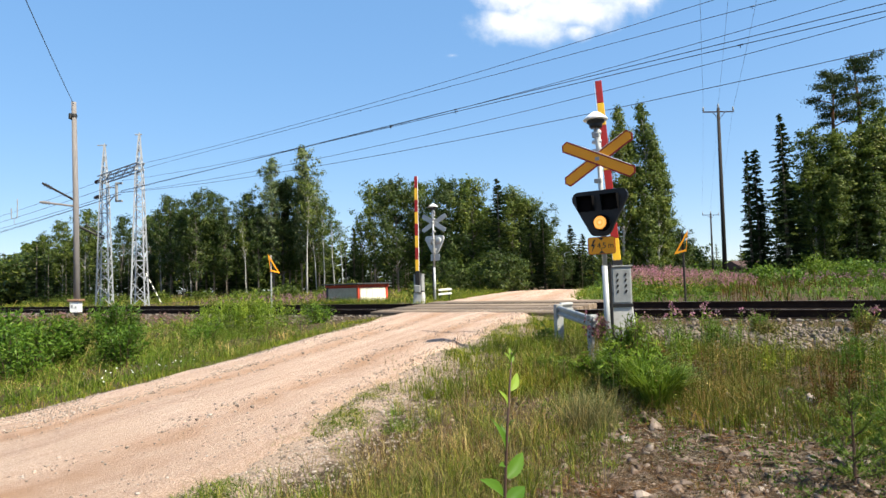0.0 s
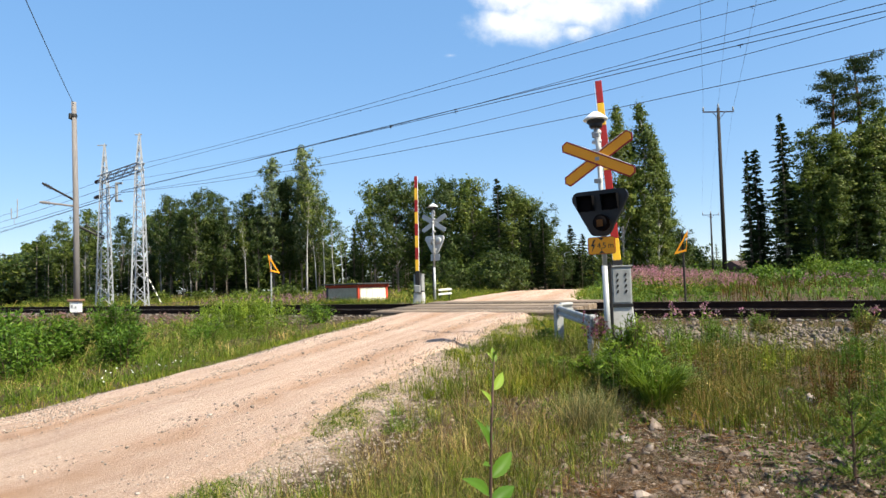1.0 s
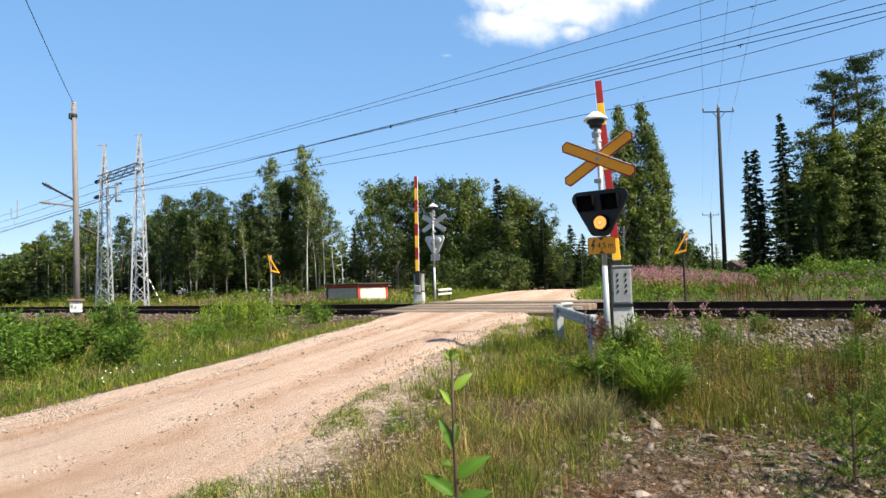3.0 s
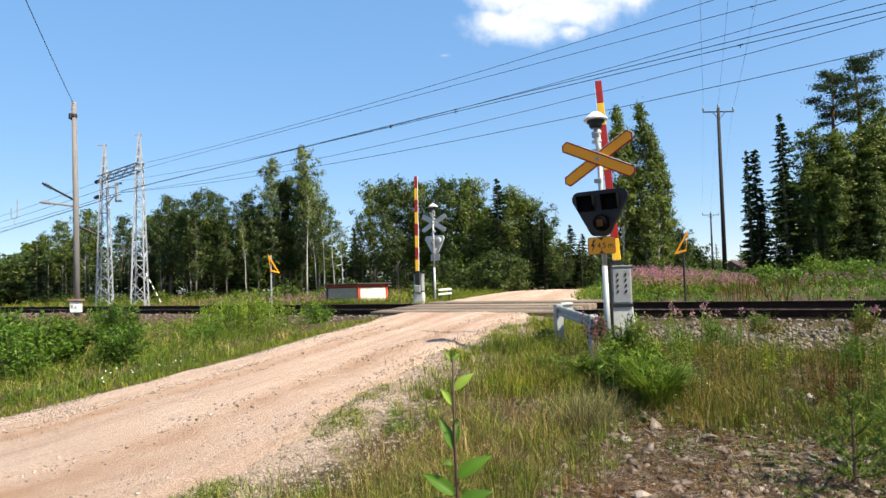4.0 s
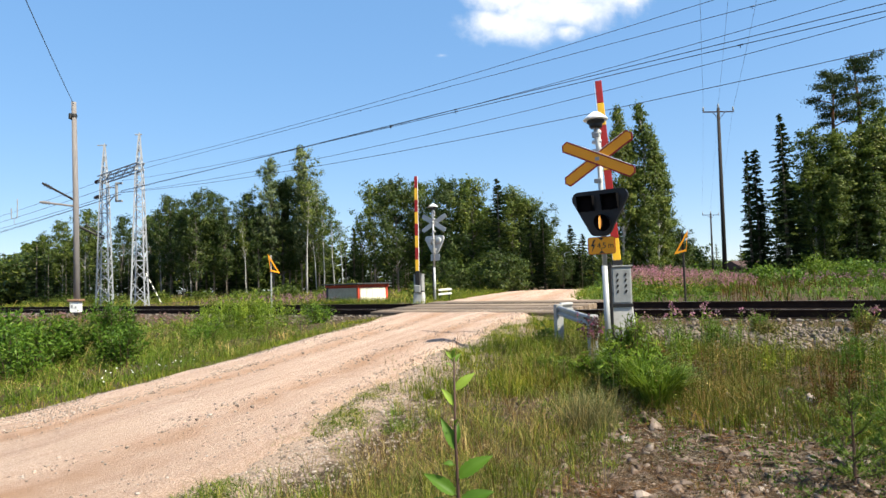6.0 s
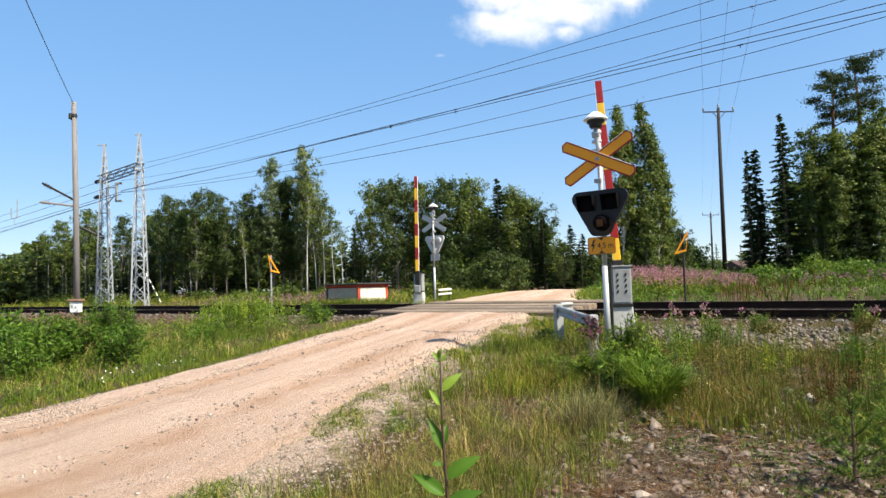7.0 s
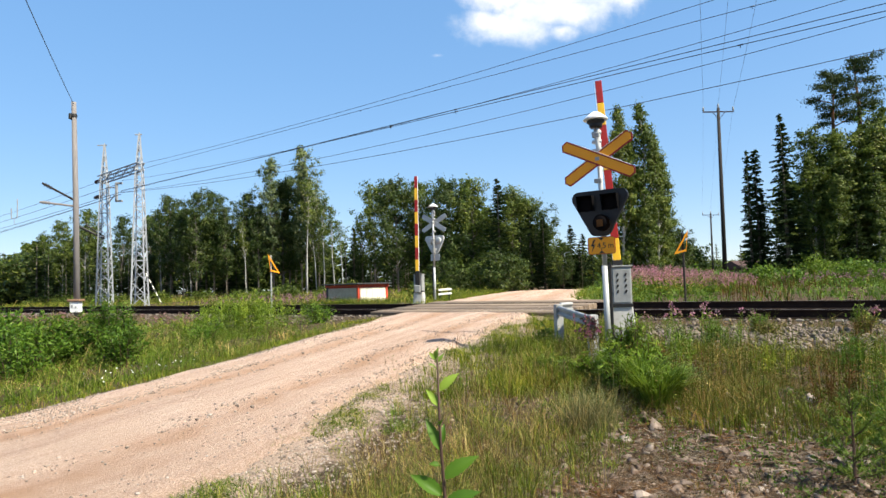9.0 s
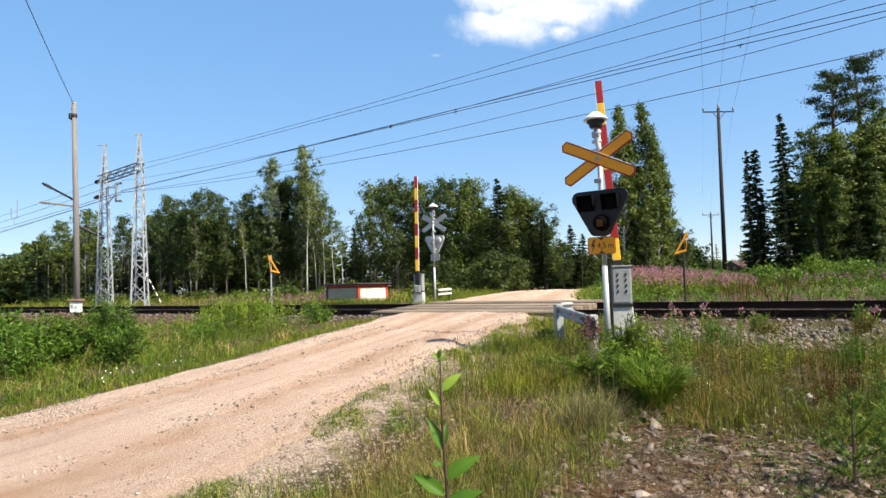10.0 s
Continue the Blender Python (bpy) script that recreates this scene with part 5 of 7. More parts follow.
def plant_tree(key, x, y, height, turn, width=1.0, tilt=0.0, group="forest trees"):
    built, h0, bark, leaf_mat = TREE_KINDS[key]
    m = pose(x, y, gz(x, y), tilt, 0, turn)
    s = height / h0
    kind = key[:-1]
    if key not in TREE_FIRST:
        name, words = TREE_WORDS[kind]
        t = empty(name, m, label=words, category="tree", group=group)
        bm, (V, F) = built
        part("trunk", bm, bark, t, "", True)
        mesh_np("crown", V, F, leaf_mat, t)
        t.scale = (1, 1, 1)
        TREE_FIRST[key] = t
        ob = t
    else:
        ob = copy_thing(TREE_FIRST[key], m)
    ob.matrix_basis = m
    ob.scale = (s * width, s * width, s)
    return ob


def tree_rows(kind, rows, width=1.0):
    out = []
    for k, (x, y, h) in enumerate(rows):
        out.append(plant_tree("%s%d" % (kind, k % 2), x, y, h, (k * 137) % 360, width * (0.92 + 0.16 * ((k * 7) % 5) / 4)))
    return out


tree_rows("birch", [(-39.0, 60, 4.6), (-33.6, 55, 5.9), (-30.2, 52, 6.6), (-28.4, 52, 7.5)])
tree_rows("darkbirch", [(-24.3, 54, 6.6), (-17.5, 50, 8.2), (-15.0, 50, 7.9), (-11.8, 50.5, 9.2), (-16.2, 49, 6.8), (-13.8, 49, 6.9), (-22.4, 52, 6.9), (-12.1, 49.6, 8.6), (-10.6, 49.2, 9.0), (-9.4, 49.5, 7.0)])
tree_rows("birch", [(25.6, 45, 10.3), (27.2, 44, 10.1), (26.2, 43, 8.2), (28.7, 44, 10.4), (30.1, 44, 11.6)], 1.15)
tree_rows("poplar", [(24.6, 43.5, 8.6), (26.4, 43.0, 9.6), (28.2, 42.5, 9.9), (29.6, 42.0, 9.8), (25.5, 42.0, 6.5), (27.6, 41.5, 6.8)], 1.35)
tree_rows("darkbirch", [(-26.5, 54, 7.0), (-20.8, 50, 7.9), (-18.1, 48, 7.8), (-19.4, 49, 6.6)])
TALL = tree_rows("aspen", [(-12.7, 49, 10.4), (-10.0, 48, 11.0)])
TALL += tree_rows("poplar", [(10.95, 40, 11.3), (12.45, 40, 11.4)], 1.0)
tree_rows("poplar", [(13.2, 40.3, 9.6), (13.9, 41.0, 8.2), (12.3, 39.5, 5.5), (11.7, 40.6, 9.6)], 1.05)
for k, (ppx, pd, ph) in enumerate(((-0.208, 46, 8.2), (-0.193, 47, 6.0), (-0.182, 46.5, 6.9), (-0.166, 47, 6.4), (-0.152, 46, 5.2), (-0.30, 48, 5.6), (-0.385, 49, 5.6), (-0.43, 51, 5.0))):
    plant_tree("thinbirch%d" % (k % 2), ppx * pd, pd, ph, k * 83 % 360, 0.8, (k * 29 % 13) - 6)
tree_rows("alder", [(-5.2, 50, 7.8), (-3.2, 46, 7.6), (-1.7, 47, 7.5), (0.4, 45, 7.4), (2.0, 45, 7.4), (5.0, 47, 6.3), (7.5, 48, 4.7), (9.1, 50, 3.5), (14.0, 42, 4.6), (15.9, 44, 3.6)])
tree_rows("spruce", [(3.7, 43.0, 7.4), (5.9, 44.2, 6.0), (5.1, 43.2, 4.6), (6.9, 45.0, 5.2)], 1.45)
tree_rows("alder", [(4.7, 43.8, 6.6), (6.6, 46.0, 5.9)])
tree_rows("spruce", [(11.7, 60, 6.0), (12.9, 60.5, 5.2), (10.9, 61, 4.8), (12.3, 59.5, 4.2), (13.6, 60, 4.0)], 1.7)
tree_rows("slimspruce", [(21.15, 45, 9.1), (21.85, 45.3, 9.3)], 1.0)
tree_rows("spruce", [(23.1, 44, 11.3), (23.7, 45, 8.5), (22.5, 46, 6.6), (21.9, 46.5, 4.6)], 1.05)
tree_rows("pine", [(27.4, 45, 14.4), (29.4, 45.5, 15.7)])
SWAYING = [(TALL[0], 0.35, 0.3), (TALL[1], 0.4, 1.1), (TALL[2], 0.45, 2.0), (TALL[3], 0.5, 1.4)]
for k in range(12):
    d = 61 + 1.3 * (k % 4)
    plant_tree("spruce%d" % (k % 2), (0.155 + 0.0115 * k) * d, d, 2.7 + 0.6 * (k * 5 % 4), 61 * k, 1.25)
plant_tree("farspruce0", 27.2, 60, 3.4, 20, 0.8)
plant_tree("farspruce0", 19.0, 62, 3.0, 20, 0.9)
# low spruces added as dark fill for the shade between the birch stems
for k in range(8):
    plant_tree("spruce%d" % (k % 2), (0.565 + 0.022 * k) * 41.3, 41.3 + 0.4 * (k % 3), 2.8 + 0.5 * (k % 4), 47 * k, 1.5)
# the wood goes on behind the first row
rng = random.Random(7)
for k in range(66):
    px = rng.uniform(-0.76, 0.27)
    d = rng.uniform(53, 76)
    lim = np.interp(px, [-0.70, -0.55, -0.42, -0.3, -0.25, -0.2, -0.16, -0.11, 0.05, 0.12, 0.17], [4.8, 6.2, 7.2, 7.6, 7.4, 3.6, 3.2, 6.6, 7.4, 5.4, 3.2])
    plant_tree(rng.choice(["farbirch0", "farspruce0", "faralder0", "farspruce0"]), px * d, d, float(lim) * d / 54 * rng.uniform(0.72, 0.97), rng.uniform(0, 360), 1.25)
# young spruces added under the birches; their dark needles stand in for shade
for k in range(84):
    px, d = rng.uniform(-0.62, -0.04), rng.uniform(50.5, 57)
    plant_tree("farspruce0", px * d, d, rng.uniform(3.2, 5.6), rng.uniform(0, 360), 1.3)
# dense low growth under the trees
for k in range(80):
    px, d = rng.uniform(-0.74, 0.4), rng.uniform(44, 57)
    if px < -0.02:
        d = rng.uniform(55, 60)
    if -0.52 < px < -0.14 and k % 6:
        continue
    if abs(px * d - float(road_x(d))) > 3.6:
        plant_tree(rng.choice(["thicket0", "thicket1"]), px * d, d, rng.uniform(1.6, 3.2) * (1.3 if px < -0.02 else 1.0), rng.uniform(0, 360), 1.2)
for k in range(11):
    px, d = rng.uniform(-0.03, 0.115), rng.uniform(37, 43)
    plant_tree(rng.choice(["thicket0", "thicket1", "thicket1"]), px * d, d, rng.uniform(1.1, 2.2), rng.uniform(0, 360), 1.1)
# the wood closes the view beyond the road's bend
for k in range(26):
    px, d = rng.uniform(0.06, 0.30), rng.uniform(62, 74)
    if k < 14:
        plant_tree("thicket1", (0.06 + 0.24 * k / 13) * 62.5, 62.5 + (k % 3), rng.uniform(1.8, 2.8), rng.uniform(0, 360), 1.3)
    plant_tree(rng.choice(["farspruce0", "farspruce0", "faralder0"]), px * d, d, float(np.interp(px, [0.06, 0.12, 0.17, 0.3], [8.0, 6.0, 3.6, 3.4])) * rng.uniform(0.8, 1.05), rng.uniform(0, 360), 1.25)
for k in range(16):
    px, d = rng.uniform(0.50, 0.84), rng.uniform(41, 45)
    plant_tree("thicket0", px * d, d, rng.uniform(0.5, 1.1), rng.uniform(0, 360), 1.4)
for k in range(16):
    px, d = rng.uniform(0.54, 0.88), rng.uniform(46, 66)
    plant_tree(rng.choice(["farbirch0", "farspruce0", "faralder0"]), px * d, d, float(np.interp(px, [0.47, 0.55, 0.7], [7.5, 9.5, 11])) * rng.uniform(0.7, 1.0) * d / 52, rng.uniform(0, 360), 1.2)
for k in range(22):
    d = rng.uniform(150, 260)
    px = rng.uniform(0.28, 0.62) if k % 2 else rng.uniform(-0.75, -0.45)
    plant_tree(rng.choice(["farspruce0", "faralder0"]), px * d, d, rng.uniform(7, 10), rng.uniform(0, 360), 1.3)


for k in range(14):
    d = 118 + 6 * (k % 3)
    px = 0.335 + 0.0135 * k
    plant_tree("thicket%d" % (k % 2), px * d, d, rng.uniform(2.2, 3.3), rng.uniform(0, 360), 1.6)


# ---- shrubs and low plants ----
def shrub_arrays(seed, H, R, stems, leaves, leaf=0.05, ratio=0.5, spread=0.09):
    rng = np.random.default_rng(seed)
    bm = bmesh.new()
    P = []
    for k in range(stems):
        az, out = rng.uniform(0, 6.28), R * math.sqrt(rng.uniform(0.02, 1))
        h = H * rng.uniform(0.55, 1.0) * (1 - 0.3 * out / R)
        e = np.array([out * math.cos(az), out * math.sin(az), h])
        s = e * np.array([0.35, 0.35, 0])
        mid = s * 0.4 + e * 0.6 * np.array([0.8, 0.8, 1.0])
        tube(bm, [s + (0, 0, -0.08), mid, e], [0.012, 0.008, 0.003], 4, cap=False)
        n = leaves // stems
        u = rng.uniform(0.12, 1.0, n) ** 0.8
        p = s + (mid - s) * np.minimum(u / 0.6, 1)[:, None] + (e - mid) * np.clip((u - 0.6) / 0.4, 0, 1)[:, None]
        P.append(p + rng.normal(0, spread, (n, 3)))
    P = np.concatenate(P)
    return bm, random_leaves(P, leaf, leaf * ratio, rng, 0.1)


def build_shrub(x, y, H, R, seed, stems=14, leaves=1500, leaf=0.05, ratio=0.5, mat=None, words="leafy green willow shrub in the grass", spread=0.09):
    s = empty("shrub", pose(x, y, gz(x, y), 0, 0, seed * 40 % 360), label=words, category="shrub", group="shrubs")
    bm, (V, F) = shrub_arrays(seed, H, R, stems, leaves, leaf, ratio, spread)
    part("stem", bm, MAT_TWIG, s)
    mesh_np("foliage", V, F, mat or MAT_SHRUBLEAF, s)
    return s


SWAY_SHRUB = build_shrub(-6.55, 13.0, 1.5, 0.5, 1, 30, 4200, 0.042, 0.3, spread=0.055)
build_shrub(-7.7, 12.3, 1.3, 0.8, 2, 32, 3600, 0.05, 0.3, spread=0.055)
build_shrub(-8.8, 12.8, 1.4, 0.8, 3, 32, 4200, 0.046, 0.3, spread=0.055)
build_shrub(-7.35, 12.7, 1.1, 0.55, 21, 28, 2800, 0.042, 0.3, spread=0.055)
build_shrub(-6.05, 12.4, 1.0, 0.45, 22, 26, 2300, 0.04, 0.3, spread=0.055)
build_shrub(-8.6, 12.3, 1.0, 0.6, 23, 26, 2300, 0.042, 0.3, spread=0.055)
build_shrub(-7.3, 11.2, 0.9, 0.6, 4, 28, 2500, 0.042, 0.3, spread=0.055)
build_shrub(-9.6, 14.5, 1.2, 0.9, 5, 18, 2200, 0.06)
build_shrub(-5.6, 15.2, 0.6, 0.45, 13, 14, 1300, 0.04, 0.25)
build_shrub(-3.4, 17.6, 0.75, 0.4, 8, 12, 1100, 0.045, 0.3)
SIGN_WORDS = "bright leafy shrub at the foot of the crossing signal"
for k, (sx, sy, sh, sr, sl) in enumerate(((2.14, 8.15, 0.74, 0.2, 1300), (1.80, 8.0, 0.42, 0.24, 900), (2.0, 7.75, 0.56, 0.22, 1200), (2.3, 8.05, 0.84, 0.16, 1000), (2.3, 7.6, 0.55, 0.2, 900), (1.55, 8.25, 0.30, 0.2, 500), (1.3, 8.6, 0.34, 0.22, 500), (2.55, 8.6, 0.5, 0.2, 500), (1.9, 7.4, 0.52, 0.2, 900), (2.3, 7.35, 0.5, 0.2, 800))):
    build_shrub(sx, sy, sh, sr, 9 + k, 24, int(0.75 * sl), 0.052, 0.17, mat=MAT_LUSH, words=SIGN_WORDS, spread=0.028)


def build_sedge(x, y, H, n, seed):
    """A dense tussock of long arching blades."""
    r = np.random.default_rng(seed)
    az = r.uniform(0, 6.28, n)
    out = np.column_stack([np.cos(az), np.sin(az), np.zeros(n)])
    base = out * (0.12 * np.sqrt(r.uniform(0, 1, n)))[:, None]
    h, reach = H * r.uniform(0.6, 1.1, n), H * r.uniform(0.25, 0.95, n)
    side = np.column_stack([-np.sin(az), np.cos(az), np.zeros(n)]) * 0.006
    rings = []
    for u, w in ((0, 0.8), (0.35, 1.0), (0.65, 0.85), (0.88, 0.5), (1.0, 0.08)):
        p = base + out * (reach * u ** 1.5)[:, None]
        p[:, 2] += h * (1.75 * u - 1.0 * u * u)
        rings += [p - side * w, p + side * w]
    V = np.stack(rings, 1).reshape(-1, 3)
    b = (np.arange(n) * 10)[:, None]
    F = np.concatenate([b + 2 * k + np.array([0, 1, 3, 2]) for k in range(4)], 1).reshape(-1, 4)
    ob = tagged(mesh_np("sedge_tussock", V, F, MAT_LUSH), "bright green tussock of long arching blades", "tussock", "sedge tussocks")
    ob.matrix_basis = pose(x, y, gz(x, y))
    return ob


for k, (sx, sy, sh) in enumerate(((2.15, 6.8, 0.48), (2.34, 7.0, 0.44), (2.12, 7.2, 0.56))):
    build_sedge(sx, sy, sh, 240, 5 + k)
for k, (sx, sy, sh) in enumerate(((16.9, 30.0, 1.5), (17.8, 28.0, 1.2), (19.7, 34.0, 1.6), (18.7, 27.0, 0.9))):
    build_shrub(sx, sy, sh, 0.8, 61 + k, 16, 1500, 0.06, 0.45, mat=MAT_LUSH, words="fresh yellow-green shrub beyond the rails", spread=0.14)
build_shrub(1.65, 11.0, 0.3, 0.13, 14, 8, 300, 0.035, words="small dark green shrub at the road edge")
for k, (sx, sy, sh) in enumerate(((5.1, 10.75, 0.42), (5.0, 10.3, 0.28), (6.3, 10.0, 0.5), (6.15, 9.7, 0.4), (7.9, 10.2, 0.36), (8.1, 9.4, 0.45), (4.1, 10.2, 0.4))):
    build_shrub(sx, sy, sh, 0.16, 15 + k, 16, 700, 0.034, 0.14, mat=MAT_LUSH if k % 2 == 0 else MAT_OLIVE, words="small feathery green plant beside the ballast", spread=0.03)
for k in range(40):
    d = rng.uniform(24, 44)
    px = rng.choice([rng.uniform(0.33, 0.78), rng.uniform(0.47, 0.78), rng.uniform(-0.62, 0.02)])
    if px < 0.05:
        d = max(d, 28 - 40 * px)
    build_shrub(px * d, d, rng.uniform(0.6, 1.5) * (0.72 if px > 0.3 else 0.6), rng.uniform(0.6, 1.1), 100 + k, 16, 1100, 0.085, 0.5, mat=MAT_SHRUBLEAF if px > 0.3 else MAT_BIRCHLEAF, words="rounded green thicket shrub at the wood's edge", spread=0.2)


def build_sapling(x, y, H, seed):
    """Young spruce with open whorls."""
    r = np.random.default_rng(seed)
    s = empty("spruce_sapling", pose(x, y, gz(x, y)), label="young spruce sapling with open green branches", category="sapling")
    bm = bmesh.new()
    tube(bm, [(0, 0, -0.05), (0.01, 0, H * 0.5), (0, 0, H)], [0.012, 0.008, 0.003], 6)
    P, A, B = [], [], []
    for k, (u0, reach, up) in enumerate(((0.10, 0.42, 0.35), (0.28, 0.40, 0.5), (0.5, 0.33, 0.75), (0.74, 0.2, 1.3), (0.78, 0.22, 9.0))):
        h = H * u0
        for j in range(5 if k < 4 else 1):
            az, ln = j * 1.26 + k * 0.6 + r.normal(0, 0.15), reach * H * r.uniform(0.75, 1.1)
            d = np.array([math.cos(az), math.sin(az), up])
            d = d / np.linalg.norm(d) * ln
            mid, e = np.array([0, 0, h]) + d * 0.5, np.array([0, 0, h]) + d + np.array([0, 0, 0.12 * ln])
            tube(bm, [(0, 0, h), mid, e], [0.006, 0.004, 0.002], 5, cap=False)
            n = int(750 * ln)
            u = r.uniform(0.12, 1.05, n)
            p = np.array([0, 0, h]) + d * u[:, None] + np.array([0, 0, 0.12 * ln]) * (u ** 2)[:, None]
            ax = unit(d / ln * 0.9 + r.normal(0, 0.6, (n, 3)))
            P.append(p + ax * 0.015)
            A.append(ax * 0.017)
            B.append(unit(np.cross(ax, r.normal(size=(n, 3)))) * 0.0028)
    V, F = quads_from(np.concatenate(P), np.concatenate(A), np.concatenate(B))
    part("stem", bm, MAT_TWIG, s)
    mesh_np("needles", V, F, MAT_SAPLING, s)
    return s


build_sapling(2.72, 4.5, 0.66, 3)
build_sapling(3.15, 4.75, 0.4, 4)


def fireweed_arrays(P, H, rng, leaf=0.055, bloom=True):
    """Stems, narrow leaves and pink spikes for plants at P with heights H: arrays with material index 0 green, 1 pink."""
    n = len(P)
    lean = rng.normal(0, 0.06, (n, 2))
    tip = P + np.column_stack([lean * H[:, None], H])
    V, I = [], []

    def add(C, A, B, k):
        q, _ = quads_from(C, A, B)
        V.append(q)
        I.append(np.full(len(C), k))
    side = unit(np.column_stack([rng.normal(size=(n, 2)), np.zeros(n)]))
    add((P + tip) / 2, (tip - P) / 2, side * 0.006, 0)
    for k in range(11):
        u = rng.uniform(0.1, 0.72, n)
        az = rng.uniform(0, 6.28, n)
        d = np.column_stack([np.cos(az), np.sin(az), rng.uniform(0.0, 0.6, n)])
        ctr = P + (tip - P) * u[:, None] + d * leaf
        add(ctr, d * leaf, unit(np.cross(d, rng.normal(size=(n, 3)))) * leaf * 0.2, 0)
    for k in range(15):
        u = rng.uniform(0.66, 1.0, n)
        az = rng.uniform(0, 6.28, n)
        d = np.column_stack([np.cos(az), np.sin(az), rng.uniform(-0.2, 0.4, n)])
        w = 0.045 * (1.08 - u) / 0.4 + 0.008
        ctr = P + (tip - P) * u[:, None] + d * w[:, None]
        if not bloom:
            up = unit(d + np.array([0, 0, 0.8]))
            add(ctr, up * leaf * 0.8, unit(np.cross(up, rng.normal(size=(n, 3)))) * leaf * 0.14, 1)
            continue
        a = unit(rng.normal(size=(n, 3)))
        add(ctr, a * (0.016 + 0.2 * w)[:, None], unit(np.cross(a, rng.normal(size=(n, 3)))) * (0.013 + 0.15 * w)[:, None], 1)
    V = np.concatenate(V)
    return V, np.arange(len(V)).reshape(-1, 4), np.concatenate(I)


def fireweed_field(name, x, y, h, seed, label, mats):
    r = np.random.default_rng(seed)
    P = np.column_stack([x, y, ground_z(x, y)])
    V, F, I = fireweed_arrays(P, h, r)
    return tagged(mesh_np(name, V, F, mats, index=I), label, "fireweed", kind="stuff")


nr = np.random.default_rng(21)
d = nr.uniform(22, 38, 5200)[:3600]
px = nr.uniform(0.27, 0.475, 5200)[:3600]
keep = (0.6293 * px * d + 0.7771 * d > 17.6) & (nr.uniform(0, 1, 3600) < np.interp(px, [0.27, 0.3, 0.42, 0.48, 0.52], [0.5, 0.9, 0.9, 0.4, 0.1]) * np.clip(0.65 + 0.6 * fractal(px * d, d, 0.35), 0.03, 1)) & (px * d > road_x(d) + 3.2)
fireweed_field("fireweed", (px * d)[keep], d[keep], nr.uniform(0.5, 1.1, keep.sum()) * np.interp(px[keep], [0.3, 0.36, 0.475], [1.0, 0.95, 0.5]), 22, "field of pink flowering fireweed beyond the rails", [MAT_GRASS, MAT_PINK])
d, px = nr.uniform(19, 26, 70), nr.uniform(0.5, 0.72, 70)
fireweed_field("fireweed", px * d, d, nr.uniform(0.35, 0.65, 70), 23, "scattered pink fireweed among green weeds", [MAT_GRASS, MAT_PINK])
t, c = nr.uniform(17, 33, 420)[:130], nr.uniform(9.8, 11.9, 420)[:130]
fireweed_field("fireweed", 0.6293 * c - 0.7771 * t, 0.7771 * c + 0.6293 * t, nr.uniform(0.12, 0.35, 130), 24, "faded pink fireweed on the track's slope", [MAT_OLIVE, MAT_FADED])
t, c = nr.uniform(18, 27, 220), nr.uniform(15.8, 19.5, 220)
fireweed_field("fireweed", 0.6293 * c - 0.7771 * t, 0.7771 * c + 0.6293 * t, nr.uniform(0.35, 0.6, 220), 26, "faded pink fireweed behind the track", [MAT_STRAW, MAT_PINK])
t, c = nr.uniform(-3, 3.9, 60)[:16], nr.uniform(11.6, 12.5, 60)[:16]
fireweed_field("fireweed", 0.6293 * c - 0.7771 * t, 0.7771 * c + 0.6293 * t, nr.uniform(0.15, 0.42, 16), 25, "single fireweed spikes growing in the ballast", [MAT_GRASS, MAT_PINK])

r = np.random.default_rng(41)
x, y = r.uniform(3.5, 4.7, 9), r.uniform(11.3, 12.0, 9)
fireweed_field("fireweed", x, y, r.uniform(0.25, 0.5, 9), 42, "pink fireweed spikes beside the barrier machine", [MAT_LUSH, MAT_PINK])
r = np.random.default_rng(43)
x, y = r.uniform(1.9, 2.9, 26), r.uniform(7.6, 8.8, 26)
V, F, I = fireweed_arrays(np.column_stack([x, y, ground_z(x, y)]), r.uniform(0.3, 0.6, 26), r, 0.035, False)
tagged(mesh_np("weeds", V, F, [MAT_LUSH, MAT_LUSH], index=I), "tall leafy stalks at the foot of the crossing signal", "weeds", kind="stuff")
r = np.random.default_rng(47)
for k in range(9):
    cx, cc = r.uniform(3.9, 8.6), r.uniform(9.6, 11.7)
    cy = (cc - 0.6293 * cx) / 0.7771
    n = int(r.integers(6, 14))
    P = np.column_stack([r.normal(0, 0.10, n), r.normal(0, 0.10, n), np.zeros(n)])
    V, F, I = fireweed_arrays(P, r.uniform(0.15, 0.45, n), r, 0.02, False)
    ob = tagged(mesh_np("bushy_weed", V, F, [MAT_LUSH, MAT_LUSH], index=I), "bushy green weed growing in the ballast", "weed", "ballast weeds")
    ob.matrix_basis = pose(cx, cy, gz(cx, cy) - 0.02)
r = np.random.default_rng(151)
x, y = r.normal(-5.1, 0.75, 240), r.normal(16.6, 0.5, 240)
V, F, I = fireweed_arrays(np.column_stack([x, y, ground_z(x, y)]), r.uniform(0.55, 1.05, 240) * np.clip(1.15 - 0.3 * np.abs(x + 5.1), 0.4, 1), r, 0.055, False)
tagged(mesh_np("weeds", V, F, [MAT_LUSH, MAT_LUSH], index=I), "stand of tall leafy weeds on the railway slope", "weeds", kind="stuff")
r = np.random.default_rng(161)
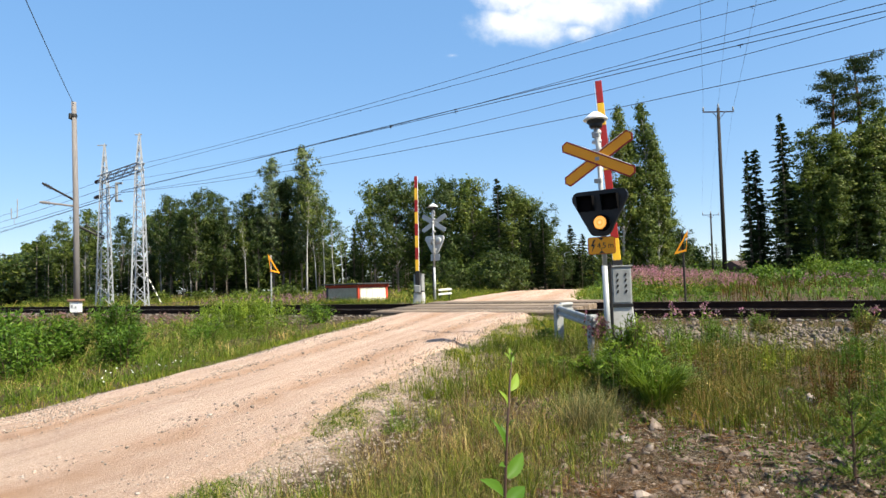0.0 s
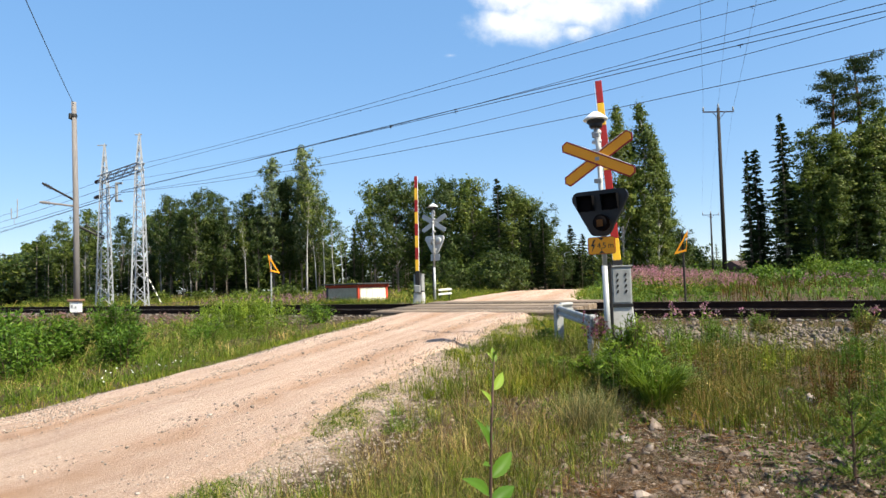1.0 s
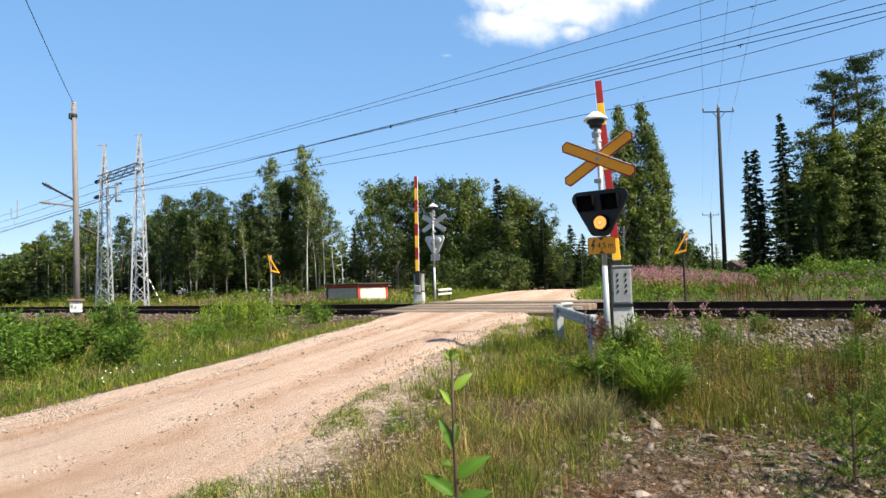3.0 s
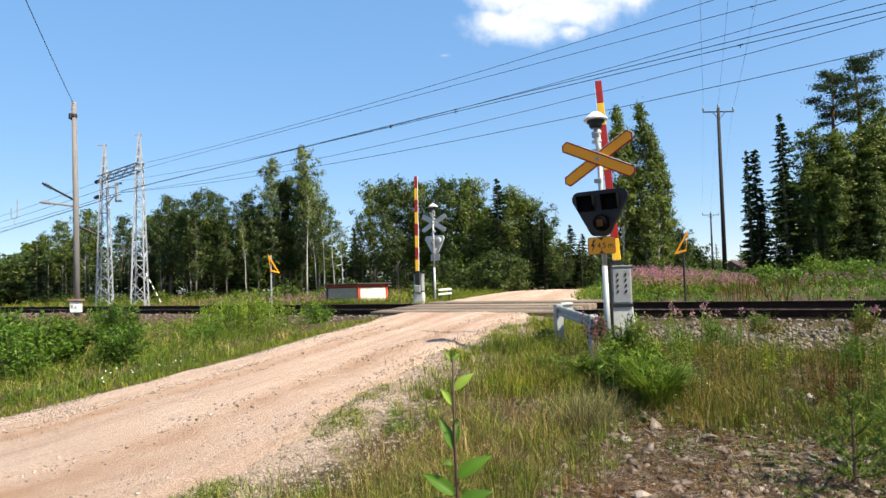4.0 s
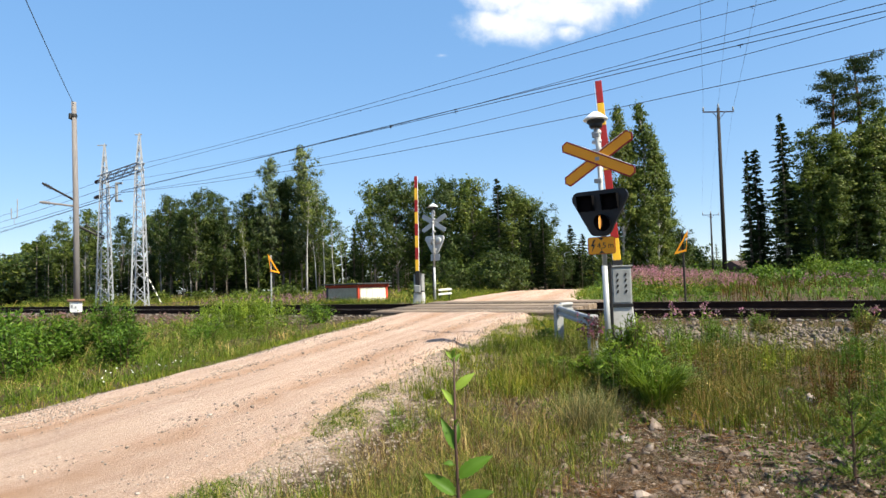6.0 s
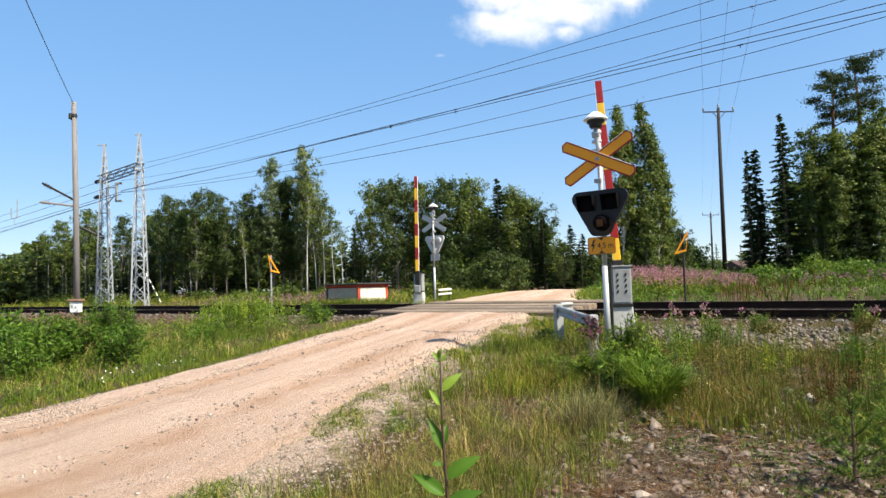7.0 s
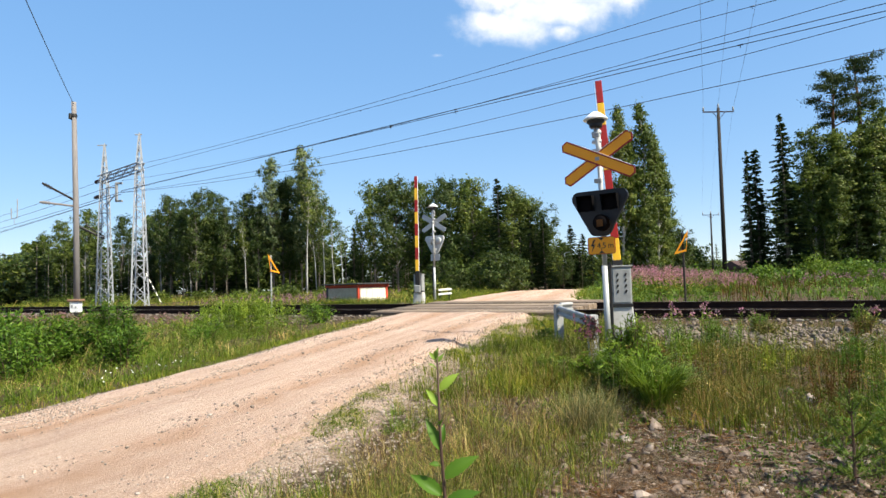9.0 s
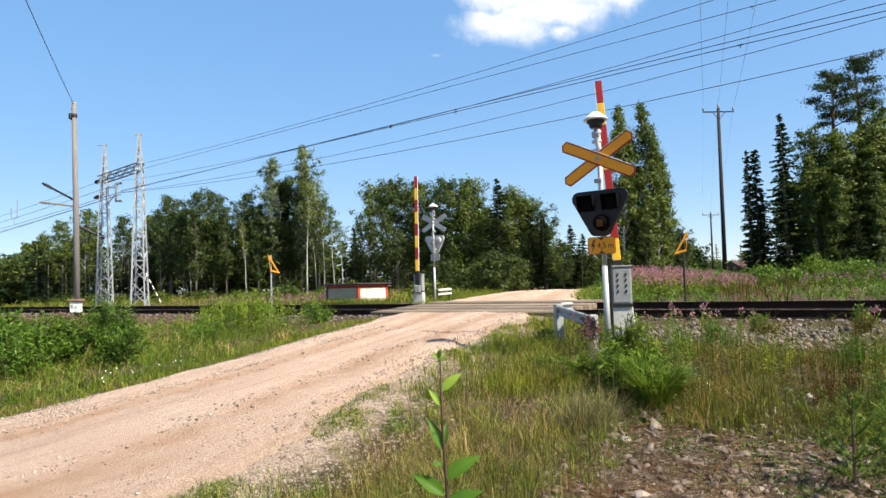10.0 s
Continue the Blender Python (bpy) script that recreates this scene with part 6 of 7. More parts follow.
for k in range(26):
    cx, cc = r.uniform(2.4, 7.5), r.uniform(6.5, 9.6)
    cy = (cc - 0.6293 * cx) / 0.7771
    if cy < 4.6 or cx - float(road_x(cy)) < 5.2:
        continue
    n = int(r.integers(14, 40))
    P = np.column_stack([r.normal(0, 0.13, n), r.normal(0, 0.13, n), np.zeros(n)])
    V, F, I = fireweed_arrays(P, r.uniform(0.2, 0.5, n), r, 0.026, False)
    mat = (MAT_MOSSY, MAT_OLIVE, MAT_SHRUBLEAF, MAT_SORREL)[k % 4]
    ob = tagged(mesh_np("bushy_weed", V, F, [mat, mat], index=I), ("yellow-green", "olive", "green", "reddish-brown")[k % 4] + " bushy weed on the stony slope", "weed", "slope weeds")
    ob.matrix_basis = pose(cx, cy, gz(cx, cy) - 0.02)
# a dark flowering clump by the guard rail, stirred by the wind
r = np.random.default_rng(31)
a, q = r.uniform(0, 6.28, 15), 0.11 * np.sqrt(r.uniform(0, 1, 15))
V, F, I = fireweed_arrays(np.column_stack([q * np.cos(a), q * np.sin(a), np.zeros(15)]), r.uniform(0.52, 0.72, 15), r, 0.03)
CLUMP = tagged(mesh_np("flowering_clump", V, F, [MAT_STEM, MAT_PURPLE], index=I), "dark purple flowering clump beside the guard rail", "wild flowers")
CLUMP.matrix_basis = pose(2.02, 9.0, gz(2.02, 9.0))


# ---- grass ----
def tufts(name, x, y, h, w, mat, seed, label, blades=9, radius=0.05, lean=0.55, category="grass", far=False):
    """Tufts of curved blades: one tuft at each place, with height h and blade width w."""
    r = np.random.default_rng(seed)
    x, y, h, w = (np.repeat(q, blades) for q in (x, y, h, w))
    n = len(x)
    a = r.uniform(0, 6.28, n)
    out = np.column_stack([np.cos(a), np.sin(a), np.zeros(n)])
    rad = radius * np.sqrt(r.uniform(0, 1, n))
    x, y = x + out[:, 0] * rad, y + out[:, 1] * rad
    h = h * r.uniform(0.45, 1.1, n)
    P = np.column_stack([x, y, ground_z(x, y) - 0.01])
    az = r.uniform(0, 6.28, n)
    side = np.column_stack([np.cos(az), np.sin(az), np.zeros(n)]) * (w / 2)[:, None]
    bend = (out + np.column_stack([r.normal(0, 0.5, (n, 2)), np.zeros(n)])) * (np.abs(r.normal(lean, lean * 0.6, n)) * h)[:, None]
    rise = h / np.sqrt(1 + 0.6 * lean)
    up = np.column_stack([np.zeros((n, 2)), rise])
    m1, m2, tip = P + up * 0.5 + bend * 0.16, P + up * 0.88 + bend * 0.55, P + up * r.uniform(0.75, 1.05, (n, 1)) + bend
    V = np.stack([P - side, P + side, m1 - side * 0.85, m1 + side * 0.85, m2 - side * 0.55, m2 + side * 0.55, tip - side * 0.1, tip + side * 0.1], 1).reshape(-1, 3)
    b = (np.arange(n) * 8)[:, None]
    quads = ([0, 1, 3, 2], [2, 3, 7, 6]) if far else ([0, 1, 3, 2], [2, 3, 5, 4], [4, 5, 7, 6])
    F = np.concatenate([b + np.array(q) for q in quads], 1).reshape(-1, 4)
    return tagged(mesh_np(name, V, F, mat), label, category, kind="stuff")


def patch(seed, n, xr, yr, rule, scale=1.7):
    r = np.random.default_rng(seed)
    x, y = r.uniform(*xr, n), r.uniform(*yr, n)
    off, c = road_off(x, y), 0.6293 * x + 0.7771 * y
    keep = r.uniform(0, 1, n) < rule(x, y, off, c) * np.clip(0.6 + 0.6 * fractal(x + seed, y, scale), 0.06, 1)
    return x[keep], y[keep], off[keep], c[keep], r


def herbs(name, x, y, h, leaf, mat, seed, label, per=10, radius=0.08, ratio=0.4):
    """Low broad-leaved weeds: loose balls of small leaves on the ground."""
    r = np.random.default_rng(seed)
    P = np.column_stack([x, y, ground_z(x, y)])
    P = np.repeat(P, per, 0)
    n = len(P)
    hh = np.repeat(h, per) * r.uniform(0.05, 1.0, n)
    P = P + np.column_stack([r.normal(0, radius, (n, 2)), hh])
    V, F = random_leaves(P, leaf, leaf * ratio, r, -0.2)
    return tagged(mesh_np(name, V, F, mat), label, "weeds", kind="stuff")


def right_verge(x, y, off, c):
    edge = np.clip((off - 3.2) / 1.0, 0, 1) ** 1.2
    return np.maximum(edge * np.clip((5.7 - off) / 0.9, 0, 1), 0.09 * (off > 2.15) * (off < 5.0)) * np.clip((12.2 - c) / 0.4, 0, 1) * (off > 2.1)


def right_field(x, y, off, c):
    return np.clip((off - 4.2) / 0.8, 0, 1) * np.clip((c - 5.9) / 0.9, 0.012, 1) * np.clip((9.9 - c) / 1.2, 0.08, 1) * (c < 12.3)


def left_side(x, y, off, c):
    return np.clip((-off - 2.3) / 0.3, 0, 1) * np.clip((10.7 - c) / 1.4, 0.04, 1) * (c < 12.3)


NEAR_X, NEAR_Y = (-3.2, 10.5), (3.0, 15.0)
x, y, off, c, r = patch(51, 30000, NEAR_X, NEAR_Y, right_verge, 2.3)
tufts("grass", x, y, r.uniform(0.08, 0.30, len(x)) * np.clip((off - 1.9) / 1.5, 0.3, 1.0), r.uniform(0.003, 0.006, len(x)), MAT_GRASS, 52, "green grass tufts on the road verge", 12, 0.06)
x, y, off, c, r = patch(53, 14000, NEAR_X, NEAR_Y, right_verge, 1.5)
tufts("dry_grass", x, y, r.uniform(0.16, 0.52, len(x)) * np.clip((off - 2.0) / 1.5, 0.2, 1.0), r.uniform(0.0018, 0.0038, len(x)), MAT_STRAW, 54, "straw-coloured dry grass tufts on the road verge", 7, 0.04, 0.4)
x, y, off, c, r = patch(145, 110000, NEAR_X, NEAR_Y, lambda x, y, off, c: np.exp(-((off - 2.62) / 0.22) ** 2) * (c < 11) * np.clip(0.3 + 1.6 * fractal(x, y, 1.3), 0, 1), 2.2)
tufts("grass", x, y, r.uniform(0.03, 0.11, len(x)), r.uniform(0.004, 0.008, len(x)), MAT_GRASS, 146, "low green grass fringing the gravel edge", 12, 0.05, 1.0, far=True)
x, y, off, c, r = patch(103, 5200, NEAR_X, NEAR_Y, right_verge, 1.1)
tufts("dry_sorrel", x, y, r.uniform(0.10, 0.42, len(x)), r.uniform(0.003, 0.006, len(x)), MAT_SORREL, 104, "reddish-brown dry stalks on the road verge", 6, 0.06, 0.4, "weeds")
x, y, off, c, r = patch(105, 3000, NEAR_X, NEAR_Y, right_verge, 1.6)
herbs("weeds", x, y, r.uniform(0.05, 0.22, len(x)), 0.016, MAT_GRASS, 106, "leafy green weeds among the verge grass", 14, 0.05, 0.3)
x, y, off, c, r = patch(65, 30000, NEAR_X, NEAR_Y, right_field, 1.4)
tufts("grass", x, y, r.uniform(0.08, 0.26, len(x)) * np.clip(0.9 + 0.8 * fractal(x, y, 1.25), 0.35, 1.7), r.uniform(0.003, 0.007, len(x)), MAT_OLIVE, 66, "patchy olive grass on the stony slope", 14, 0.07, 0.5, far=True)
x, y, off, c, r = patch(67, 10500, NEAR_X, NEAR_Y, right_field, 1.9)
tufts("dry_sorrel", x, y, r.uniform(0.10, 0.30, len(x)) * np.clip(0.9 + 0.8 * fractal(x + 3, y, 1.1), 0.4, 1.7), r.uniform(0.002, 0.005, len(x)), MAT_SORREL, 68, "reddish-brown dry sorrel stalks on the stony slope", 6, 0.05, 0.3, "weeds", True)
x, y, off, c, r = patch(69, 3600, NEAR_X, NEAR_Y, right_field, 1.1)
V, F, I = fireweed_arrays(np.column_stack([x, y, ground_z(x, y)]), r.uniform(0.15, 0.48, len(x)), r, 0.02, False)
tagged(mesh_np("weeds", V, F, [MAT_OLIVE, MAT_GRASS], index=I), "slender leafy weeds on the stony slope", "weeds", kind="stuff")
x, y, off, c, r = patch(141, 22000, NEAR_X, NEAR_Y, right_field, 0.8)
k = fractal(x, y, 0.9) + 1.2 * np.clip(x / y - 0.45, -0.2, 0.25) * 2.0 > 0.1
tufts("grass", x[k], y[k], r.uniform(0.12, 0.38, k.sum()), r.uniform(0.004, 0.008, k.sum()), MAT_MOSSY, 142, "fresh yellow-green clumps on the stony slope", 12, 0.08, 0.5, far=True)
x, y, off, c, r = patch(143, 9000, NEAR_X, NEAR_Y, lambda x, y, off, c: (off > 4.0) * (c > 8.6) * (c < 12.2) * 0.5, 1.3)
tufts("dry_sorrel", x, y, r.uniform(0.10, 0.38, len(x)), r.uniform(0.003, 0.005, len(x)), MAT_OLIVE, 144, "thin brownish weeds growing in the ballast", 10, 0.06, 0.45, "weeds")
x, y, off, c, r = patch(81, 2600, NEAR_X, NEAR_Y, lambda x, y, off, c: (off > 2.3) * (off < 4.4) * (c < 11.5) * np.clip(fractal(x, y, 1.5) * 2.0, 0, 1), 1.3)
herbs("weeds", x, y, r.uniform(0.02, 0.07, len(x)), 0.012, MAT_GRASS, 82, "low green weeds along the road edge", 16, 0.04, 0.45)
# fresh green growth on both verges
x, y, off, c, r = patch(107, 9000, (-17, 0.5), (7.0, 21), left_side, 1.0)
tufts("grass", x, y, r.uniform(0.10, 0.30, len(x)) * np.clip((-off - 1.8) / 1.5, 0.3, 1.2), r.uniform(0.006, 0.012, len(x)), MAT_LUSH, 108, "fresh green grass along the road", 6, 0.07, far=True)
x, y, off, c, r = patch(109, 900, (-1, 3.6), (7.4, 11.6), lambda x, y, off, c: right_verge(x, y, off, c) * (off > 3.1), 1.2)
V, F, I = fireweed_arrays(np.column_stack([x, y, ground_z(x, y)]), r.uniform(0.14, 0.45, len(x)), r, 0.022, False)
tagged(mesh_np("weeds", V, F, [MAT_LUSH, MAT_GRASS], index=I), "upright fresh green weeds on the road verge", "weeds", kind="stuff")
x, y, off, c, r = patch(111, 1400, (2.5, 6.5), (3.4, 5.8), lambda x, y, off, c: np.clip((x - 2.5 - 0.25 * (y - 3.4)) / 0.8, 0, 1) * (c < 7), 1.5)
herbs("weeds", x, y, r.uniform(0.05, 0.28, len(x)), 0.02, MAT_SHRUBLEAF, 112, "leafy weeds round the spruce saplings", 16, 0.07, 0.4)
tufts("grass", x, y, r.uniform(0.10, 0.30, len(x)), r.uniform(0.004, 0.008, len(x)), MAT_GRASS, 113, "green grass round the spruce saplings", 8)
x, y, off, c, r = patch(115, 500, (-1.5, 1.6), (3.2, 6.0), lambda x, y, off, c: np.clip((off - 3.2) / 0.6, 0, 1) * np.clip((5.4 - off) / 0.8, 0, 1), 1.5)
tufts("dry_grass", x, y, r.uniform(0.2, 0.42, len(x)), r.uniform(0.0018, 0.0032, len(x)), MAT_STRAW, 116, "long arching pale grass near the stony patch", 10, 0.05, 0.9)
x, y, off, c, r = patch(117, 3600, (-2.2, 1.6), (3.2, 7.0), lambda x, y, off, c: np.clip((off - 2.7) / 0.4, 0, 1) * np.clip((4.4 - off) / 0.8, 0, 1) * (fractal(x, y, 1.1) > 0.08), 1.5)
tufts("grass", x, y, r.uniform(0.06, 0.26, len(x)), r.uniform(0.004, 0.008, len(x)), MAT_LUSH, 118, "short fresh grass along the road edge", 10, 0.06, 0.7)
x, y, off, c, r = patch(155, 8000, (-0.6, 3.4), (7.6, 13.2), lambda x, y, off, c: np.clip((off - 2.75) / 0.7, 0, 1) * np.clip((5.2 - off) / 0.8, 0, 1) * (c < 11.8), 1.3)
tufts("grass", x, y, r.uniform(0.12, 0.40, len(x)), r.uniform(0.004, 0.008, len(x)), MAT_MOSSY, 156, "tall yellow-green grass on the verge by the crossing", 9, 0.06, 0.4, far=True)
# a wispy grey-green tussock at the edge of the stony patch
r = np.random.default_rng(121)
for mat, n, seed, words in ((MAT_WISP, 90, 122, "wispy grey-green grass tussock beside the stony patch"), (MAT_STRAW, 34, 123, "thin dry stalks of a wispy tussock")):
    a, q = r.uniform(0, 6.28, n), 0.2 * np.sqrt(r.uniform(0, 1, n))
    tufts("grass" if seed == 122 else "dry_grass", 1.36 + q * np.cos(a), 6.3 + q * np.sin(a), r.uniform(0.3, 0.52, n), r.uniform(0.002, 0.004, n), mat, seed, words, 12, 0.05, 0.45)
# upright leafy stalks on the slope
x, y, off, c, r = patch(101, 1500, NEAR_X, NEAR_Y, right_field, 1.2)
V, F, I = fireweed_arrays(np.column_stack([x, y, ground_z(x, y)]), r.uniform(0.18, 0.5, len(x)), r, 0.032, False)
tagged(mesh_np("weeds", V, F, [MAT_OLIVE, MAT_STEM], index=I), "upright leafy weeds with brown seed heads on the slope", "weeds", kind="stuff")
# dry litter lying on the bare patch
x, y, off, c, r = patch(83, 11000, (-0.5, 7.5), (3.2, 8.5), lambda x, y, off, c: (off > 4.1) * (c < 7.4) * 1.0, 1.0)
tufts("litter", x, y, r.uniform(0.03, 0.10, len(x)), r.uniform(0.003, 0.007, len(x)), MAT_SORREL, 84, "dry brown litter on the stony patch", 6, 0.07, 2.6, "litter")
x, y, off, c, r = patch(85, 13000, (-0.5, 7.5), (3.2, 8.5), lambda x, y, off, c: (off > 4.1) * (c < 7.4) * 1.0, 1.6)
tufts("litter", x, y, r.uniform(0.03, 0.12, len(x)), r.uniform(0.002, 0.004, len(x)), MAT_LITTER, 86, "grey dry straw on the stony patch", 5, 0.08, 2.2, "litter")
x, y, off, c, r = patch(87, 2200, (-0.5, 7.5), (3.2, 8.5), lambda x, y, off, c: (off > 4.1) * (c < 7.4) * 1.0, 1.2)
herbs("weeds", x, y, r.uniform(0.02, 0.09, len(x)), 0.014, MAT_SHRUBLEAF, 88, "low creeping weeds on the stony patch", 16, 0.05, 0.45)

x, y, off, c, r = patch(153, 26000, (-17, 0.5), (7.0, 21), lambda x, y, off, c: np.clip((-off - 2.35) / 0.15, 0, 1) * np.clip((4.2 + off) / 0.9, 0, 1) * (c < 11.5), 1.6)
tufts("grass", x, y, r.uniform(0.05, 0.17, len(x)), r.uniform(0.005, 0.010, len(x)), MAT_MOSSY, 154, "short bright grass along the gravel edge", 7, 0.08, 0.6, far=True)
x, y, off, c, r = patch(55, 13000, (-17, 0.5), (7.0, 21), left_side, 1.2)
tufts("grass", x, y, r.uniform(0.10, 0.34, len(x)) * np.clip((-off - 1.8) / 1.5, 0.3, 1.2), r.uniform(0.006, 0.012, len(x)), MAT_GRASS, 56, "lush green grass between road and railway", 6, 0.07, far=True)
x, y, off, c, r = patch(57, 6000, (-17, 0.5), (7.0, 21), left_side, 2.0)
tufts("dry_grass", x, y, r.uniform(0.15, 0.45, len(x)) * np.clip((-off - 1.9) / 1.4, 0.3, 1.2), r.uniform(0.004, 0.008, len(x)), MAT_STRAW, 58, "thin dry stalks among the green grass", 5, far=True)
x, y, off, c, r = patch(89, 5200, (-17, 0.5), (7.5, 21), lambda x, y, off, c: left_side(x, y, off, c) * np.clip((-off - 3.2) / 1.0, 0.1, 1), 0.9)
herbs("weeds", x, y, r.uniform(0.1, 0.4, len(x)), 0.026, MAT_LUSH, 90, "leafy weeds between road and railway", 16, 0.09, 0.28)
x, y, off, c, r = patch(59, 11000, (-46, 4), (16, 52), lambda x, y, off, c: (off < -2.6) * np.where(c < 14, (c < 11.0) * (y > 20), (c > 16.0) * 1.0), 0.5)
tufts("grass", x, y, r.uniform(0.2, 0.65, len(x)), r.uniform(0.015, 0.035, len(x)), MAT_GRASS, 60, "tall grass along the far side of the railway", 6, 0.2, far=True)
x, y, off, c, r = patch(157, 16000, (-6, 8), (20, 36), lambda x, y, off, c: (c > 16.3) * (np.abs(off) > 2.25) * (np.abs(off) < 4.6) * 1.0, 1.0)
tufts("grass", x, y, r.uniform(0.12, 0.36, len(x)), r.uniform(0.008, 0.016, len(x)), MAT_MOSSY, 158, "yellow-green grass along the road beyond the crossing", 6, 0.12, far=True)
x, y, off, c, r = patch(61, 7000, (-46, 0), (16, 52), lambda x, y, off, c: (off < -2.6) * (c > 16.0) * 0.35, 0.35)
tufts("dry_grass", x, y, r.uniform(0.3, 0.7, len(x)), r.uniform(0.012, 0.025, len(x)), MAT_OLIVE, 62, "dry stalks along the far side of the railway", 5, 0.2, far=True)
x, y, off, c, r = patch(63, 6500, (-1, 36), (11, 46), lambda x, y, off, c: (off > 2.6) * (c > 16.2) * 1.0, 0.6)
tufts("grass", x, y, r.uniform(0.2, 0.55, len(x)), r.uniform(0.012, 0.03, len(x)), MAT_SHRUBLEAF, 64, "rank green grass and weeds beyond the rails", 7, 0.15, far=True)
x, y, off, c, r = patch(91, 5000, (3, 36), (12, 40), lambda x, y, off, c: (off > 3.0) * (c > 16.6) * np.where(x > 0.46 * y, 0.22, 0.8), 0.5)
herbs("weeds", x, y, r.uniform(0.3, 0.9, len(x)), 0.055, MAT_SHRUBLEAF, 92, "leafy weeds beyond the rails", 14, 0.16, 0.4)

x, y, off, c, r = patch(97, 9000, (-6.6, -1.8), (22.0, 25.2), lambda x, y, off, c: (c > 15.9) * (c < 16.75) * 1.0, 2.0)
tufts("grass", x, y, r.uniform(0.28, 0.56, len(x)), r.uniform(0.008, 0.016, len(x)), MAT_GRASS, 98, "tall grass before the equipment shed", 7, 0.1)
x, y, off, c, r = patch(119, 2600, (5, 36), (12, 40), lambda x, y, off, c: (off > 3.0) * (c > 16.6) * (x > 0.42 * y), 0.4)
tufts("dry_sorrel", x, y, r.uniform(0.4, 0.9, len(x)), r.uniform(0.012, 0.025, len(x)), MAT_SORREL, 120, "brown seeded stalks beyond the rails", 5, 0.15, 0.3, "weeds", True)
# the verge goes on round the place where one stands
x, y, off, c, r = patch(131, 5200, (-6, 10), (-7, 3.4), lambda x, y, off, c: np.clip((off - 2.9) / 0.8, 0, 1), 0.9)
tufts("grass", x, y, r.uniform(0.06, 0.26, len(x)), r.uniform(0.005, 0.01, len(x)), MAT_GRASS, 132, "patchy green grass on stony soil", 7, 0.08, 0.6, far=True)
x, y, off, c, r = patch(133, 4200, (-6, 10), (-7, 3.4), lambda x, y, off, c: np.clip((off - 2.9) / 0.8, 0, 1), 0.7)
tufts("dry_grass", x, y, r.uniform(0.06, 0.28, len(x)), r.uniform(0.003, 0.006, len(x)), MAT_STRAW, 134, "patchy dry grass on stony soil", 6, 0.08, 0.7, far=True)
# small white flowers in the grass by the road
r = np.random.default_rng(95)
n = 34
y = r.uniform(9.6, 11.2, n)
x = road_x(y) - 2.6 - np.abs(r.normal(0, 0.5, n))
P = np.column_stack([x, y, ground_z(x, y) + r.uniform(0.12, 0.28, n)])
V, F = random_leaves(P, 0.011, 0.011, r)
tagged(mesh_np("daisies", V, F, MAT_WHITE), "small white flowers in the roadside grass", "flowers", kind="stuff")

# stones of the bare patch and loose gravel on the road
r = np.random.default_rng(71)
n = 12000
x, y = r.uniform(-1.5, 9.5, n), r.uniform(3.2, 12.8, n)
off, c = road_off(x, y), 0.6293 * x + 0.7771 * y
keep = (off > 2.9) & (c < 12.1) & (r.uniform(0, 1, n) < np.where(c < 7.0, np.clip((off - 3.9) / 1.2, 0.08, 1), np.clip((c - 8.6) / 1.6, 0.12, 1)))
x, y = x[keep], y[keep]
scatter_stones("rubble", np.column_stack([x, y, ground_z(x, y)]), np.clip(r.lognormal(-4.3, 0.5, len(x)), 0.006, 0.05), MAT_RUBBLE, 72, label="loose grey and pinkish stones on bare soil", category="stones")
n = 17000
x, y = r.uniform(-0.5, 8.0, n), r.uniform(3.2, 8.6, n)
off, c = road_off(x, y), 0.6293 * x + 0.7771 * y
keep = (off > 4.1) & (c < 7.6) & (r.uniform(0, 1, n) < np.clip((off - 4.1) / 0.9, 0, 1) * np.clip((7.6 - c) / 1.2, 0, 1))
x, y = x[keep], y[keep]
scatter_stones("rubble", np.column_stack([x, y, ground_z(x, y) + r.uniform(0, 0.012, len(x))]), np.clip(r.lognormal(-4.15, 0.6, len(x)), 0.006, 0.055), MAT_CHIP, 74, 0.16, 0.6, label="flat brown and pale shards littering the soil", category="stones")
n = 5000
y = r.uniform(3.5, 16, n)
u = np.clip(np.where(r.uniform(0, 1, n) < 0.5, r.normal(0, 0.24, n), np.where(r.uniform(0, 1, n) < 0.35, -1, 1) * r.normal(0.92, 0.12, n)), -1.05, 1.3)
u = np.where(u > 0, u * half_right(y) / 2.5, u)
x = road_x(y) + u * 2.5
z = np.where(np.abs(u) < 0.97, road_z(0.6293 * x + 0.7771 * y) + 0.012 - 0.085 * np.clip((np.abs(u) - 0.86) / 0.14, 0, 1) ** 2, ground_z(x, y) + 0.003)
scatter_stones("loose_gravel", np.column_stack([x, y, z]), np.clip(r.lognormal(-4.65, 0.4, n), 0.005, 0.03), MAT_PEBBLE, 73, label="loose pale gravel on the road", category="gravel")

n = 12000
y = 4.2 + 9.8 * r.uniform(0, 1, n) ** 1.3
x = road_x(y) + 2.5 * np.where(r.uniform(0, 1, n) < 0.6, r.uniform(-0.97, -0.5, n), r.normal(0.0, 0.16, n))
u = (x - road_x(y)) / 2.5
z = road_z(0.6293 * x + 0.7771 * y) + 0.006 - 0.085 * np.clip((np.abs(u) - 0.86) / 0.14, 0, 1) ** 2
scatter_stones("loose_gravel", np.column_stack([x, y, z]), np.clip(r.lognormal(-4.7, 0.38, n), 0.005, 0.026), MAT_PEBBLE, 77, 0.7, label="coarse gravel thrown beside the wheel tracks", category="gravel")


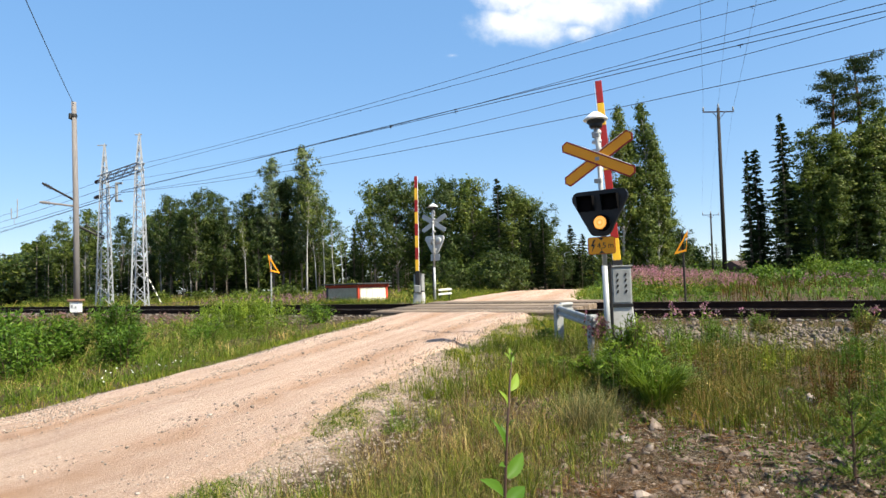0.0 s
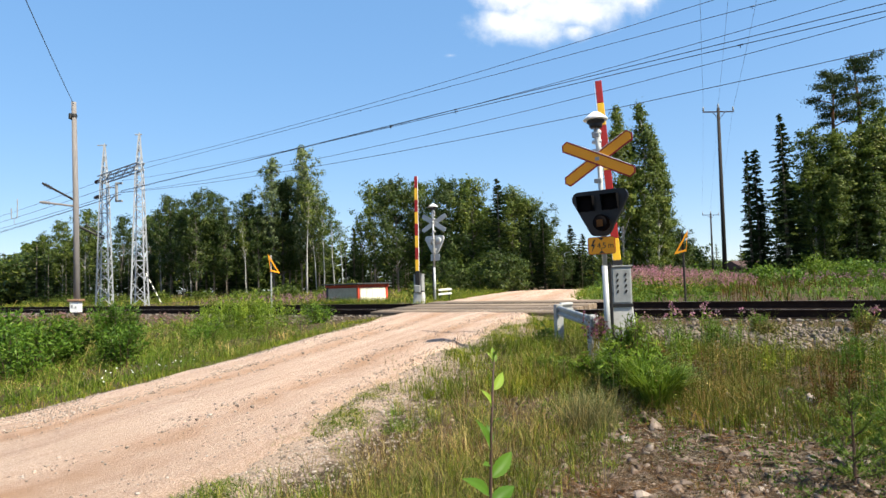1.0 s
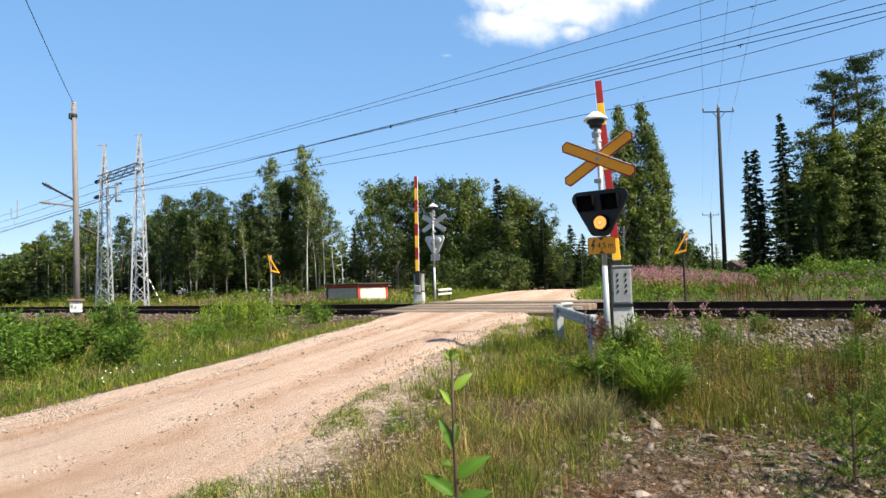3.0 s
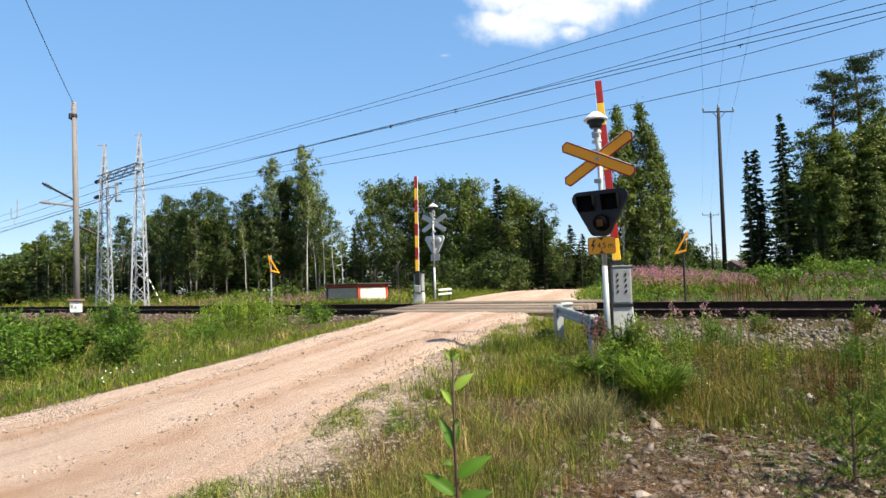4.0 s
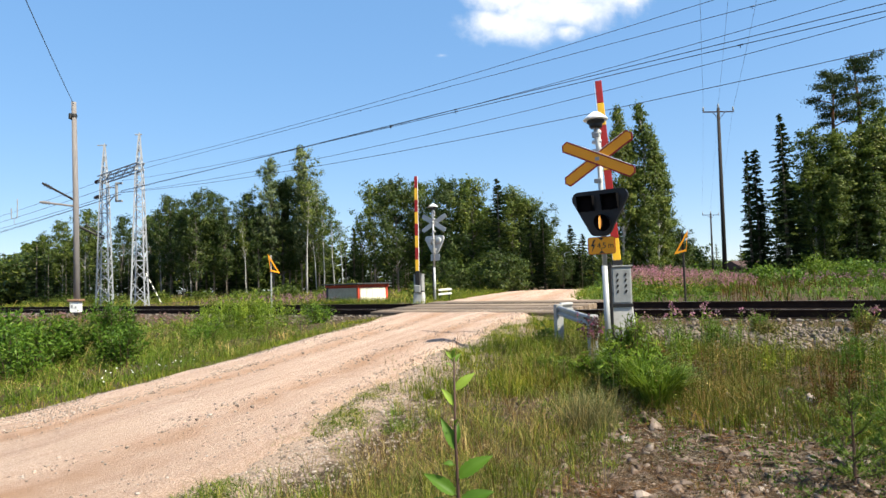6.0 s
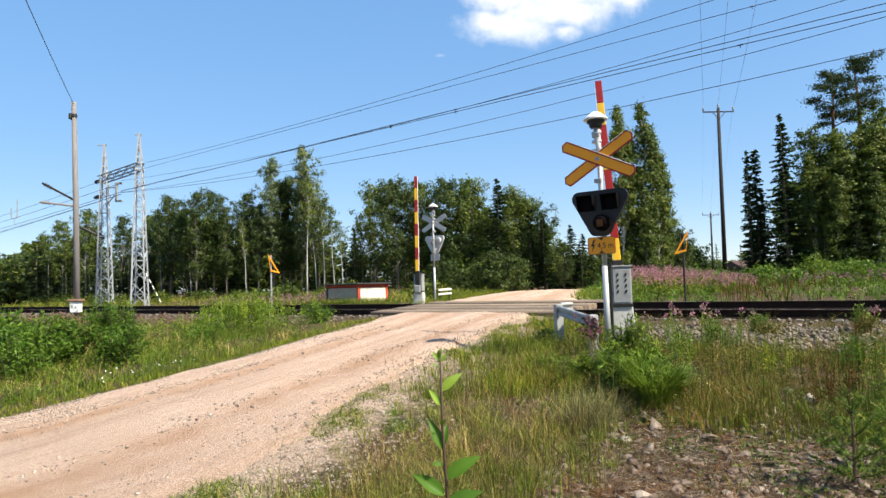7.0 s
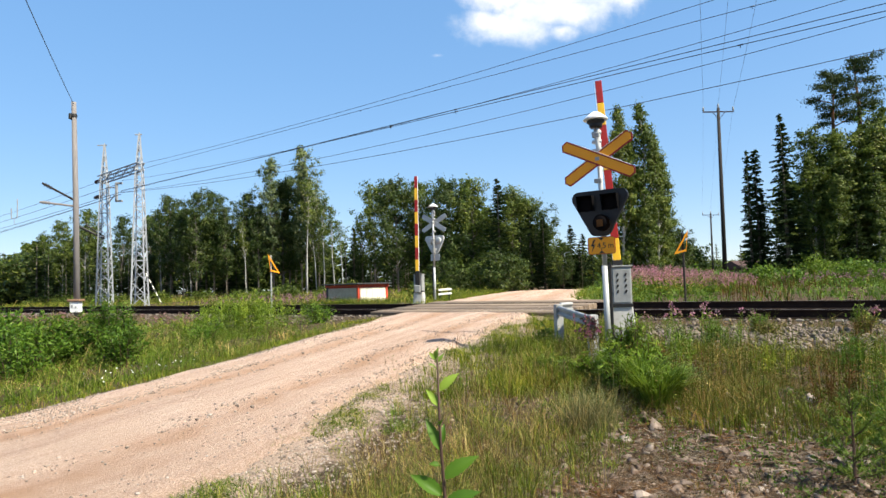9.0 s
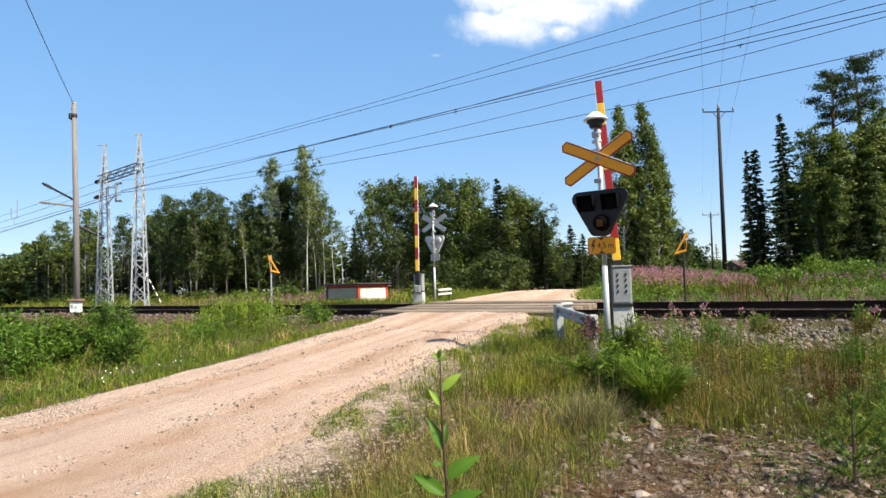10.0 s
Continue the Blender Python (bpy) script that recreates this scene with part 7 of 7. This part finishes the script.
n = 6000
y = r.uniform(4.2, 12.5, n)
x = road_x(y) + half_right(y) + r.uniform(-0.15, 1.15, n)
scatter_stones("loose_gravel", np.column_stack([x, y, ground_z(x, y) + 0.002]), np.clip(r.lognormal(-4.6, 0.42, n), 0.005, 0.03), MAT_PEBBLE, 78, 0.6, label="loose gravel spilled on the road shoulder", category="gravel")


def dead_stalks(n, seed, mat, words):
    """Fallen stalks lying criss-cross on the bare soil, each a bent strip."""
    r = np.random.default_rng(seed)
    x, y = r.uniform(0.2, 7.2, n), r.uniform(3.3, 8.6, n)
    off, c = road_off(x, y), 0.6293 * x + 0.7771 * y
    keep = (off > 3.7) & (r.uniform(0, 1, n) < np.clip((8.2 - c) / 1.5, 0, 1) * np.clip(0.35 + 1.3 * fractal(x, y, 1.4), 0.05, 1))
    x, y = x[keep], y[keep]
    m = len(x)
    a, half, w = r.normal(-0.5, 0.9, m), r.uniform(0.03, 0.13, m), r.uniform(0.0012, 0.0035, m)
    rows = []
    for k, s in enumerate((-1.0, 0.0, 1.0)):
        bx, by = x + s * half * np.cos(a), y + s * half * np.sin(a)
        bz = ground_z(bx, by) + 0.008 + r.uniform(0, 0.02, m)
        for e in (-1, 1):
            rows.append(np.column_stack([bx - e * w * np.sin(a), by + e * w * np.cos(a), bz + e * w * 0.5]))
    V = np.stack(rows, 1).reshape(-1, 3)
    b = (np.arange(m) * 6)[:, None]
    F = np.concatenate([b + np.array([0, 1, 3, 2]), b + np.array([2, 3, 5, 4])], 1).reshape(-1, 4)
    tagged(mesh_np("dead_stalks", V, F, mat), words, "litter", kind="stuff")


dead_stalks(5000, 171, MAT_LITTER, "pale grey dead grass stalks lying on the stony soil")
dead_stalks(2500, 172, MAT_SORREL, "reddish-brown dead stalks lying on the stony soil")


def lay_stones():
    """Larger single stones of the bare patch, each its own piece of the ground."""
    rr = np.random.default_rng(75)
    shapes = []
    for k in range(7):
        V, F = stone_shape(rr, 0.42)
        me = bpy.data.meshes.new("stone")
        me.from_pydata([tuple(v) for v in V], [], [tuple(int(q) for q in f) for f in F])
        me.materials.append(MAT_RUBBLE)
        shapes.append(me)
    made = 0
    while made < 230:
        x, y = rr.uniform(0.0, 5.5), rr.uniform(3.4, 7.6)
        c = 0.6293 * x + 0.7771 * y
        if x - float(road_x(y)) < 4.8 or c > 6.9:
            continue
        ob = new("stone", shapes[made % 7])
        ob.parent = GROUND
        s = float(np.clip(rr.lognormal(-3.6, 0.5), 0.016, 0.08))
        ob.matrix_basis = pose(x, y, gz(x, y) + 0.1 * s, rr.uniform(-15, 15), rr.uniform(-15, 15), rr.uniform(0, 360)) @ Matrix.Scale(s, 4)
        made += 1


lay_stones()

# ---- sapling close to the lens, stirred by the wind ----
def leaf_blade(bm, m, length, width, fold=0.5):
    """A pointed leaf with a midrib fold and a slight curl, its stalk at the origin, growing along +x."""
    k = 14
    rows = []
    for i in range(k + 1):
        u = i / k
        w = width / 2 * math.sin(math.pi * (0.04 + 0.96 * u) ** 0.8) ** 0.9 if i < k else 0.0005
        w *= 1.0 + 0.07 * (1 if i % 2 else -1)
        x, curl = u * length, -0.26 * length * u * u
        rows.append([bm.verts.new(m @ Vector((x, s * w, curl + fold * abs(s) * w + 0.012 * math.sin(u * 16) * abs(s) * width))) for s in (-1, -0.5, 0, 0.5, 1)])
    for p, q in zip(rows, rows[1:]):
        for i in range(4):
            bm.faces.new((p[i], q[i], q[i + 1], p[i + 1]))


def build_near_plant():
    s = empty("willow_sapling", pose(0.0, 1.3, 0.0), label="slender young willow shoot with bright green leaves", category="sapling")
    H = 1.37
    bm = bmesh.new()
    tube(bm, [(0.004, 0, -0.02), (0.0, 0, 0.6), (0.006, 0, 1.0), (0.0, 0, 1.2), (0.002, 0, H)], [0.005, 0.0042, 0.0036, 0.0028, 0.0016], 8)
    part("stem", bm, MAT_TWIG, s, "thin brown stem", True)
    # height, bearing, length, width, rise and roll of each leaf
    leaves = [(1.292, 4, 0.056, 0.022, 44, 60), (1.262, 178, 0.042, 0.018, 62, -58), (1.177, 176, 0.072, 0.024, 70, -68), (1.185, 60, 0.046, 0.017, 72, 25),
              (1.124, -4, 0.086, 0.034, 36, 58), (1.15, 195, 0.022, 0.015, 20, -40), (1.092, 182, 0.078, 0.032, 40, -58), (1.055, 192, 0.056, 0.03, 48, -50), (1.07, -8, 0.08, 0.036, 30, 45), (1.225, 290, 0.022, 0.012, 55, 10),
              (1.345, 15, 0.024, 0.010, 58, 50), (1.35, 165, 0.022, 0.010, 60, -50), (1.352, 270, 0.024, 0.011, 70, 0), (1.355, 60, 0.022, 0.010, 78, 0), (1.338, 200, 0.016, 0.009, 40, -30), (0.99, 30, 0.085, 0.04, 20, 40), (0.98, 190, 0.085, 0.04, 24, -50), (0.88, 80, 0.085, 0.04, 5, 0), (0.86, 280, 0.085, 0.04, 5, 0)]
    for z, az, ln, w, el, roll in leaves:
        bm = bmesh.new()
        m = pose(0, 0, z, 0, 0, az) @ pose(0, 0, 0, 0, -el, 0) @ pose(0, 0, 0, roll, 0, 0)
        leaf_blade(bm, m @ pose(0.006, 0, 0), ln * 0.88, w * 0.86)
        tube(bm, [m @ Vector((0, 0, 0)), m @ Vector((0.008, 0, 0))], 0.0012, 5)
        part("leaf", bm, MAT_TIPLEAF if z > 1.24 else MAT_YOUNGLEAF, s, "", True)
    return s


NEAR_PLANT = build_near_plant()


# ---- cloud, very far off ----
def build_cloud():
    m = bpy.data.materials.new("cloud_glow")
    m.use_nodes = True
    n, l = m.node_tree.nodes, m.node_tree.links
    co = n.new("ShaderNodeTexCoord").outputs["Object"]

    def math_node(op, a, b=None):
        k = n.new("ShaderNodeMath")
        k.operation = op
        for s, v in ((k.inputs[0], a), (k.inputs[1], b)):
            if v is None:
                continue
            if isinstance(v, (int, float)):
                s.default_value = v
            else:
                l.new(v, s)
        return k.outputs[0]
    best = None
    for cx, cy, rx, ry, thick in ((5, 52, 180, 82, 1.0), (-95, 52, 95, 62, 1.0), (110, 52, 75, 46, 1.0), (-75, -14, 130, 50, 0.86), (-118, -8, 85, 36, 0.85), (6, -24, 80, 34, 0.6), (30, 8, 100, 52, 0.85), (-30, 12, 120, 50, 0.9), (-208, -62, 44, 14, 0.3)):
        mp = n.new("ShaderNodeMapping")
        mp.vector_type = "POINT"
        cx, cy, rx, ry = cx * 1.29, cy * 1.29, rx * 1.29, ry * 1.29
        mp.inputs["Location"].default_value = (-cx / rx, -cy / ry, 0)
        mp.inputs["Scale"].default_value = (1 / rx, 1 / ry, 0)
        l.new(co, mp.inputs["Vector"])
        ln = n.new("ShaderNodeVectorMath")
        ln.operation = "LENGTH"
        l.new(mp.outputs["Vector"], ln.inputs[0])
        v = math_node("SUBTRACT", thick, ln.outputs["Value"])
        best = v if best is None else math_node("MAXIMUM", best, v)
    f1 = noise_tex(n, l, 0.022, 7, 0.6, co)
    f2 = noise_tex(n, l, 0.008, 4, 0.5, co)
    v = math_node("ADD", best, math_node("MULTIPLY", math_node("SUBTRACT", f1, 0.5), 0.8))
    r = n.new("ShaderNodeMapRange")
    r.interpolation_type = "SMOOTHSTEP"
    r.inputs["From Min"].default_value, r.inputs["From Max"].default_value = -0.02, 0.74
    l.new(v, r.inputs["Value"])
    # the cloud emits: sunlit white and greyer shade are put into the glow
    em, tr, mx = n.new("ShaderNodeEmission"), n.new("ShaderNodeBsdfTransparent"), n.new("ShaderNodeMixShader")
    l.new(ramp(n, l, f2, [(0.35, (0.80, 0.86, 0.95)), (0.55, (1.0, 1.0, 1.0))]), em.inputs["Color"])
    em.inputs["Strength"].default_value = 0.575
    l.new(r.outputs["Result"], mx.inputs["Fac"])
    l.new(tr.outputs["BSDF"], mx.inputs[1])
    l.new(em.outputs["Emission"], mx.inputs[2])
    l.new(mx.outputs["Shader"], n["Material Output"].inputs["Surface"])
    k = 21
    g = np.linspace(-1, 1, k)
    X, Y = np.meshgrid(g * 420, g * 190)
    Z = 40 * (1 - X ** 2 / 420 ** 2) + 18 * np.sin(X / 60) * np.cos(Y / 40)
    i = np.arange(k * k).reshape(k, k)
    F = np.stack([i[:-1, :-1], i[:-1, 1:], i[1:, 1:], i[1:, :-1]], -1).reshape(-1, 4)
    ob = mesh_np("cloud", np.stack([X, Y, Z], -1).reshape(-1, 3), F, m, smooth=True)
    return tagged(ob, "small bright white cumulus cloud in a clear sky", "cloud", kind="structure")


CLOUD = build_cloud()
CLOUD.visible_shadow = False


# ---- what moves ----
def cloud_pose(shift):
    at = STAND @ Vector((279.0 + shift, 517.0, -1500.0))
    return Matrix.Translation(at) @ TURN


def motions():
    walk(CLOUD, [(0.0, cloud_pose(10.0)), (5.0, cloud_pose(-10.0)), (10.0, cloud_pose(-27.0))])
    # the shoot leans with the gusts: sideways lean at the top in metres, twist in degrees
    rows = [(0, 0.118, 48), (0.2, 0.130, 46), (0.4, 0.100, 46), (0.6, 0.064, 46), (0.8, 0.066, 45), (1.0, 0.083, 42), (1.2, 0.050, 34), (1.4, 0.004, 14), (1.6, -0.018, 4), (1.8, -0.030, 0),
            (2.0, -0.032, 0), (2.2, -0.011, 0), (2.6, -0.004, 0), (3.2, 0.0, 2), (3.8, -0.002, 0), (4.0, 0.001, 0), (4.3, -0.012, 0), (4.6, -0.018, 0), (5.0, 0.007, 3), (5.4, 0.0, 2), (5.6, 0.009, 2),
            (6.2, 0.0, 0), (6.8, -0.013, 0), (7.0, -0.024, -2), (7.4, -0.013, 0), (7.8, -0.014, 0), (8.4, -0.006, 0), (9.0, -0.030, -2), (9.6, -0.036, -2), (10.0, -0.024, 0)]
    walk(NEAR_PLANT, [(t, pose(0.010, 1.3, 0.0, 0, math.degrees(math.atan(s / 1.37)), 0) @ pose(0, 0, 0, 0, 0, tw)) for t, s, tw in rows])
    x, y = -6.55, 13.0
    walk(SWAY_SHRUB, [(t, pose(x, y, gz(x, y), 0, a, 0) @ pose(0, 0, 0, 0, 0, 40)) for t, a in ((0, 4.0), (1.0, 3.0), (2.5, 0.5), (4.0, 2.5), (5.5, -1.5), (7.5, -4.0), (8.5, -5.5), (10.0, -6.0))])
    x, y = 2.02, 9.0
    walk(CLUMP, [(t, pose(x, y, gz(x, y), 0, a, 0)) for t, a in ((0, 6.0), (1.0, 4.0), (2.5, 6.0), (4.5, 1.0), (5.5, -2.0), (7.5, -7.0), (9.0, -8.0), (10.0, -8.0))])
    for ob, amp, ph in SWAYING:
        m = ob.matrix_basis.copy()
        loc, rot, _ = m.decompose()
        base = Matrix.LocRotScale(loc, rot, None)
        walk(ob, [(t, Matrix.Translation(loc) @ pose(0, 0, 0, 0, amp * math.sin(1.9 * t + ph) + 0.4 * amp * math.sin(0.8 * t), 0) @ Matrix.Translation(-loc) @ base) for t in (0, 0.5, 1.0, 1.5, 2.0, 2.5, 3.2, 4.0, 4.5, 5.0, 5.5, 6.2, 7.0, 7.5, 8.0, 8.5, 9.0, 9.5, 10.0)])
    # blinking: the bright lens turns to the road for half of each beat
    m = LAMP.matrix_basis.copy()
    rows, a = [(0.0, 0.0)], 0.0
    for off, on in ((0.58, 1.34), (2.1, 2.87), (3.63, 4.4), (5.17, 5.97), (6.77, 7.58), (8.3, 9.12), (9.84, None)):
        for t in (off, on):
            if t is None:
                continue
            rows.append((t - 0.05, a))
            rows += [(t - 0.05 + k / 30, a + 60 * k) for k in (1, 2, 3)]
            a += 180
    rows.append((10.0, a))
    walk(LAMP, [(t, m @ pose(0, 0, 0, 0, 0, a)) for t, a in rows])


motions()
